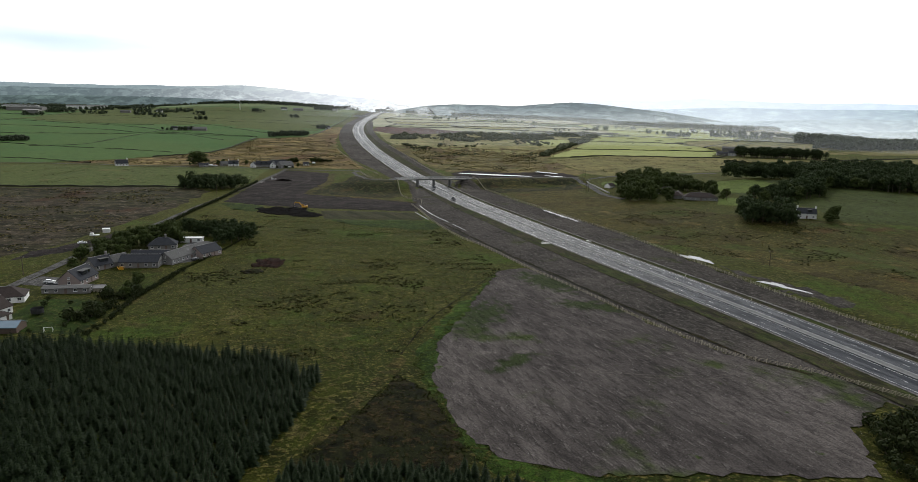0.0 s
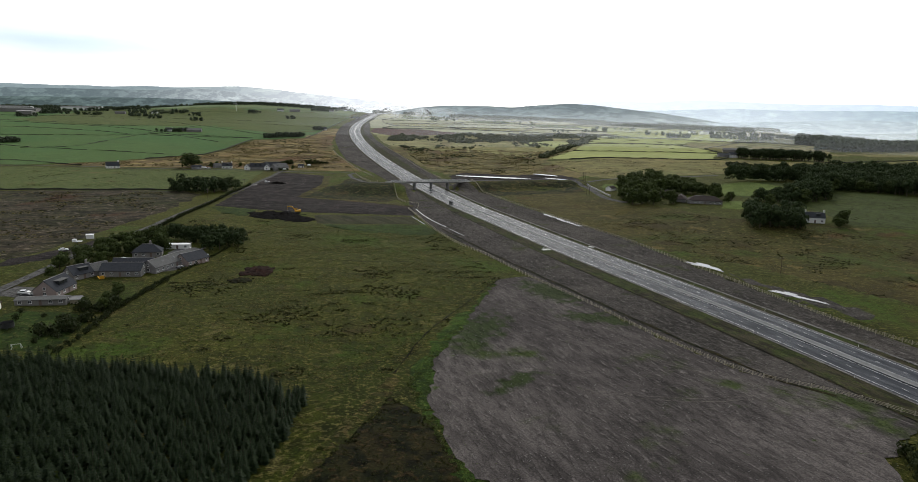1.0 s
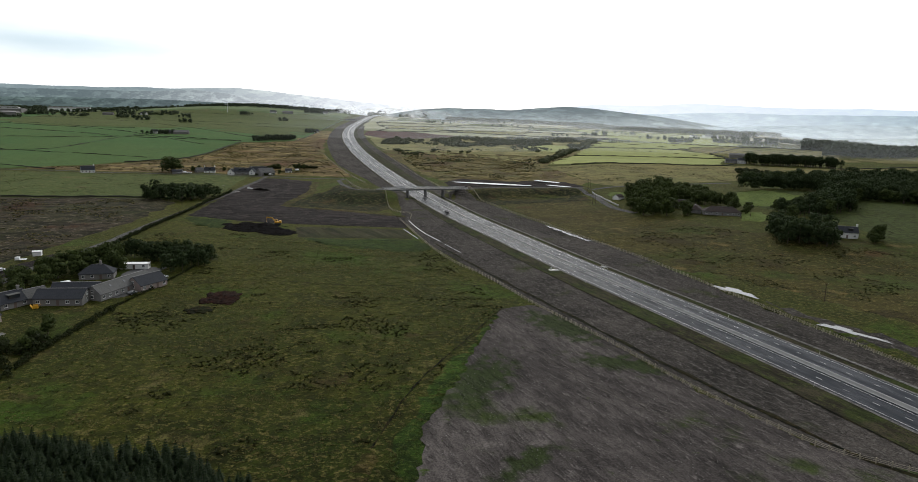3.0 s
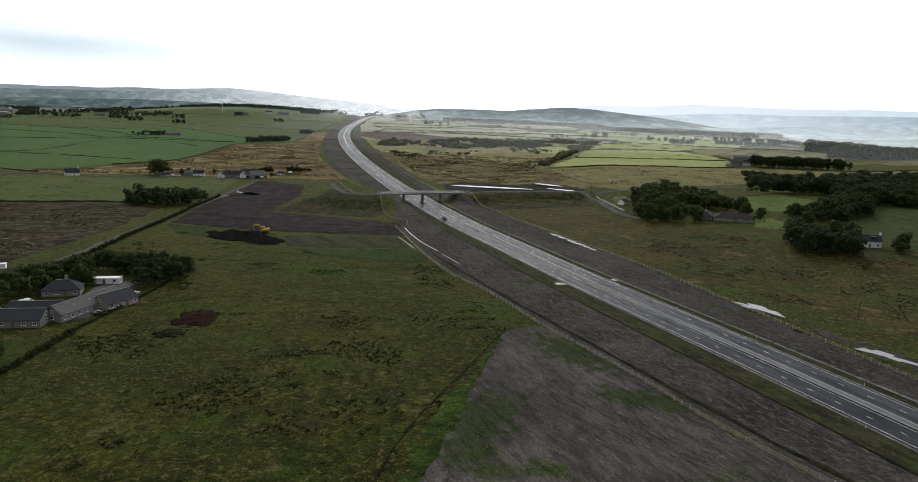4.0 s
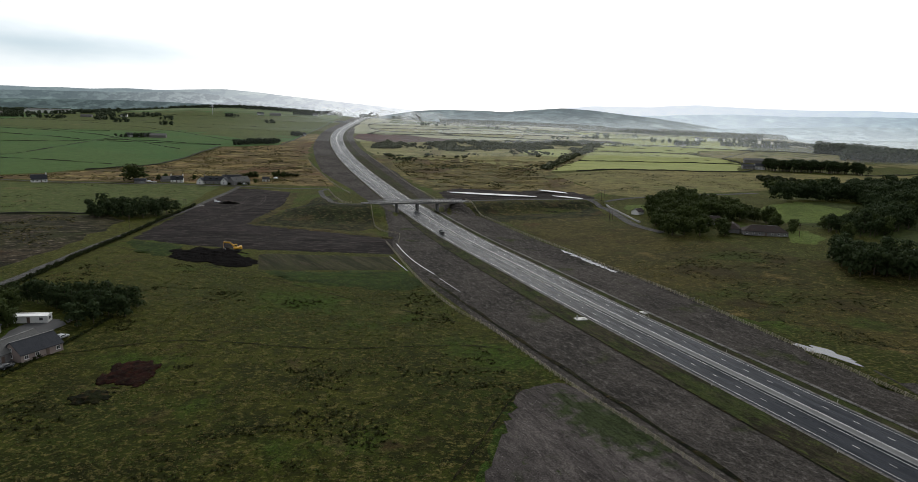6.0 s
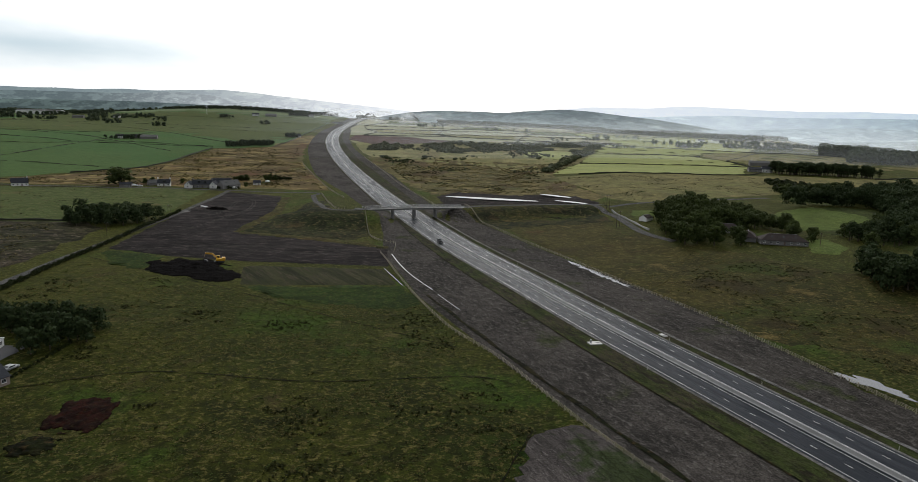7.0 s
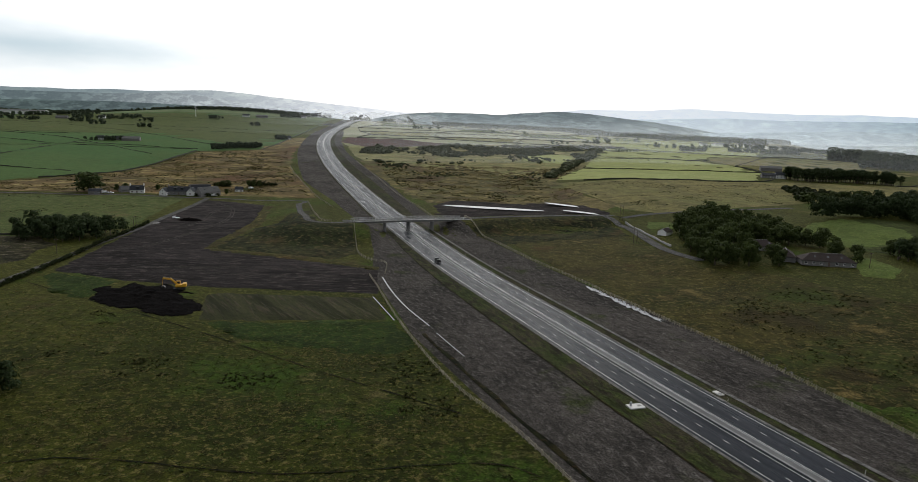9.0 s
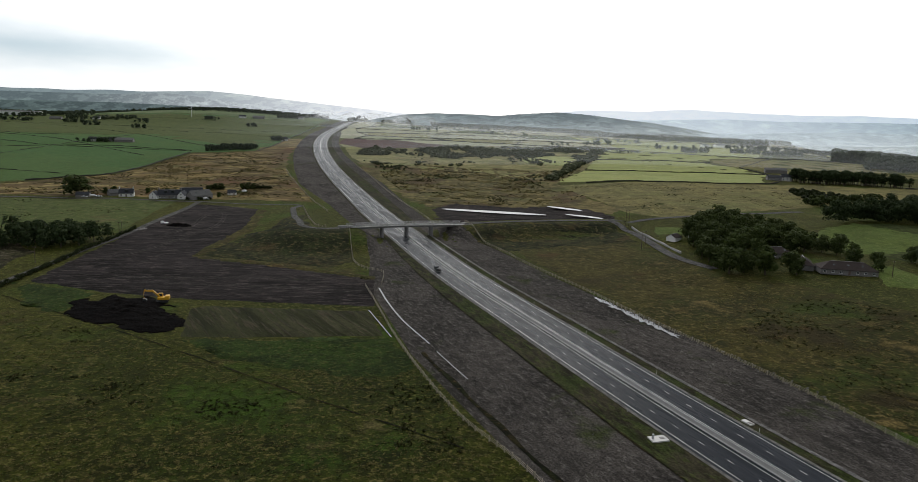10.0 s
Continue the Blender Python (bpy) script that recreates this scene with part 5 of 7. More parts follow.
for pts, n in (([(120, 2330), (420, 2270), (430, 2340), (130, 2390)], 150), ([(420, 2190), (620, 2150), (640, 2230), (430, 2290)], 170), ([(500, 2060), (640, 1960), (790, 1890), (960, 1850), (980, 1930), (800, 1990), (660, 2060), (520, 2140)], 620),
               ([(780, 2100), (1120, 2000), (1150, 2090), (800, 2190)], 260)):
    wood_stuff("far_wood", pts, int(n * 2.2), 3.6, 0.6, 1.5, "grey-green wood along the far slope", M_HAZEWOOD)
wood_stuff("road_end_trees", [(-150, 2440), (-90, 2440), (-88, 2480), (-150, 2480)], 26, 6, 1.0, 1.5, "dark clump of trees where the road ends")
wood_stuff("road_end_trees", [(-40, 2380), (60, 2400), (60, 2440), (-40, 2440)], 40, 6, 0.9, 1.3, "trees on the rise")
wood_stuff("far_wood", [(765, 1300), (800, 1275), (900, 1300), (930, 1360), (800, 1350)], 260, 5, 1.6, 2.5, "tall dark conifer wood beyond the grazing")
wood_stuff("far_wood", [(690, 1125), (740, 1100), (830, 1130), (1100, 1220), (1500, 1500), (1400, 1580), (900, 1290), (760, 1210)], 1100, 5, 1.3, 2.2, "dark conifer wood beyond the grazing")
wood_stuff("far_trees", [(640, 1420), (760, 1390), (770, 1410), (650, 1445)], 60, 4, 0.7, 1.2, "ragged line of trees beyond the grazing")
wood_stuff("far_trees", [(540, 1400), (590, 1400), (590, 1430), (545, 1430)], 18, 4, 0.9, 1.2, "trees round a far farm")
wood_stuff("far_trees", [(700, 1560), (900, 1500), (920, 1540), (720, 1610)], 60, 6, 0.8, 1.2, "line of far trees")
wood_stuff("far_trees", [(400, 1350), (440, 1360), (440, 1376), (400, 1370)], 14, 4, 0.4, 0.6, "bushes along a dyke")
wood_stuff("gorse_line", [(404, 840), (412, 845), (440, 800), (378, 744), (362, 742)], 70, 3, 0.6, 1.2, "gorse bushes along a dyke", M_GORSE, LOW)
wood_stuff("gorse_line", [(360, 730), (440, 760), (445, 772), (360, 748)], 40, 4, 0.5, 1.0, "bushes along the wood edge", M_LEAF)
# gorse on the bank beside the bare field
place(put_bush, scatter(rng, [(112, 134), (122, 139), (140, 132), (140, 105), (107, 104), (103, 113)], 90, 2.4), 1.0, 1.7, "dark gorse bush on the bank")


# ---- tussocks and rushes ----
def tuft_arrays(seed, h, w, blades):
    r = np.random.RandomState(seed)
    vs, fs = [], []
    for k in range(blades):
        a = r.uniform(0, 6.28)
        lean = r.uniform(0.2, 1.0) * w * 0.5
        b = np.array([math.cos(a), math.sin(a), 0])
        s = np.array([-b[1], b[0], 0]) * w * r.uniform(0.10, 0.2)
        p0, p1 = b * 0.06 * w, b * lean + (0, 0, h * r.uniform(0.6, 1.1))
        k0 = len(vs)
        vs.extend((p0 - s, p0 + s, p1 + s * 0.35, p1 - s * 0.35))
        fs.append((k0, k0 + 1, k0 + 2, k0 + 3))
    return np.array(vs), np.array(fs)


TUFTS = [tuft_arrays(s, 0.30, 1.1, 9) for s in (71, 72, 73)]
M_TUFTPALE = leaf("pale grass tufts", (0.105, 0.098, 0.034), (0.160, 0.130, 0.058), through_light=0.3)
M_TUFTGREEN = leaf("green grass tufts", (0.045, 0.065, 0.016), (0.070, 0.085, 0.026), through_light=0.3)


def tussocks(name, poly, n, lo, hi, mat, label, patchy=0.0):
    spots = []
    for x, y in scatter(rng, poly, n, 0):
        if patchy and noise.noise((x * 0.035, y * 0.05, 3.1 + 7 * patchy)) + 0.6 * noise.noise((x * 0.16, y * 0.2, 9.0)) < patchy:
            continue
        spots.append((x, y, rng.uniform(lo, hi), rng.uniform(0, 6.28)))
    joined_trees(name, spots, TUFTS, mat, label, "grass")


MEADOW = [(-98, 200), (-40, 186), (-18, 172), (0, 190), (30, 262), (42, 292), (22, 388), (5, 420), (-60, 412), (-140, 470), (-146, 400), (-88, 352), (-98, 290)]
tussocks("grass_tussocks", MEADOW, 5200, 0.6, 1.3, M_TUFTGREEN, "rough green meadow tussocks")
tussocks("grass_tussocks", MEADOW, 24000, 0.45, 1.0, M_TUFTPALE, "bleached meadow tussocks", 0.12)
tussocks("rush_tussocks", MEADOW, 16000, 0.7, 1.7, M_RUSH, "dark rush tussocks in the meadow", 0.36)
tussocks("rush_tussocks", [(118, 430), (140, 360), (170, 260), (215, 180), (320, 200), (380, 300), (300, 380), (225, 425), (165, 500)], 15000, 0.8, 1.8, M_RUSH, "dark tussocks on the moor", 0.24)
tussocks("grass_tussocks", [(118, 430), (140, 360), (170, 260), (215, 180), (320, 200), (380, 300), (300, 380), (225, 425), (165, 500)], 12000, 0.8, 1.6, M_TUFTPALE, "bleached tussocks on the moor", 0.05)
tussocks("rush_tussocks", [(265, 560), (299, 625), (400, 645), (435, 560), (428, 520), (330, 400), (290, 412), (300, 470)], 900, 1.0, 2.0, M_RUSH, "rushes in the green field", 0.15)
tussocks("rush_tussocks", [(190, 700), (185, 880), (400, 890), (430, 800), (354, 735), (215, 675)], 7000, 0.9, 2.0, M_RUSH, "dark tussocks in the grazing", 0.24)
MOOR_FAR = [(-10, 1000), (10, 880), (30, 790), (60, 775), (140, 762), (182, 800), (186, 905), (240, 1020), (180, 1040), (60, 1075)]
tussocks("rush_tussocks", MOOR_FAR, 9000, 1.4, 3.0, M_RUSH, "dark tussocks on the moor beyond the ponds", 0.30)
tussocks("grass_tussocks", MOOR_FAR, 5000, 1.8, 3.6, M_TUFTPALE, "bleached tussocks on the moor beyond the ponds", 0.05)
RUST_MOOR = [(-400, 795), (-330, 860), (-276, 935), (-268, 1163), (-200, 1190), (-150, 1190), (-122, 1010), (-104, 940), (-66, 782), (-150, 788), (-260, 790)]
tussocks("rush_tussocks", RUST_MOOR, 9000, 1.3, 3.0, M_RUSH, "dark tussocks on the rusty moor", 0.24)
tussocks("grass_tussocks", RUST_MOOR, 9000, 1.6, 3.4, M_TUFTPALE, "bleached tussocks on the rusty moor", 0.06)
BROWN = [(-420, 540), (-340, 562), (-205, 574), (-176, 480), (-182, 376), (-194, 306), (-300, 300), (-420, 340)]
tussocks("stumps_and_stalks", BROWN, 9000, 0.9, 2.2, M_TUFTPALE, "pale dead stalks on the felled moor", 0.06)
tussocks("rush_tussocks", BROWN, 9000, 0.9, 2.4, M_RUSH, "dark stumps and tussocks on the felled moor", 0.04)
tussocks("rush_tussocks", [(-420, 755), (-168, 758), (-162, 640), (-180, 592), (-346, 582), (-440, 580)], 5000, 0.8, 2.0, M_RUSH, "dark tussocks in the rough pasture", 0.26)
tussocks("bog_tussocks", [(-2, 171), (-10, 148), (-22, 124), (-18, 116), (14, 114), (14, 134), (7, 160)], 1500, 0.7, 1.4, M_RUSH, "dark boggy tussocks")
tussocks("weeds", [(42, 289), (21, 225), (8, 166), (23, 122), (99, 111), (120, 143), (84, 214)], 4000, 0.25, 0.6, M_TUFTGREEN, "weeds on the bare topsoil", 0.30)
tussocks("weeds", [(42, 286), (20, 225), (12, 195), (28, 186), (44, 226), (58, 262)], 6000, 0.4, 0.9, M_TUFTGREEN, "green weeds spreading over bare topsoil", 0.16)
tussocks("weeds", [(44, 288), (55, 292), (71, 260), (56, 240), (46, 250)], 3000, 0.4, 0.9, M_TUFTGREEN, "green weeds on the topsoil's corner", -0.05)
weed_rows = []
for k in range(13):
    for u in np.arange(0, 40, 0.8):
        x, y = 52 + u * 0.93 - k * 0.5, 246 - k * 3.0 - u * 0.36 + 0.25 * math.sin(u * 0.4 + k)
        if x < 92 - k * 0.4 and noise.noise((x * 0.06, y * 0.06, 4.4)) > -0.18:
            weed_rows.append((x, y, rng.uniform(0.35, 0.75), rng.uniform(0, 6.28)))
joined_trees("weed_rows", weed_rows, TUFTS, M_TUFTGREEN, "weeds sprouting in rows along the drill lines", "weeds")
saplings = [(*road_at(yk, -lat)[:2], rng.uniform(0.7, 1.2), rng.uniform(0, 6.28)) for yk in np.arange(96, 178, 1.5) for lat in (13.4, 15.2, 17.0, 18.8)]
joined_trees("saplings", saplings, TUFTS, M_TUFTGREEN, "rows of young hedge plants on the verge", "saplings")
tussocks("weeds", [(42, 292), (2, 180), (12, 135), (18, 118), (60, 109), (40, 116), (11, 166), (24, 228), (44, 280)], 4200, 0.5, 1.2, M_TUFTGREEN, "lush weeds along the bare topsoil")


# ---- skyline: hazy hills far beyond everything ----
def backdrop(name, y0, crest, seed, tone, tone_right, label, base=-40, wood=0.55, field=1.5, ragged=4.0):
    """A far range through the crest points (x, height): woods and fields on its side, in glowing tones that hold the
    haze, paler with distance; it ends in a tree-lined crest.
    """
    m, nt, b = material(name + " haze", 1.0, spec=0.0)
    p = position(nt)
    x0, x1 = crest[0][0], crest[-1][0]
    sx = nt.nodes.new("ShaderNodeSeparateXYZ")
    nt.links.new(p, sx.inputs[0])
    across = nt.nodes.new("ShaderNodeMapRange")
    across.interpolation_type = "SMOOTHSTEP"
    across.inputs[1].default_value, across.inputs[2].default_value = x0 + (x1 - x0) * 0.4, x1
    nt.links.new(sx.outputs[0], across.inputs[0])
    # both tones already hold the haze and the glare towards the sun
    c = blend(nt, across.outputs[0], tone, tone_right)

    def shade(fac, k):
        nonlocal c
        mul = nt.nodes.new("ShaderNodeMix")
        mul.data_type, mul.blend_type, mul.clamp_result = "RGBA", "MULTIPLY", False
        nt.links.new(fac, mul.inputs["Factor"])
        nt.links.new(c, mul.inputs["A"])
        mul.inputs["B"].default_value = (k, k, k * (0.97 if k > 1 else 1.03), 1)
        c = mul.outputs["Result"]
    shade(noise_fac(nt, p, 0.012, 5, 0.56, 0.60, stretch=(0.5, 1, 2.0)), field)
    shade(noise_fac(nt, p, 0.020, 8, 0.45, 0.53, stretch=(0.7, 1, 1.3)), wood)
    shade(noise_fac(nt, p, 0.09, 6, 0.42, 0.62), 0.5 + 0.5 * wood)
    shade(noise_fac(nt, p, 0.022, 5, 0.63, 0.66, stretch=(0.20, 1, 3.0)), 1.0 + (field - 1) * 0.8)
    # emission, not lit: the haze painted into the tones shows unchanged
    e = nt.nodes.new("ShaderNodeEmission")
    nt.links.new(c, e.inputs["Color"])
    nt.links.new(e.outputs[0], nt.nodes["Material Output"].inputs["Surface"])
    xs = np.linspace(x0, x1, 700)
    hs = np.interp(xs, [q[0] for q in crest], [q[1] for q in crest])
    k = np.hanning(25)
    hs = np.convolve(np.pad(hs, 12, mode="edge"), k / k.sum(), mode="valid")
    verts, faces = [], []
    for x, h in zip(xs, hs):
        woody = max(0.0, noise.noise((x * 0.004, seed, 2.0)) + 0.25)
        h = h + 3 * noise.noise((x * 0.006, seed, 5.0)) + ragged * woody * (0.6 + noise.noise((x * 0.09, seed, 8.0)))
        y = y0 - (x * x) * 0.00002
        verts += [(x, y - 300, base), (x, y - 110, base + (h - base) * 0.55), (x, y, h), (x, y + 120, base)]
    for i in range(len(xs) - 1):
        for k in range(3):
            a = i * 4 + k
            faces.append((a, a + 4, a + 5, a + 1))
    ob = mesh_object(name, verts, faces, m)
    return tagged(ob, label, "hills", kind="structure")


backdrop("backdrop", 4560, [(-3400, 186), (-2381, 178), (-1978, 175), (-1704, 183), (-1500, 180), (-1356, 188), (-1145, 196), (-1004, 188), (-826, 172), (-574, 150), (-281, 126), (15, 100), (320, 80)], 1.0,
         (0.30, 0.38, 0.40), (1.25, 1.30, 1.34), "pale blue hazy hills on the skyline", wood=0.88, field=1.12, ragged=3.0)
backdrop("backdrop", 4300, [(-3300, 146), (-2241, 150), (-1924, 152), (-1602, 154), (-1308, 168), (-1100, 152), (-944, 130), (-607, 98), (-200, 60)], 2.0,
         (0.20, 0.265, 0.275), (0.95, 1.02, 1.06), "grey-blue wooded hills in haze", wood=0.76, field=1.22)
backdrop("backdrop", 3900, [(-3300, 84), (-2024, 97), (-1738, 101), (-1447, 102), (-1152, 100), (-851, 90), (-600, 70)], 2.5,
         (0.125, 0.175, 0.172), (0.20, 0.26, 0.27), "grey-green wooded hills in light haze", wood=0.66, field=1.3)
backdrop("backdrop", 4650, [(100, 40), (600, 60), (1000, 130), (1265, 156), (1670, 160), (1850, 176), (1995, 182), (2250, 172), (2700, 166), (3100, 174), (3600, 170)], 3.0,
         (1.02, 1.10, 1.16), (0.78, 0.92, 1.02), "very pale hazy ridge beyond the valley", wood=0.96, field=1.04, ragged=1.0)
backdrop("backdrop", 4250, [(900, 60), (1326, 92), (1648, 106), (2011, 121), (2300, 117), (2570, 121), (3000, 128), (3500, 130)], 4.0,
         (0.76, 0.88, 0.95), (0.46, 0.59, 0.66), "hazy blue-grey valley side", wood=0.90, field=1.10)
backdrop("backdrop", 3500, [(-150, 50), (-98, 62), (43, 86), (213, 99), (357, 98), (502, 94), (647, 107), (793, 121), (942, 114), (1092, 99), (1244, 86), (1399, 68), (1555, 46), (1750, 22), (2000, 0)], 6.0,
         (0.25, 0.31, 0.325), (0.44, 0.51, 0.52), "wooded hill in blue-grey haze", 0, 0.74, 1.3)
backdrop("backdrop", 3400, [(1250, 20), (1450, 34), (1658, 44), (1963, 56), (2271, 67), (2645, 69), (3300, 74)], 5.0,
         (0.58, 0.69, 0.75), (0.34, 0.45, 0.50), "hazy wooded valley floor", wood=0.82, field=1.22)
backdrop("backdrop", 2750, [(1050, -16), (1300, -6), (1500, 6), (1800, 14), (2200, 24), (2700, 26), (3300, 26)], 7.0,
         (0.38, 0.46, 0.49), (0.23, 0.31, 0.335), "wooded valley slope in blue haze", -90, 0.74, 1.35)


# ---- low haze over the far farmland and the valley, added as upright translucent sheets, thickest near the ground ----
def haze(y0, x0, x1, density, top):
    m, nt, b = material("translucent haze sheet", 1.0, spec=0.0)
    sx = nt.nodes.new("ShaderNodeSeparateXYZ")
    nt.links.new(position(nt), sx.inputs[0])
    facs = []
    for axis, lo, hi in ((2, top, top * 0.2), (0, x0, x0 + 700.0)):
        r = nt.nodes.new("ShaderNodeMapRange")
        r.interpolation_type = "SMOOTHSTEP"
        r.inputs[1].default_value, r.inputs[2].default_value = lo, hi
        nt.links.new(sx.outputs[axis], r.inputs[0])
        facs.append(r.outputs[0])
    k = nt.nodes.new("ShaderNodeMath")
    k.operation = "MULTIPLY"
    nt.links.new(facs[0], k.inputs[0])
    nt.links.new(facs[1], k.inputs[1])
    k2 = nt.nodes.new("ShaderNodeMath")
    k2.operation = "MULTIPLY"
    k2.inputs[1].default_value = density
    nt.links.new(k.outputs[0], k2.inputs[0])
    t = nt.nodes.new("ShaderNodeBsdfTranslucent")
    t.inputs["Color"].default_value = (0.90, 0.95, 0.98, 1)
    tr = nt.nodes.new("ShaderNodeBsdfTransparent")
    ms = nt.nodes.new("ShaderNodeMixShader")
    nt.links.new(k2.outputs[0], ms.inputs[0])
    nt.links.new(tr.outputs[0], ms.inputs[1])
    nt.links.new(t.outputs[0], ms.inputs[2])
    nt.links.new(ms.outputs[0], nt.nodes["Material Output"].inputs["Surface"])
    # one upright sheet, put in to pale whatever lies behind it
    xs = np.linspace(x0, x1, 40)
    ys = y0 + 40 * np.sin(xs * 0.004) - 0.00004 * xs * xs
    low = ground(xs, ys) - 6
    verts = [v for x, y, z in zip(xs, ys, low) for v in ((x, y, z), (x, y - 6, 40), (x, y - 14, top + 8))]
    faces = [(i * 3 + j, i * 3 + 3 + j, i * 3 + 4 + j, i * 3 + 1 + j) for i in range(len(xs) - 1) for j in (0, 1)]
    tagged(mesh_object("haze", verts, faces, m), "translucent sheet standing in for haze over the far farmland", "haze", kind="stuff")


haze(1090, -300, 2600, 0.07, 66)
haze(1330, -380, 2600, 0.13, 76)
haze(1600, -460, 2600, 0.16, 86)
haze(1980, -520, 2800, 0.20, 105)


# ---- dykes and fences across the farmland ----
def dyke(pts, label="dark drystone dyke between pastures", w=0.7, h=1.3, mat=None):
    line = smooth_line(pts, 8.0) if len(pts) > 2 else np.linspace(pts[0], pts[1], max(2, int(math.dist(pts[0], pts[1]) / 8)))
    nn = normals_of(line)
    sec = [(-w / 2, -0.3), (-w / 2.6, h), (w / 2.6, h), (w / 2, -0.3)]
    z = ground(line[:, 0], line[:, 1])
    verts = [(line[i][0] + nn[i][0] * o, line[i][1] + nn[i][1] * o, z[i] + k * (1 + 0.25 * math.sin(i * 2.1))) for i in range(len(line)) for o, k in sec]
    faces = [(i * 4 + k, i * 4 + k + 1, (i + 1) * 4 + k + 1, (i + 1) * 4 + k) for i in range(len(line) - 1) for k in range(3)]
    return tagged(mesh_object("dyke", verts, faces, mat or M_DYKE, smooth=False), label, "stone wall", "field dykes")


M_TAR = plain("old tarmac", (0.045, 0.045, 0.047), 0.8, vary=0.4, scale=1.0)
M_DYKE = plain("mossy dyke stone", (0.050, 0.052, 0.036), 0.95, vary=0.5, scale=1.0, bump=0.6)
for pts in ([(-900, 1500), (-655, 1410), (-521, 1326), (-309, 1104)], [(-760, 1160), (-534, 1191), (-455, 1237), (-277, 1194)], [(-620, 1010), (-400, 945), (-324, 920)],
            [(-807, 1353), (-616, 1297), (-479, 1221), (-370, 1197), (-280, 1190)], [(-545, 974), (-487, 1022), (-479, 1221)], [(-900, 1800), (-689, 1681), (-431, 1448), (-282, 1272), (-200, 1240)],
            [(-1000, 1560), (-757, 1493), (-614, 1417), (-535, 1425)], [(-900, 850), (-499, 828), (-372, 785)], [(-335, 868), (-282, 940), (-273, 1170)], [(-420, 577), (-341, 575), (-204, 587), (-172, 584)],
            [(-1100, 1750), (-800, 1760), (-430, 1700), (-200, 1640)], [(-1000, 2060), (-600, 2000), (-200, 1900)], [(-480, 1600), (-330, 1560), (-195, 1480)], [(-190, 1210), (-185, 1420), (-195, 2000)],
            [(-480, 1221), (-455, 1450)], [(-640, 1700), (-600, 2000)],
            [(212, 900), (411, 902), (475, 1000), (484, 1098)], [(246, 1023), (470, 1004)], [(305, 1200), (485, 1185)], [(400, 1425), (640, 1310), (800, 1290)], [(440, 1600), (790, 1560)],
            [(450, 1750), (800, 1720)], [(560, 880), (900, 1000)], [(488, 1100), (650, 1305)], [(-20, 1520), (180, 1560), (400, 1480)], [(-60, 1750), (180, 1760), (430, 1700)], [(150, 1560), (170, 1900)]):
    dyke(pts)
for j in range(len(FAR_ROWS)):
    for i in range(len(FAR_COLS) - 1):
        if not (i in (3, 4) and j < 3):
            dyke([far_corner(i, j), far_corner(i + 1, j)], w=0.9, h=2.1)
for i in range(len(FAR_COLS)):
    for j in range(len(FAR_ROWS) - 1):
        if not (i in (3, 4) and j < 3):
            dyke([far_corner(i, j), far_corner(i, j + 1)], w=0.9, h=2.1)


dyke([(171, 642), (170.5, 600), (171, 560)], "pale low wall along the side road", 0.5, 1.1, M_CONCRETE)


def post_mesh(w, h, mat):
    bm = bm_new()
    box(bm, w, w, h + 0.2, (0, 0, (h - 0.2) / 2), bevel=0.012)
    me = bpy.data.meshes.new("post")
    bm.to_mesh(me)
    bm.free()
    me.materials.append(mat)
    return me


FENCE_POST = post_mesh(0.22, 1.4, M_TIMBER)


def fence(pts, label, gap=3.0, rails=3):
    line = smooth_line(pts, gap)
    z = ground(line[:, 0], line[:, 1]) + 0.16
    f = tagged(new("fence"), label, "fence", "roadside fences")
    for i in range(len(line)):
        p = new("post", FENCE_POST)
        p.parent = f
        p.matrix_basis = pose(line[i][0], line[i][1], z[i], rng.uniform(-2, 2), rng.uniform(-2, 2), rng.uniform(0, 90))
    for k in range(rails):
        h = 0.40 + 0.38 * k
        bm = bm_new()
        for i in range(len(line) - 1):
            a, b = Vector((*line[i], z[i] + h)), Vector((*line[i + 1], z[i + 1] + h))
            d = b - a
            m = Matrix.Translation((a + b) / 2) @ d.to_track_quat("X", "Z").to_matrix().to_4x4() @ Matrix.Diagonal((d.length, 0.05, 0.075, 1))
            vs = [bm.verts.new(m @ Vector((x, y, w))) for x in (-0.5, 0.5) for y in (-0.5, 0.5) for w in (-0.5, 0.5)]
            for q in ((0, 1, 3, 2), (4, 6, 7, 5), (0, 4, 5, 1), (2, 3, 7, 6), (1, 5, 7, 3), (0, 2, 6, 4)):
                bm.faces.new([vs[j] for j in q])
        part("rail", bm, M_TIMBER, f)
    return f


FENCE_L = [(-1, 495), (4, 470), (12, 428), (20, 394), (29, 364), (41, 338), (55, 294), (72, 249), (84, 213), (95, 189), (101, 179), (108, 173.5), (119, 165), (128, 154), (137, 143), (152, 122), (168, 90)]
FENCE_R = [(57, 640), (60, 622), (66, 598), (73, 574), (83, 533), (96, 491), (107, 450), (116, 419), (124, 392), (133, 354), (142, 309), (151, 264), (158, 230), (166, 208), (172, 196), (186, 160), (205, 120)]
fence(FENCE_L, "long pale timber post-and-rail fence beside bare soil")
fence(FENCE_R, "long pale timber post-and-rail fence along the moor")
fence([(-15, 598), (-12, 570), (-9, 545), (-3, 530), (6, 521), (6, 497)], "timber fence down the bridge embankment", 3.0)
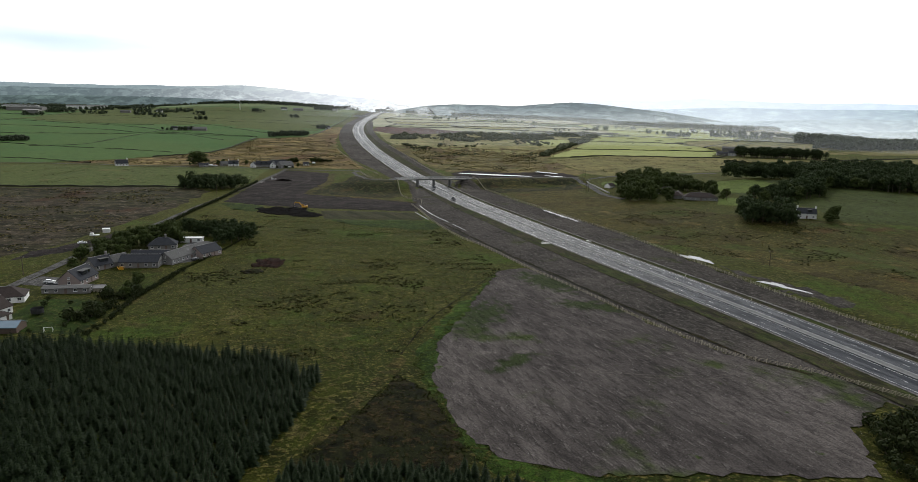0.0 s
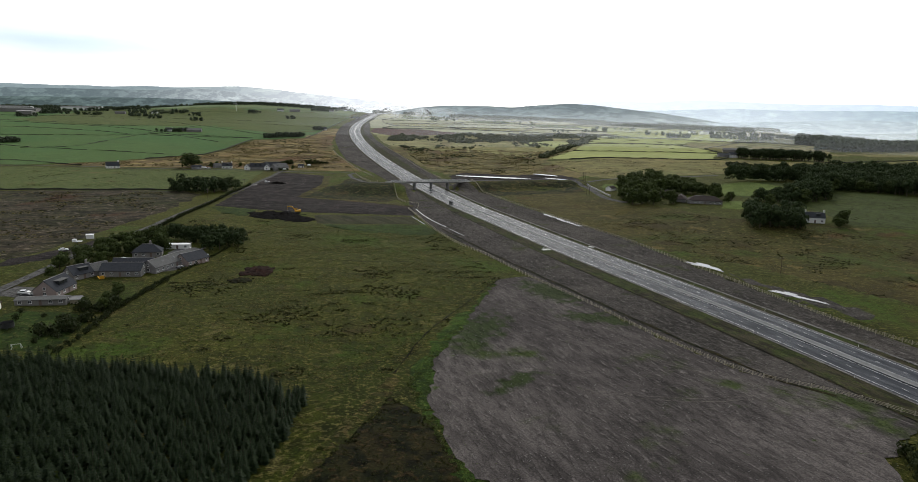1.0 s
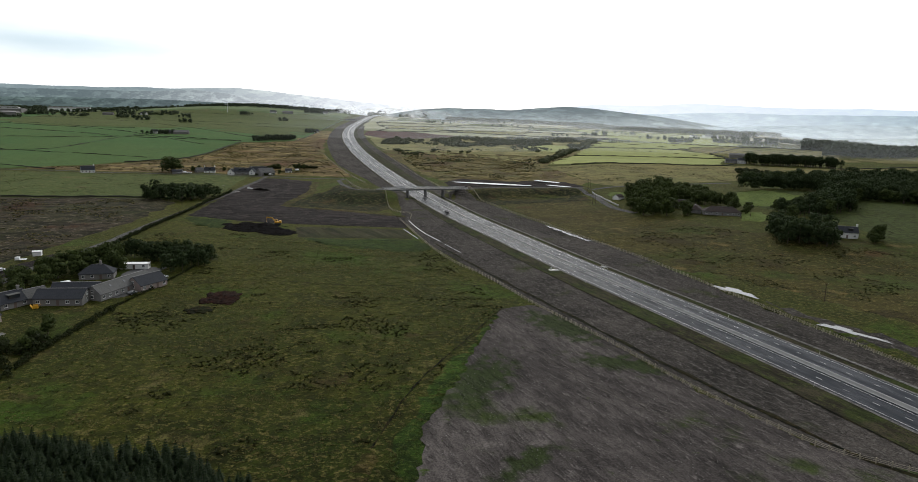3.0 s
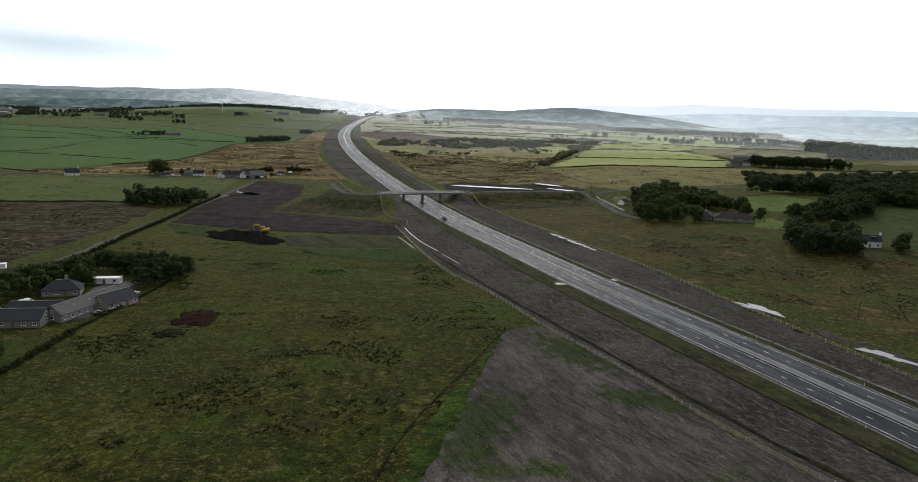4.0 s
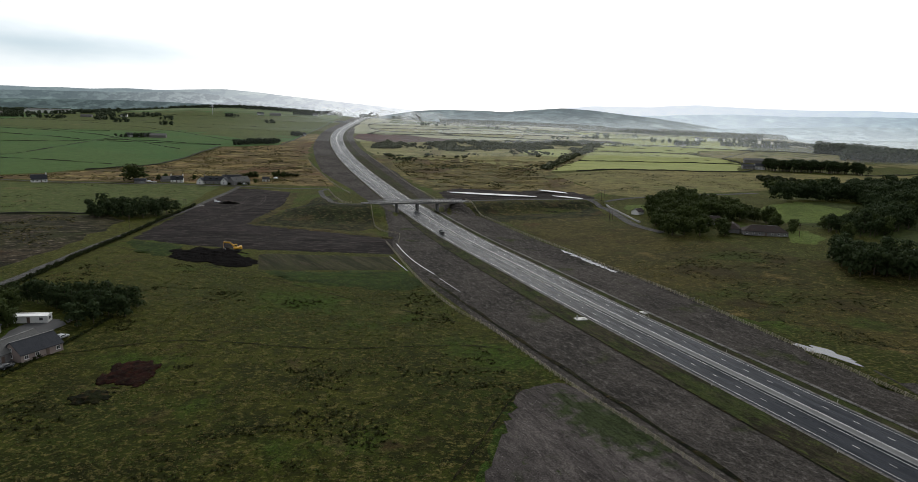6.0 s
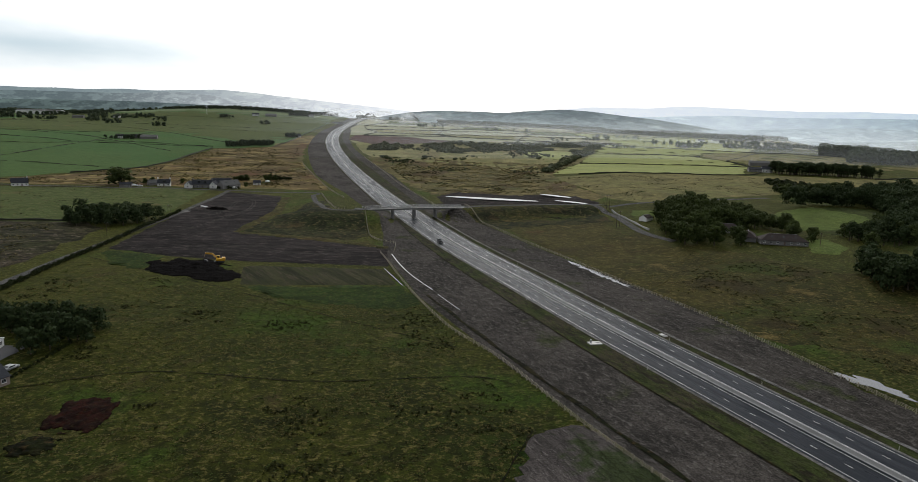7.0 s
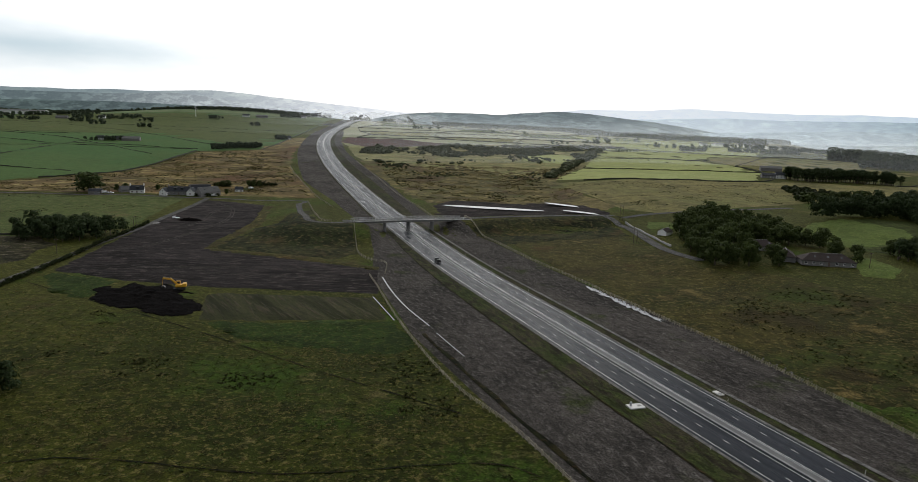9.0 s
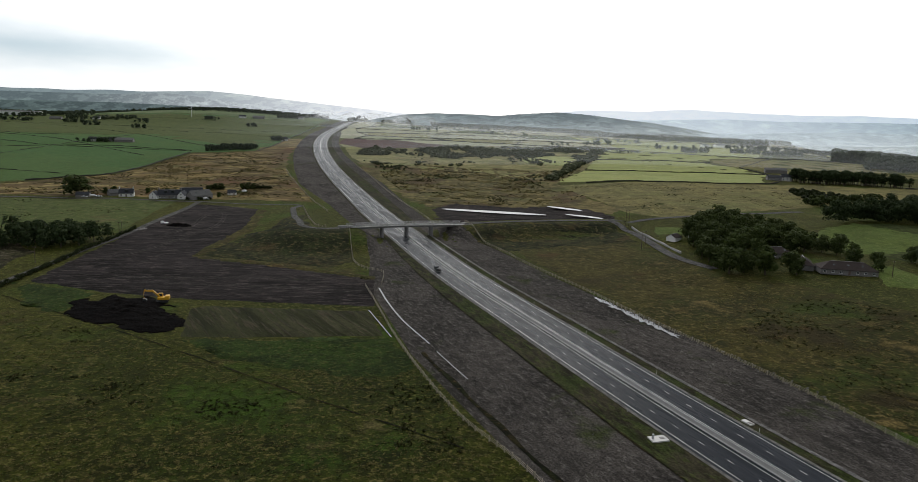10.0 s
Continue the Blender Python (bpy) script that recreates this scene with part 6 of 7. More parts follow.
fence([(-30, 610), (-38, 622), (-43, 645), (-50, 680), (-58, 722), (-62, 744)], "timber fence behind the bridge approach", 4.0, 3)
fence([(-118, 1010), (-103, 945), (-62, 790), (-40, 720)], "timber fence along the soil strip", 5.0, 3)
fence([(44, 640), (30, 720), (12, 800), (-18, 960), (-45, 1090)], "timber fence along the road soil", 5.0, 3)


# ---- water ----
def water_mat():
    m, nt, b = material("still water", 0.03, spec=0.6)
    b.inputs["Base Color"].default_value = (0.02, 0.022, 0.022, 1)
    f = noise_fac(nt, position(nt), 1.5, 3, 0.3, 0.7)
    bumped(nt, b, f, 0.03, 0.02)
    return m


M_WATER = water_mat()


def puddle(cx, cy, lx, ly, rz, label, lift=0.30, seed=0, name="puddle", edge=0.25):
    r = np.random.RandomState(seed)
    n = 40
    c, s = math.cos(radians(rz)), math.sin(radians(rz))
    ph = r.uniform(0, 6.28, 3)
    pts = []
    for k in range(n):
        a = 6.2832 * k / n
        q = 1 + edge * math.sin(3 * a + ph[0]) * 0.5 + edge * math.sin(5 * a + ph[1]) * 0.4 + edge * 0.3 * math.sin(9 * a + ph[2])
        u, v = lx / 2 * q * math.cos(a), ly / 2 * q * math.sin(a)
        pts.append((cx + u * c - v * s, cy + u * s + v * c))
    z = gz(cx, cy) + lift
    verts = [(x, y, z) for x, y in pts] + [(cx, cy, z)]
    faces = [(k, (k + 1) % n, n) for k in range(n)]
    return tagged(mesh_object(name, verts, faces, M_WATER), label, "water", kind="structure")


puddle(146, 316, 20, 6, -62, "bright puddle lying beside the fence", edge=0.45, seed=1)
drape("wet_soil", [(147, 300), (152, 270), (158, 248), (166, 232), (176, 226), (180, 240), (172, 262), (160, 285), (153, 302)], M_SOIL, "trampled wet soil round the puddles", 0.24, 4, 2.0, "soil")
puddle(160, 265, 15, 4.6, -60, "long bright puddle lying on wet soil", edge=0.45, seed=2)
puddle(165, 256, 12, 2.5, -55, "thin bright puddle on wet soil", edge=0.45, seed=3)
for k in range(9):
    puddle(98 + 1.55 * k + rng.uniform(-0.6, 0.6), 474 - 5.6 * k, 7.4, 2.4 + rng.uniform(0, 1.4), -75, "thin strip of standing water along the fence", 0.46, seed=10 + k, edge=0.6)


def channel(pts, w, label, lift=0.32):
    line = smooth_line(pts, 3.0)
    ob = ribbon("channel", line, np.zeros(len(line)), normals_of(line), -w / 2, w / 2, M_WATER, label, lift, 1, "water", True)
    return ob


channel([(5, 492), (9, 470), (15, 445), (24, 418)], 0.7, "straight water-filled drainage channel beside the fence")
channel([(25.5, 412), (29, 401), (33, 389)], 0.45, "short water-filled drainage channel")
channel([(2, 458), (6, 444), (11, 426)], 0.5, "water-filled field ditch")
drape("pond_bank", [(40, 742), (46, 668), (100, 662), (165, 664), (176, 690), (166, 735), (140, 762), (60, 775)], M_DARKSOIL, "dark bare soil round the new ponds", 0.2, 6, 1.5)
puddle(88, 728, 84, 12, -17, "long bright drainage pond behind the bridge embankment", 0.9, 21, "pond", 0.06)
puddle(151, 737, 40, 8, -45, "narrow bright drainage pond", 1.0, 22, "pond", 0.06)
puddle(156, 696, 38, 7, -40, "narrow bright drainage pond", 1.0, 23, "pond", 0.06)


# ---- mounds ----
def mound(name, cx, cy, lx, ly, rz, h, mat, label, seed=0, n=28, lift=0.1, rag=0.22):
    c, s = math.cos(radians(rz)), math.sin(radians(rz))
    verts, faces = [], []
    for j in range(n + 1):
        for i in range(n + 1):
            u, v = (i / n * 2 - 1), (j / n * 2 - 1)
            r = math.hypot(u, v) + rag * noise.noise((u * 2.1, v * 2.1, seed)) + rag * 0.5 * noise.noise((u * 5.3, v * 5.3, seed + 1))
            k = max(0.0, 1 - r) ** 0.7
            x, y = cx + u * lx / 2 * c - v * ly / 2 * s, cy + u * lx / 2 * s + v * ly / 2 * c
            bump = 0.45 * noise.noise((u * 5, v * 5, seed + 3)) + 0.25 * noise.noise((u * 11, v * 11, seed + 5))
            z = gz(x, y) + (h * k * (0.75 + bump) + lift if k > 0 else -0.4)
            verts.append((x, y, z))
    w = n + 1
    faces = [(j * w + i, j * w + i + 1, (j + 1) * w + i + 1, (j + 1) * w + i) for j in range(n) for i in range(n)]
    ob = mesh_object(name, verts, faces, mat)
    return tagged(ob, label, "mound", kind="structure")


mound("peat_heap", -89, 458, 48, 32, -38, 1.6, M_PEAT, "low heap of black peat dug from the field", 1.0, 56, rag=0.5)
mound("peat_heap", -72, 441, 26, 20, -40, 1.0, M_PEAT, "low spread of black peat", 2.0)
mound("soil_heap", -126, 644, 17, 9, -10, 2.2, M_PEAT, "dark heap of soil on the ploughed plot", 3.0)
mound("rubble_heap", -145, 633, 9, 5, 60, 0.9, M_GRAVEL, "pale rubble beside the lane", 4.0)
mound("soil_bank", 104, 690, 130, 16, -4, 1.6, M_DARKSOIL, "long dark soil bank in front of the ponds", 5.0, 36)
mound("dock_patch", -67, 304, 15, 19, 0, 0.8, M_DOCKEN, "patch of red-brown docks in the meadow", 6.0, 44, rag=0.5)
mound("dock_patch", -71, 289, 11, 9, 0, 0.8, M_BRACKEN, "dark patch of rushes in the meadow", 7.0, 36, rag=0.5)
mound("soil_heap", -168, 1990, 40, 26, 0, 5, M_PEAT, "dark earth mounds beside the far bend", 8.0)


def stones(name, spots, mat, label, lo, hi, seed):
    r = np.random.RandomState(seed)
    base = np.array([(1, 0, 0), (-1, 0, 0), (0, 1, 0), (0, -1, 0), (0, 0, 1), (0, 0, -1)], float)
    tri = np.array([(0, 2, 4), (2, 1, 4), (1, 3, 4), (3, 0, 4), (2, 0, 5), (1, 2, 5), (3, 1, 5), (0, 3, 5)])
    vs, fs = [], []
    for i, (x, y) in enumerate(spots):
        s = r.uniform(lo, hi)
        v = base * (s * r.uniform(0.6, 1.2, (6, 1))) * (1, 1, 0.7)
        a = r.uniform(0, 6.28)
        v = np.column_stack([v[:, 0] * math.cos(a) - v[:, 1] * math.sin(a) + x, v[:, 0] * math.sin(a) + v[:, 1] * math.cos(a) + y, v[:, 2] + gz(x, y) + 0.2 + s * 0.3])
        fs.append(tri + 6 * i)
        vs.append(v)
    ob = new(name, fast_mesh(name, np.vstack(vs), np.vstack(fs), mat))
    return tagged(ob, label, "stones", kind="stuff")


r2 = np.random.RandomState(5)
stones("rubble", [(112 + k * 0.16 + r2.uniform(-2, 2), 432 - 0.5 * k + r2.uniform(-2, 2)) for k in range(130)], M_GRAVEL, "pale stones dumped along the wet fence line", 0.15, 0.5, 3)
soil_spots = []
for k in range(6500):
    yk = r2.uniform(150, 560)
    lat = r2.uniform(-46, -23) if k % 2 else r2.uniform(17, 42)
    if yk < 230 and lat < -30:
        continue
    px, py, _, _ = road_at(yk, lat)
    soil_spots.append((px, py))
stones("soil_clods", soil_spots, M_TOPSOIL, "clods and stones scattered on bare soil", 0.07, 0.24, 4)
stones("soil_clods", scatter(r2, [(42, 286), (12, 195), (12, 160), (25, 124), (97, 113), (118, 145), (84, 212), (60, 262)], 2600), M_GRAVEL, "pale stones scattered on the topsoil", 0.06, 0.22, 6)
drain_spots = [road_at(yk, 15.65 + r2.uniform(-0.6, 0.6))[:2] for yk in np.arange(140, 620, 0.28)]
stones("drain_stones", drain_spots, M_GRAVEL, "loose pale stones filling the drain", 0.12, 0.26, 7)


# ---- roadside furniture ----
def slab(x, y, rz, lx, ly, label, post=False):
    t = thing("manhole_slab", label, "concrete slab", (x, y, gz(x, y) + 0.2), rz)
    bm = bm_new()
    box(bm, lx, ly, 0.35, (0, 0, 0.18), bevel=0.04)
    part("slab", bm, M_PALECONC, t)
    bm = bm_new()
    box(bm, 1.1, 0.9, 0.10, (lx * 0.22, 0, 0.39), bevel=0.02)
    part("cover", bm, M_STONE, t, "dark metal access cover")
    if post:
        bm = bm_new()
        box(bm, 0.5, 0.35, 1.1, (-lx * 0.3, 0.3, 0.88), bevel=0.03)
        part("cabinet", bm, M_STEEL, t, "small grey steel cabinet")


M_PALECONC = plain("fresh pale concrete", (0.50, 0.49, 0.47), 0.7, vary=0.12)
slab(74.5, 351.5, 10, 4.4, 2.8, "pale concrete chamber slab with a grey cabinet on the verge", True)
slab(101, 359.5, -70, 3.0, 1.6, "pale concrete chamber slab on the verge")


def pole(x, y, h, label, arms=True):
    t = thing("utility_pole", label, "utility pole", (x, y, gz(x, y)), rng.uniform(-20, 20), "utility poles")
    bm = bm_new()
    cyl(bm, 0.17, 0.11, h, seg=8)
    part("pole", bm, M_POLE, t)
    if arms:
        bm = bm_new()
        box(bm, 1.8, 0.12, 0.14, (0, 0, h - 0.4))
        part("crossarm", bm, M_POLE, t)
        for k in (-0.75, 0, 0.75):
            bm = bm_new()
            cyl(bm, 0.06, 0.04, 0.25, (k, 0, h - 0.33), 6)
            part("insulator", bm, M_STEEL, t)


for p in ((167, 643), (169.5, 644), (154.5, 579), (157, 580)):
    pole(*p, 11, "tall dark wooden twin pole beside the side road")
for p in ((-158, 535), (-150, 612), (-149.2, 614), (-163, 276), (176, 300), (244, 494)):
    pole(*p, 8, "dark wooden utility pole")
for k in range(24):
    px, py, pz, pr = road_at(180 + k * 19, 12.2 if k % 2 else -12.2)
    t = thing("marker_post", "short white marker post on the verge", "marker post", (px, py, gz(px, py) + 0.2), pr, "verge marker posts")
    bm = bm_new()
    box(bm, 0.12, 0.08, 1.0, (0, 0, 0.5), bevel=0.01)
    part("post", bm, M_LINE, t)
    bm = bm_new()
    box(bm, 0.124, 0.084, 0.16, (0, 0, 0.86))
    part("band", bm, M_WOODDOOR, t, "dark reflector band")


# ---- buildings ----
def window(parent, at, rz, w, h):
    bm = bm_new()
    for sx in (-1, 1):
        box(bm, 0.09, 0.10, h, (sx * (w / 2 - 0.045), 0, 0))
    for sz in (-1, 1):
        box(bm, w - 0.18, 0.10, 0.09, (0, 0, sz * (h / 2 - 0.045)))
    box(bm, 0.06, 0.08, h - 0.18, (0, 0, 0))
    f = part("window", bm, M_FRAME, parent)
    f.matrix_basis = pose(*at, 0, 0, rz)
    bm = bm_new()
    box(bm, w - 0.16, 0.04, h - 0.16)
    part("pane", bm, M_DARKGLASS, f)
    bm = bm_new()
    box(bm, w + 0.2, 0.2, 0.08, (0, -0.05, -h / 2 - 0.04))
    part("sill", bm, M_FRAME, f)


def house(label, at, rz, L, W, h, rise, wall=None, roof=None, hip=False, chimneys=(), dormers=(), wins=True, skylights=0, name="house", over=0.35, door=True, category="house", group="village houses"):
    """A pitched building: long side along its x, front to -y."""
    wall, roof = wall or M_GABLE, roof or M_SLATE
    x, y = at
    t = thing(name, label, category, (x, y, gz(x, y) - 0.15), rz, group)
    a, b = L / 2, W / 2
    bm = bm_new()
    if hip:
        box(bm, L, W, h, (0, 0, h / 2))
    else:
        sec = [(-b, 0), (b, 0), (b, h), (0, h + rise * 0.985), (-b, h)]
        r0 = [bm.verts.new((-a, v, z)) for v, z in sec]
        r1 = [bm.verts.new((a, v, z)) for v, z in sec]
        bm.faces.new(r0)
        bm.faces.new(r1)
        for k in range(5):
            bm.faces.new((r0[k], r0[(k + 1) % 5], r1[(k + 1) % 5], r1[k]))
    part("wall", bm, wall, t)
    # roof as a closed shell with eaves
    ins = b if hip else -over * 0.6
    sl = rise / b
    ez = h - over * sl
    bm = bm_new()
    th = 0.16
    A, B = a + (over if hip else over * 0.6), b + over
    low = [bm.verts.new(v) for v in ((-A, -B, ez), (A, -B, ez), (A, B, ez), (-A, B, ez))]
    up = [bm.verts.new(v) for v in ((-A, -B, ez + th), (A, -B, ez + th), (A, B, ez + th), (-A, B, ez + th))]
    rg = [bm.verts.new((-(a - ins), 0, h + rise + th)), bm.verts.new((a - ins, 0, h + rise + th))]
    rl = [bm.verts.new((-(a - ins), 0, h + rise)), bm.verts.new((a - ins, 0, h + rise))]
    bm.faces.new((up[0], up[1], rg[1], rg[0]))
    bm.faces.new((up[2], up[3], rg[0], rg[1]))
    bm.faces.new((low[1], low[0], rl[0], rl[1]))
    bm.faces.new((low[3], low[2], rl[1], rl[0]))
    bm.faces.new((low[0], low[1], up[1], up[0]))
    bm.faces.new((low[2], low[3], up[3], up[2]))
    if hip:
        bm.faces.new((up[1], up[2], rg[1]))
        bm.faces.new((up[3], up[0], rg[0]))
        bm.faces.new((low[1], rl[1], low[2]))
        bm.faces.new((low[3], rl[0], low[0]))
        bm.faces.new((low[1], low[2], up[2], up[1]))
        bm.faces.new((low[3], low[0], up[0], up[3]))
    else:
        bm.faces.new((low[1], rl[1], rg[1], up[1]))
        bm.faces.new((rl[1], low[2], up[2], rg[1]))
        bm.faces.new((low[3], rl[0], rg[0], up[3]))
        bm.faces.new((rl[0], low[0], up[0], rg[0]))
    rf = part("roof", bm, roof, t)
    bm = bm_new()
    box(bm, 2 * (a - ins), 0.28, 0.14, (0, 0, h + rise + th))
    part("ridge", bm, M_STONE, t)
    for cx in chimneys:
        bm = bm_new()
        box(bm, 0.9, 0.65, 1.7, (cx * a, 0, h + rise + 0.55), bevel=0.03)
        box(bm, 1.05, 0.8, 0.14, (cx * a, 0, h + rise + 1.42))
        ch = part("chimney", bm, wall, t)
        for k in (-0.2, 0.2):
            bm = bm_new()
            cyl(bm, 0.12, 0.10, 0.4, (cx * a + k, 0, h + rise + 1.48), 8)
            part("chimney_pot", bm, M_PINK, ch)
    for cx, side, dw in dormers:
        bm = bm_new()
        dz = h + rise * 0.28
        box(bm, dw, b * 0.72, rise * 0.48, (cx * a, side * b * 0.40, dz + rise * 0.22))
        d = part("dormer", bm, M_SLATE, t)
        bm = bm_new()
        box(bm, dw + 0.4, b * 0.85, 0.14, (cx * a, side * b * 0.44, dz + rise * 0.48))
        part("dormer_roof", bm, M_PALEROOF, d, "flat pale dormer roof")
        for k in range(max(1, int(dw / 1.6))):
            n = max(1, int(dw / 1.6))
            bm = bm_new()
            box(bm, dw / n - 0.3, 0.06, rise * 0.3, (cx * a + (k - (n - 1) / 2) * dw / n, side * (b * 0.765), dz + rise * 0.24))
            part("dormer_window", bm, M_DARKGLASS, d)
    for k in range(skylights):
        bm = bm_new()
        ang = math.degrees(math.atan2(rise, b))
        box(bm, 0.8, 1.1, 0.08, (-a * 0.5 + k * a / max(1, skylights - 1 or 1), -b * 0.5, h + rise * 0.5 + th + 0.03), rx=ang)
        part("skylight", bm, M_DARKGLASS, t)
    if wins:
        n = max(2, int(L / 3.2))
        for k in range(n):
            wx = -a + (k + 0.5) * L / n
            for side, rr in ((-1, 0), (1, 180)):
                if door and side < 0 and k == n // 2:
                    bm = bm_new()
                    box(bm, 0.95, 0.09, 2.05, (wx, -b - 0.03, 1.15))
                    part("door", bm, M_WOODDOOR, t)
                    continue
                for lev in ([1.55] if h < 4.2 else [1.55, h - 1.1]):
                    window(t, (wx, side * (b + 0.03), lev), rr, 1.25, 1.15)
        if not hip:
            for side, rr in ((-1, -90), (1, 90)):
                window(t, (side * (a + 0.03), 0, 1.55), rr, 1.2, 1.15)
                if rise > 2.4:
                    window(t, (side * (a + 0.03), 0, h + 0.9), rr, 1.0, 1.0)
    return t


# village beside the meadow
house("grey dormer bungalow with a pinkish gable and slate roof", (-136.5, 268), 86, 13.5, 9, 2.6, 3.9, M_PINK, M_SLATE, chimneys=(), dormers=((0.0, -1, 5.5),))
house("hipped bungalow with a dark brown tiled roof", (-150, 239), 20, 16, 9.5, 2.6, 2.8, M_WHITE, M_TILE, hip=True, chimneys=(-0.3,))
house("white harled house with a dark tiled roof", (-144, 220), 75, 13, 9, 2.9, 3.2, M_WHITE, M_TILE, chimneys=(0.6,))
house("white sun-room extension with many windows", (-137, 214.5), 75, 7, 5, 2.4, 1.3, M_WHITE, M_TILE, hip=True)
house("dark garden workshop with a pale blue-grey sheet roof", (-131, 205), 4, 14, 6.5, 2.2, 1.3, M_WOODDOOR, M_BLUEROOF, wins=False, name="shed", category="shed")
house("low concrete garage row with a flat grey roof", (-133, 252.5), 8, 17, 5, 2.3, 0.5, M_GABLE, M_PALEROOF, name="garage", category="garage")
house("wooden garden shed with a felt roof", (-122, 255), 10, 4, 3.2, 1.9, 0.7, M_TIMBER, M_STONE, wins=False, name="shed", category="shed")
house("small dormer cottage with a grey slate roof", (-139, 292), 60, 10, 7.5, 2.5, 3.2, M_GABLE, M_SLATE, dormers=((0.1, -1, 4.0),), chimneys=(0.7,))
house("cottage wing with a weathered slate roof", (-134, 299), 60, 8, 6, 2.4, 2.6, M_GABLE, M_PALEROOF, wins=False)
house("long low steading with a dark slate roof", (-122.5, 297), 3, 17, 9, 2.8, 2.6, M_GABLE, M_SLATE, group="steading ranges", category="barn", name="barn")
house("rear steading range with a dark slate roof", (-122, 307), 5, 17, 7, 2.8, 2.2, M_GABLE, M_SLATE, wins=False, group="steading ranges", category="barn", name="barn")
house("long steading range with a pale lichened slate roof", (-108.5, 313), 72, 29, 7.5, 2.8, 2.8, M_STONE, M_PALEROOF, skylights=3, group="steading ranges", category="barn", name="barn")
house("large hipped farmhouse with a grey slate roof", (-126, 333), 15, 13, 8.5, 2.7, 3.0, M_GABLE, M_SLATE, hip=True, chimneys=(0.2,))
house("pinkish harled cottage with a grey slate roof", (-101, 320), 62, 13, 8.5, 2.6, 3.0, M_PINK, M_SLATE)
house("white static caravan with a flat pale roof", (-117.5, 350), 5, 12, 3.6, 2.6, 0.35, M_WHITE, M_WHITE, name="static_caravan", category="caravan", group="", door=True)
house("small white field shed with a dark doorway", (-172, 373), 20, 3.6, 3, 2.3, 0.3, M_WHITE, M_WHITE, wins=False, name="field_shed", category="shed", group="")
# hamlet on the cross lane
house("white cottage with a dark slate roof", (-210, 780), 12, 11, 6.5, 3.0, 3.4, M_WHITE, M_SLATE, dormers=((0.1, -1, 2.4),), chimneys=(-0.95, 0.95), group="farm cottages")
house("weathered stone outbuilding with a slate roof", (-222, 784), 40, 8, 6, 2.4, 2.6, M_STONE, M_PALEROOF, wins=False, name="barn", category="barn", group="farm buildings")
house("low grey garage beside the big tree", (-242, 775), 5, 10, 6, 2.4, 1.6, M_GABLE, M_SLATE, wins=False, name="garage", category="garage", group="farm buildings")
house("granite farmhouse with a dark slate roof and skylights", (-174, 776), 4, 18, 7.5, 3.6, 3.4, M_STONE, M_SLATE, dormers=((-0.3, -1, 2.2), (0.3, -1, 2.2)), chimneys=(-0.95, 0.95), group="farm cottages")
house("white gabled wing of the farmhouse", (-185, 772), 86, 8, 6, 3.2, 3.0, M_WHITE, M_SLATE, group="farm cottages")
house("white gabled wing of the farmhouse", (-163, 773), 86, 8, 6, 3.2, 3.0, M_WHITE, M_SLATE, group="farm cottages")
house("stone barn with a weathered slate roof", (-150, 774), 55, 20, 8, 3.4, 3.8, M_STONE, M_PALEROOF, skylights=2, wins=False, name="barn", category="barn", group="farm buildings")
house("rear stone barn with slate roof", (-161, 790), 15, 18, 8, 3.4, 3.6, M_STONE, M_SLATE, wins=False, name="barn", category="barn", group="farm buildings")
house("white garage with a grey roof", (-131, 804), 10, 7, 6, 2.6, 2.0, M_WHITE, M_SLATE, name="garage", category="garage", group="farm buildings")
house("white gabled house beside the lane", (-332, 770), 30, 13, 8, 3.0, 4.0, M_WHITE, M_SLATE, chimneys=(0.9,), group="farm cottages")
# bungalows among the trees
house("long hipped bungalow with a dark brown tiled roof", (227, 503), -16, 25, 10, 2.7, 3.0, M_STONE, M_TILE, hip=True, skylights=3, group="bungalows")
house("brown tiled bungalow wing", (214, 517), 65, 16, 8, 2.7, 2.6, M_STONE, M_TILE, hip=True, group="bungalows")
house("bungalow with a brown hipped roof among trees", (213, 540), -10, 15, 9, 2.7, 2.8, M_STONE, M_TILE, hip=True, skylights=2, group="bungalows")
house("white gabled house behind trees", (200, 603), 40, 12, 8, 2.9, 3.2, M_WHITE, M_TILE, group="bungalows")
house("white garage beside the side road", (181, 596), 40, 8, 6, 2.5, 1.8, M_WHITE, M_TILE, wins=False, name="garage", category="garage", group="bungalows")
house("white cottage with a slate roof beside dark conifers", (267, 424), -18, 12, 7, 3.8, 3.0, M_WHITE, M_SLATE, dormers=((0.3, -1, 2.5),), chimneys=(-0.95, 0.95), group="farm cottages")
house("low grey outhouse beside the cottage", (257, 427), -18, 8, 6, 2.4, 1.6, M_GABLE, M_SLATE, wins=False, name="shed", category="shed", group="farm buildings")
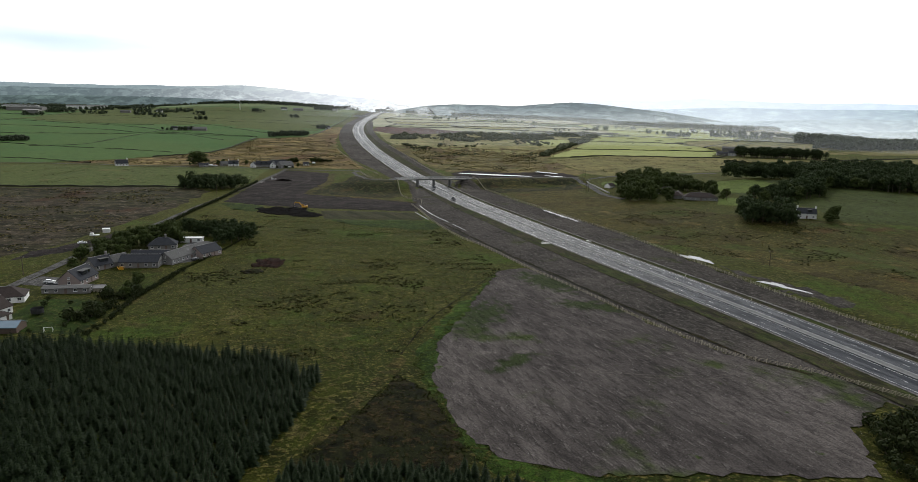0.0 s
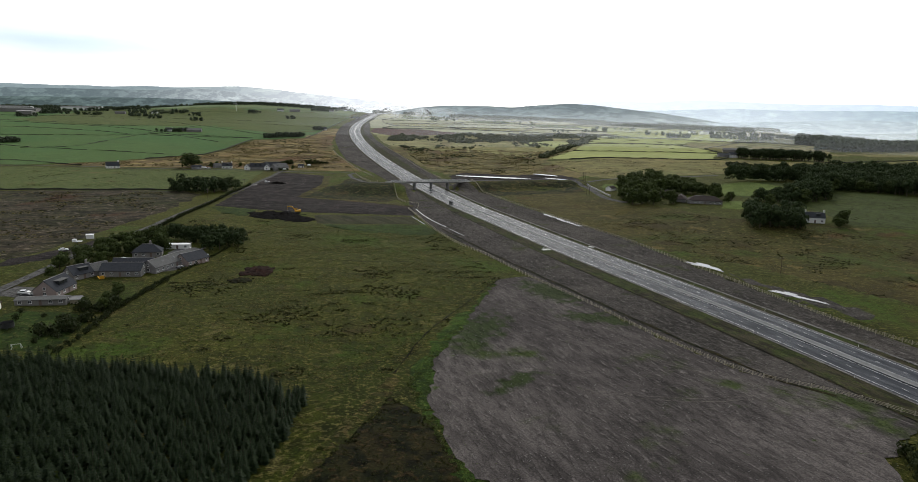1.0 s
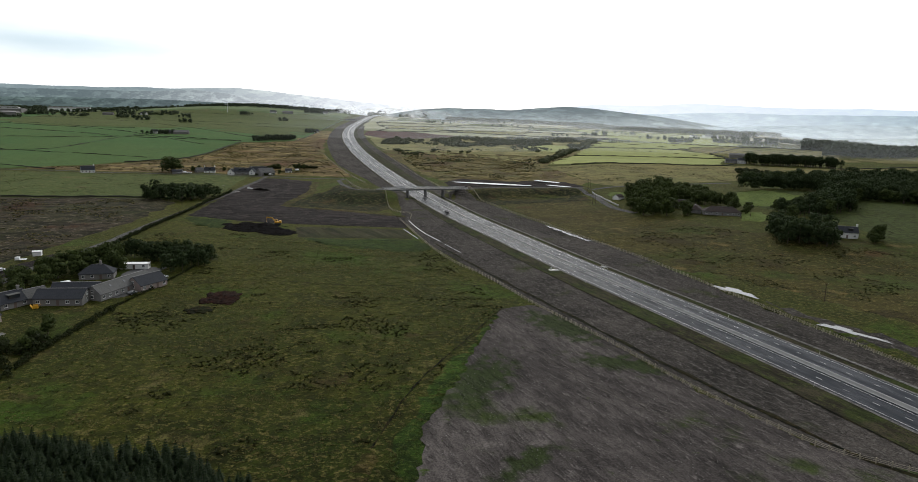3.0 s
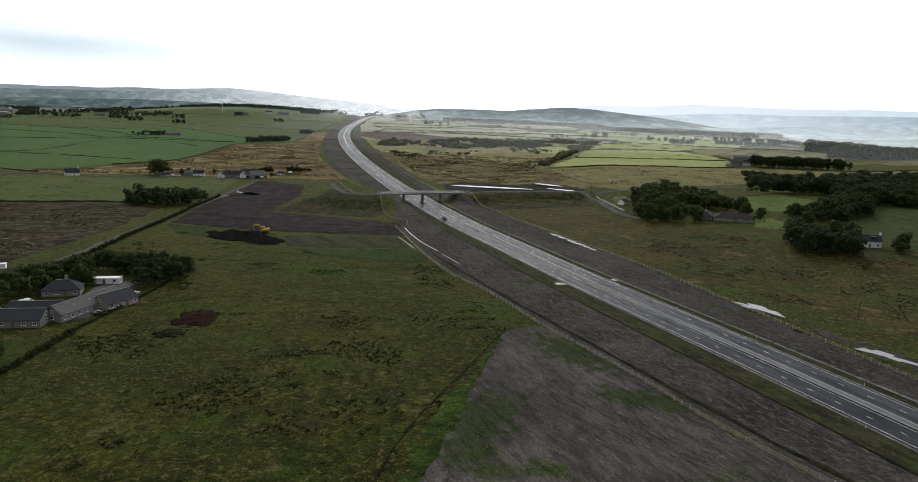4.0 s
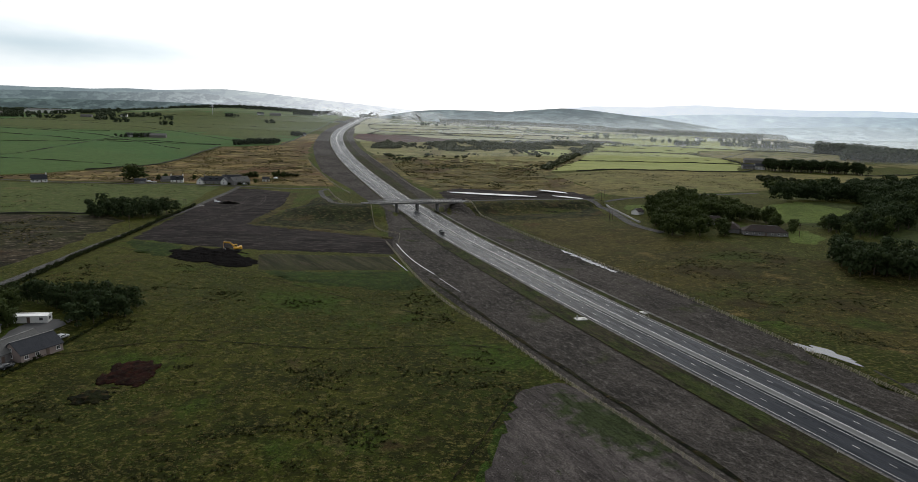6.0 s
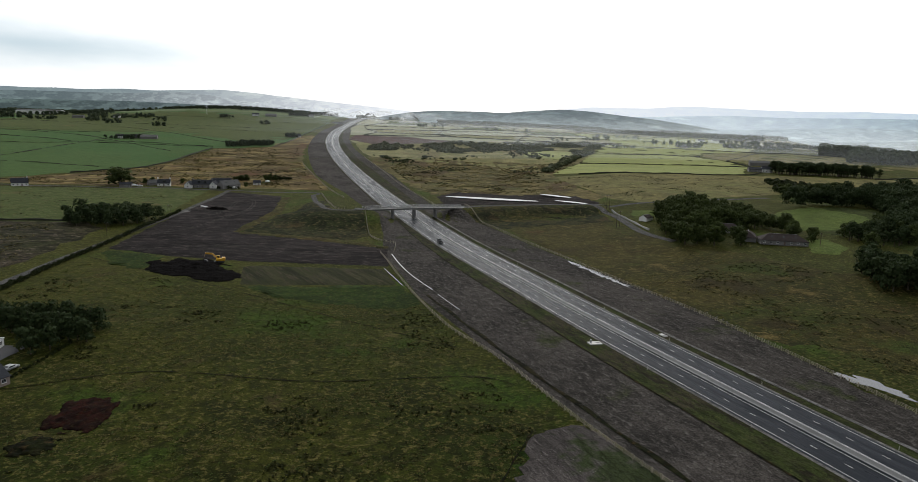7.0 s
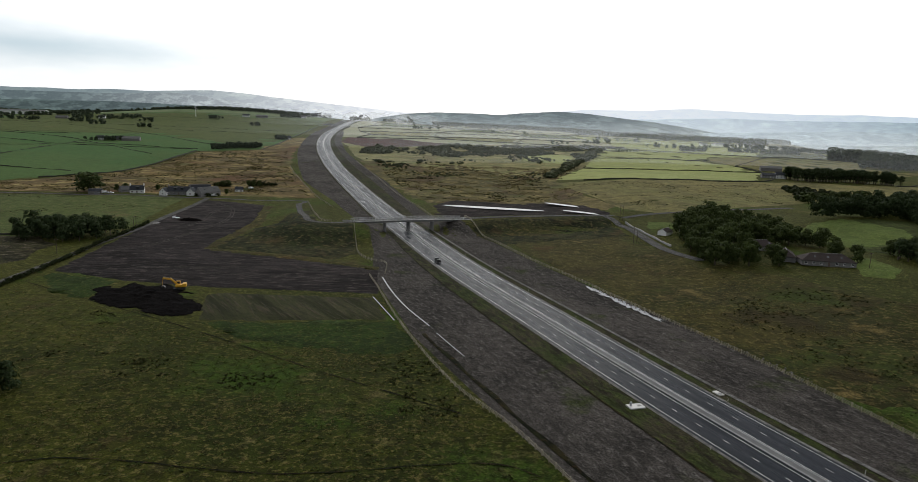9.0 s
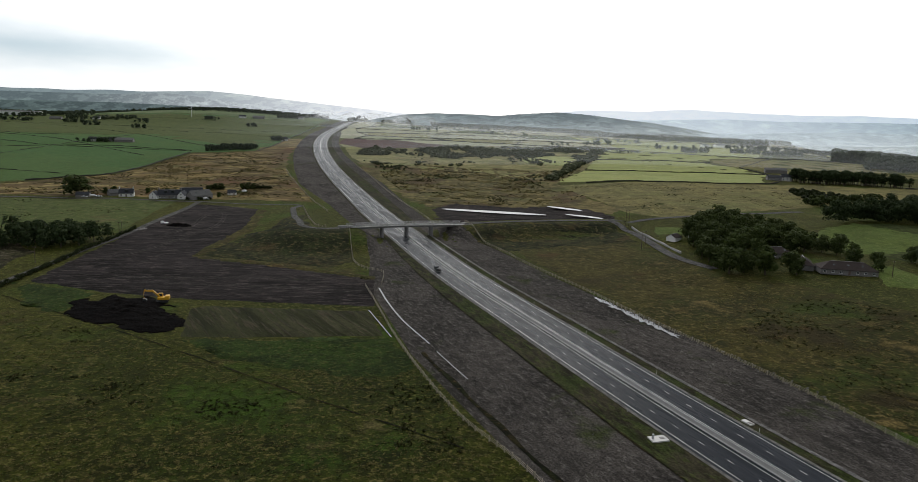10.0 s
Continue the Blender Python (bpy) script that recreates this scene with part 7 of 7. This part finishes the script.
# far farms
for lab, at, rz, L, W, h, r, wl, rf in (
        ("large farm shed with a pale sheet roof", (-412, 1302), 12, 26, 16, 4.5, 3.0, M_GABLE, M_PALEROOF), ("grey farm shed among trees", (-436, 1306), 12, 18, 10, 4, 2.5, M_GABLE, M_SLATE),
        ("farmhouse with a slate roof", (-458, 1300), 5, 12, 8, 4.5, 3.2, M_WHITE, M_SLATE), ("small white farm cottage", (-186, 1420), 10, 10, 7, 3, 3, M_WHITE, M_SLATE),
        ("farm shed beside the pine row", (448, 946), -15, 15, 9, 3.5, 2.2, M_STONE, M_SLATE), ("farmhouse beside the pine row", (462, 944), -15, 12, 8, 4.8, 3, M_WHITE, M_SLATE),
        ("long farm shed with a pale roof", (505, 1040), -20, 26, 12, 4, 2.5, M_GABLE, M_PALEROOF), ("far grey farm shed with pale roof", (556, 1418), -10, 24, 12, 5, 3, M_GABLE, M_PALEROOF),
        ("far white farmhouse with slate roof", (690, 1640), 10, 16, 9, 5, 3, M_WHITE, M_SLATE), ("far farm shed with a pale roof", (740, 1660), 10, 36, 16, 5, 3, M_WHITE, M_PALEROOF),
        ("far white farmhouse with slate roof", (-400, 2060), 8, 18, 9, 5, 3.5, M_WHITE, M_SLATE), ("far grey farm shed with pale roof", (-360, 2070), 8, 30, 14, 5, 3, M_GABLE, M_PALEROOF), ("white barn beside the smoke", (-262, 2150), 20, 16, 10, 5, 4, M_WHITE, M_PALEROOF),
        ("long pale industrial shed", (-1105, 1985), 8, 90, 40, 9, 3, M_GABLE, M_PALEROOF), ("long pale industrial shed", (-1010, 2140), 8, 110, 40, 9, 3, M_WHITE, M_PALEROOF),
        ("grey flat-roofed industrial block", (-990, 1800), 8, 36, 26, 10, 2, M_GABLE, M_STONE), ("wide pale industrial shed", (-1220, 2160), 8, 90, 40, 8, 3, M_WHITE, M_PALEROOF),
        ("far grey farm shed with pale roof", (-800, 1905), 5, 26, 12, 5, 3, M_GABLE, M_PALEROOF), ("far white farmhouse with slate roof", (-720, 1935), 5, 16, 9, 5, 3, M_WHITE, M_SLATE)):
    house(lab, at, rz, L, W, h, r, wl, rf, wins=h < 5.5 and L < 20, door=False, name="farm_shed" if "shed" in lab or "block" in lab else "farmhouse", category="farm building", group="far farms")


# ---- vehicles and machines ----
def paint(name, col):
    return plain(name, col, 0.3, vary=0.08, bump=0.0, spec=0.6)


P_WHITE, P_DARK, P_YELLOW, P_SILVER = paint("white car paint", (0.75, 0.75, 0.75)), paint("dark car paint", (0.02, 0.022, 0.025)), plain("yellow machine paint", (0.62, 0.34, 0.02), 0.45, vary=0.2), paint("silver car paint", (0.4, 0.41, 0.42))
M_RUBBER = plain("rubber", (0.02, 0.02, 0.02), 0.8, vary=0.2)
M_STEELDARK = plain("dark steel", (0.06, 0.06, 0.06), 0.5, 0.5, vary=0.3)


def loft(bm, prof_lo, prof_hi, width_lo, width_hi):
    """A shell between two side outlines of (x, z)."""
    r = [[bm.verts.new((x, s * w / 2, z)) for x, z in p] for p, w, s in ((prof_lo, width_lo, -1), (prof_lo, width_lo, 1))]
    n = len(prof_lo)
    bm.faces.new(r[0])
    bm.faces.new(r[1])
    for k in range(n):
        bm.faces.new((r[0][k], r[0][(k + 1) % n], r[1][(k + 1) % n], r[1][k]))


def wheel(parent, x, y, r=0.33, w=0.22):
    bm = bm_new()
    cyl(bm, r, r, w, (x, y + w / 2, r), 14, rx=90)
    t = part("wheel", bm, M_RUBBER, parent)
    bm = bm_new()
    cyl(bm, r * 0.6, r * 0.55, w + 0.03, (x, y + w / 2 + 0.015, r), 12, rx=90)
    part("rim", bm, M_STEEL, t)


def car(at, rz, mat, label, van=False, name="car", z=None):
    x, y = at
    t = thing(name, label, "van" if van else "car", (x, y, (gz(x, y) + 0.3) if z is None else z), rz, "parked vehicles")
    bm = bm_new()
    if van:
        loft(bm, [(-2.4, 0.35), (2.4, 0.35), (2.45, 0.95), (1.6, 1.15), (1.1, 1.95), (-2.35, 2.0), (-2.45, 0.9)], 0, 1.9, 0)
    else:
        loft(bm, [(-2.1, 0.3), (2.1, 0.3), (2.15, 0.75), (1.1, 0.9), (0.4, 1.42), (-1.2, 1.45), (-1.95, 0.95), (-2.15, 0.8)], 0, 1.75, 0)
    bmesh.ops.bevel(bm, geom=list(bm.edges), offset=0.07, segments=2, affect="EDGES")
    b = part("body", bm, mat, t, smooth=True)
    for side in (-1, 1):
        bm = bm_new()
        hw = 0.955 if van else 0.88
        zz, ln, cx = (1.5, 1.0, 0.9) if van else (1.14, 1.9, -0.35)
        box(bm, ln, 0.03, 0.34, (cx, side * hw, zz))
        part("side_window", bm, M_DARKGLASS, t)
    bm = bm_new()
    box(bm, 0.75, 1.5, 0.04, (1.40 if van else 0.78, 0, 1.58 if van else 1.20), ry=57 if van else 37)
    part("windscreen", bm, M_DARKGLASS, t)
    if not van:
        bm = bm_new()
        box(bm, 0.7, 1.4, 0.04, (-1.6, 0, 1.23), ry=-33)
        part("rear_window", bm, M_DARKGLASS, t)
    for sx in (-1.35, 1.35):
        for side in (-1, 1):
            wheel(t, sx, side * (0.8 if not van else 0.85))
    for side in (-1, 1):
        bm = bm_new()
        box(bm, 0.06, 0.3, 0.14, (2.16 if not van else 2.45, side * 0.6, 0.68), bevel=0.02)
        part("headlight", bm, M_FRAME, t)
        bm = bm_new()
        box(bm, 0.06, 0.22, 0.16, (-2.15 if not van else -2.44, side * 0.65, 0.8), bevel=0.02)
        part("tail_light", bm, M_DOCKEN, t)
    return t


car((-146, 264), 15, P_WHITE, "white saloon car parked on the drive")
car((-143, 260), 20, P_DARK, "black hatchback parked on the drive")
car((-170, 341), 40, P_WHITE, "white car standing at the track end")
car((-131.5, 318), 60, P_WHITE, "white van parked behind the steading", True, "van")
car((-102, 308), 70, P_DARK, "dark car under the cottage hedge")
car((-99, 333), 70, P_SILVER, "silver car parked beside the steading")
car((-233, 773), 5, P_WHITE, "white camper van parked by the cottages", True, "van")
car((-239, 770), 5, P_SILVER, "pale car parked by the cottages")
car((-228, 771), 10, P_WHITE, "pale car parked by the cottages")
car((-143, 768), 10, P_WHITE, "white van parked at the lane corner", True, "van")
car((-124, 820), 60, P_WHITE, "white van parked behind the hedge", True, "van")
car((222, 508), 30, P_WHITE, "white car parked at the bungalow")


def truck():
    x, y, z, rz = road_at(526, -8.0)
    t = thing("works_truck", "dark works truck with a pale front standing on the carriageway", "truck", (x, y, z + 0.02), rz + 90)
    bm = bm_new()
    loft(bm, [(0.6, 0.6), (2.5, 0.6), (2.55, 1.3), (2.2, 1.5), (1.8, 2.4), (0.7, 2.45)], 0, 2.0, 0)
    bmesh.ops.bevel(bm, geom=list(bm.edges), offset=0.06, segments=1, affect="EDGES")
    part("cab", bm, P_DARK, t)
    bm = bm_new()
    box(bm, 3.2, 2.0, 0.18, (-1.0, 0, 0.95), bevel=0.03)
    for side in (-1, 1):
        box(bm, 3.2, 0.08, 0.5, (-1.0, side * 0.97, 1.28))
    box(bm, 0.08, 2.0, 0.5, (-2.58, 0, 1.28))
    part("load_bed", bm, M_STEELDARK, t)
    bm = bm_new()
    box(bm, 1.6, 1.5, 0.8, (-0.9, 0, 1.45), bevel=0.08)
    part("water_tank", bm, P_DARK, t)
    bm = bm_new()
    box(bm, 0.06, 1.6, 0.6, (2.02, 0, 1.95), ry=-24)
    part("windscreen", bm, M_DARKGLASS, t)
    bm = bm_new()
    box(bm, 0.12, 1.95, 0.4, (2.58, 0, 0.8), bevel=0.03)
    part("bumper", bm, P_WHITE, t, "pale front bumper")
    for sx in (-1.6, 1.6):
        for side in (-1, 1):
            wheel(t, sx, side * 0.85, 0.42, 0.28)


truck()


def excavator():
    x, y = -77.5, 468
    t = thing("excavator", "yellow tracked excavator beside the black peat", "excavator", (x, y, gz(x, y) + 0.2), 8)
    for side in (-1, 1):
        bm = bm_new()
        loft(bm, [(-2.0, 0.0), (2.0, 0.0), (2.35, 0.35), (2.3, 0.75), (-2.3, 0.75), (-2.35, 0.35)], 0, 0.6, 0)
        bmesh.ops.bevel(bm, geom=list(bm.edges), offset=0.05, segments=1, affect="EDGES")
        p = part("track", bm, M_STEELDARK, t)
        p.matrix_basis = pose(0, side * 1.25, 0)
    bm = bm_new()
    cyl(bm, 0.8, 0.8, 0.3, (0, 0, 0.75), 16)
    part("turntable", bm, M_STEELDARK, t)
    bm = bm_new()
    box(bm, 4.2, 2.7, 0.95, (0.5, 0, 1.55), bevel=0.12)
    box(bm, 1.5, 2.6, 0.7, (1.85, 0, 2.2), bevel=0.14)
    part("body", bm, P_YELLOW, t)
    bm = bm_new()
    box(bm, 1.6, 1.0, 1.55, (-0.65, 0.8, 2.55), bevel=0.10)
    c = part("cab", bm, P_YELLOW, t)
    for side in (-1, 1):
        bm = bm_new()
        box(bm, 1.25, 0.04, 0.85, (-0.65, 0.8 + side * 0.51, 2.7))
        part("cab_window", bm, M_DARKGLASS, c)
    bm = bm_new()
    box(bm, 0.04, 0.8, 0.95, (-1.46, 0.8, 2.65))
    part("cab_window", bm, M_DARKGLASS, c)

    def limb(name, pts, w, mat):
        bm = bm_new()
        for (ax, az, ah), (bx, bz, bh) in zip(pts, pts[1:]):
            vs = [bm.verts.new((px, s * w / 2, pz + k * ph / 2)) for px, pz, ph in ((ax, az, ah), (bx, bz, bh)) for s in (-1, 1) for k in (-1, 1)]
            for q in ((0, 1, 3, 2), (4, 6, 7, 5), (0, 4, 5, 1), (2, 3, 7, 6), (1, 5, 7, 3), (0, 2, 6, 4)):
                bm.faces.new([vs[j] for j in q])
        return part(name, bm, mat, t)
    limb("boom", [(-0.9, 2.0, 0.9), (-3.2, 4.4, 0.8), (-6.4, 4.7, 0.5)], 0.55, P_YELLOW)
    limb("stick", [(-6.0, 5.1, 0.6), (-6.6, 3.6, 0.55), (-6.5, 1.6, 0.35)], 0.42, P_YELLOW)
    limb("boom_ram", [(-1.4, 1.7, 0.2), (-3.4, 3.6, 0.16)], 0.2, M_STEELDARK)
    limb("stick_ram", [(-3.6, 4.9, 0.2), (-6.0, 5.4, 0.16)], 0.2, M_STEELDARK)
    bm = bm_new()
    loft(bm, [(-6.9, 1.6), (-6.1, 1.6), (-5.5, 1.0), (-5.7, 0.35), (-6.4, 0.2), (-6.9, 0.8)], 0, 1.3, 0)
    part("bucket", bm, M_STEELDARK, t)


excavator()


def trailer(x, y, rz, label):
    t = thing("trailer", label, "trailer", (x, y, gz(x, y) + 0.2), rz)
    bm = bm_new()
    box(bm, 4.6, 2.0, 0.25, (0, 0, 0.75), bevel=0.03)
    part("bed", bm, P_WHITE, t)
    bm = bm_new()
    box(bm, 1.8, 1.8, 1.1, (-1.3, 0, 1.4), bevel=0.06)
    part("box", bm, P_WHITE, t)
    bm = bm_new()
    box(bm, 1.8, 0.12, 0.12, (3.1, 0, 0.6))
    part("drawbar", bm, M_STEELDARK, t)
    for s in (-1, 1):
        wheel(t, 0, s * 1.0, 0.36, 0.22)


trailer(-173, 361, 15, "white flatbed trailer standing at the field edge")
trailer(-137, 650, 20, "white tank trailer standing on the ploughed plot")


def skip(x, y, rz):
    t = thing("skip", "yellow tipping skip on rough grass", "skip", (x, y, gz(x, y) + 0.1), rz)
    bm = bm_new()
    loft(bm, [(-0.9, 0), (0.9, 0), (1.6, 1.3), (1.5, 1.3), (0.85, 0.1), (-0.85, 0.1), (-1.5, 1.3), (-1.6, 1.3)], 0, 1.6, 0)
    part("tub", bm, P_YELLOW, t)
    for s in (-1, 1):
        bm = bm_new()
        box(bm, 1.6, 0.06, 1.1, (0, s * 0.8, 0.65))
        part("side_plate", bm, P_YELLOW, t)


skip(-128.5, 289.5, 20)


def trampoline(x, y):
    t = thing("trampoline", "round black trampoline with net poles on the lawn", "trampoline", (x, y, gz(x, y)), 0)
    bm = bm_new()
    cyl(bm, 2.0, 2.0, 0.12, (0, 0, 0.8), 24)
    part("mat", bm, M_RUBBER, t)
    for k in range(6):
        a = k * 1.047
        bm = bm_new()
        cyl(bm, 0.04, 0.04, 2.5, (2.05 * math.cos(a), 2.05 * math.sin(a), 0), 6)
        part("net_pole", bm, M_STEELDARK, t)
    bm = bm_new()
    bmesh.ops.create_cone(bm, cap_ends=False, segments=24, radius1=2.02, radius2=2.02, depth=1.5, matrix=Matrix.Translation((0, 0, 1.65)))
    part("net", bm, M_STEELDARK, t)


trampoline(-128, 222)


def goal(x, y, rz):
    t = thing("football_goal", "small white goal frame on the lawn", "goal", (x, y, gz(x, y)), rz)
    for s in (-1, 1):
        bm = bm_new()
        cyl(bm, 0.06, 0.06, 1.6, (s * 1.3, 0, 0), 8)
        part("goal_post", bm, M_FRAME, t)
        bm = bm_new()
        cyl(bm, 0.05, 0.05, 1.9, (s * 1.3, 1.1, 0), 6, rx=32)
        part("stay", bm, M_FRAME, t)
    bm = bm_new()
    cyl(bm, 0.06, 0.06, 2.7, (-1.35, 0, 1.6), 8, ry=90)
    part("crossbar", bm, M_FRAME, t)


goal(-114.5, 203, 10)


def turbine(x, y, h):
    t = thing("wind_turbine", "small white wind turbine on the pasture hill", "wind turbine", (x, y, gz(x, y)), 20)
    bm = bm_new()
    cyl(bm, 0.6, 0.35, h, seg=10)
    part("tower", bm, M_FRAME, t)
    bm = bm_new()
    box(bm, 1.0, 2.4, 1.0, (0, 0, h), bevel=0.2)
    part("nacelle", bm, M_FRAME, t)
    for k in range(3):
        bm = bm_new()
        bmesh.ops.create_cone(bm, cap_ends=True, segments=5, radius1=0.5, radius2=0.1, depth=9, matrix=pose(0, -1.3, h) @ pose(0, 0, 0, 0, 15 + k * 120, 0) @ Matrix.Translation((0, 0, 4.6)) @ Matrix.Diagonal((1, 0.3, 1, 1)))
        part("blade", bm, M_FRAME, t)


turbine(-520, 2020, 24)
# village lawns, drives and yards
drape("rough_garden", [(-121, 288), (-110, 291), (-104, 264), (-106, 250), (-114, 250), (-119, 264)], M_DRYMOOR, "rank tan grass in an unkempt garden", 0.14, 4, 0.8, "garden")
drape("lawn", [(-140, 243), (-118, 243), (-106, 232), (-104, 200), (-124, 203), (-136, 212), (-138, 228)], M_LUSH, "mown village garden lawn", 0.12, 4, 0.6, "lawn")
drape("driveway", [(-157, 262), (-143, 257), (-139, 262), (-141, 274), (-156, 276)], M_TRACK, "pale gravel drive beside the bungalow", 0.16, 4, 0.4, "driveway")
drape("yard", [(-116, 322), (-108, 330), (-104, 352), (-118, 353), (-120, 340)], M_TAR, "dark tarred farmyard", 0.16, 4, 0.4, "yard")
drape("yard", [(-114, 298), (-104, 304), (-98, 330), (-104, 328), (-113, 300)], M_TAR, "dark worn yard beside the steading", 0.17, 4, 0.4, "yard")
drape("track", [(-183, 300), (-163, 330), (-160, 378), (-166, 378), (-172, 350), (-186, 320)], M_DARKSOIL, "bare earth track beside the lane", 0.14, 5, 0.8, "track")
drape("lawn", [(-140, 806), (-120, 812), (-122, 832), (-142, 828)], M_LUSH, "bright lawn behind the hedge", 0.2, 5, 0.5, "lawn")


# ---- smoke from the far farm, thin wisps lying downwind ----
def smoke():
    m, nt, b = material("thin smoke", 1.0, spec=0.0)
    b = nt.nodes.new("ShaderNodeBsdfTranslucent")
    b.inputs["Color"].default_value = (0.93, 0.95, 0.97, 1)
    tr = nt.nodes.new("ShaderNodeBsdfTransparent")
    ms = nt.nodes.new("ShaderNodeMixShader")
    f = noise_fac(nt, position(nt), 0.03, 4, 0.36, 0.78)
    k = nt.nodes.new("ShaderNodeMath")
    k.operation = "MULTIPLY"
    k.inputs[1].default_value = 0.30
    nt.links.new(f, k.inputs[0])
    nt.links.new(k.outputs[0], ms.inputs[0])
    nt.links.new(tr.outputs[0], ms.inputs[1])
    nt.links.new(b.outputs[0], ms.inputs[2])
    nt.links.new(ms.outputs[0], nt.nodes["Material Output"].inputs["Surface"])
    r = np.random.RandomState(9)
    t = thing("smoke", "thin white smoke drifting low over the far road", "smoke", (-255, 2120, gz(-255, 2120)))
    for k in range(9):
        u = k / 8
        near_fire = k < 5
        rad = (4 + 16 * u if near_fire else 15) + r.uniform(-1, 3)
        bm = bm_new()
        bmesh.ops.create_icosphere(bm, subdivisions=3, radius=1.0)
        for v in bm.verts:
            d = v.co.normalized()
            v.co = d * (1 + 0.6 * noise.noise(d * 1.6 + Vector((k * 3.1, 0, 0))))
        ob = part("wisp", bm, m, t, smooth=True)
        if near_fire:
            at = (-6 + 150 * u, -30 * u, 5 + 30 * u + r.uniform(-4, 4))
        else:
            at = (150 + 420 * (u - 0.6), -260 + r.uniform(-40, 40), 4 + r.uniform(0, 8))
        ob.matrix_basis = pose(*at, 0, r.uniform(-12, 12), 0) @ Matrix.Diagonal((rad * 2.6, rad * 1.4, rad * 0.8, 1))


smoke()
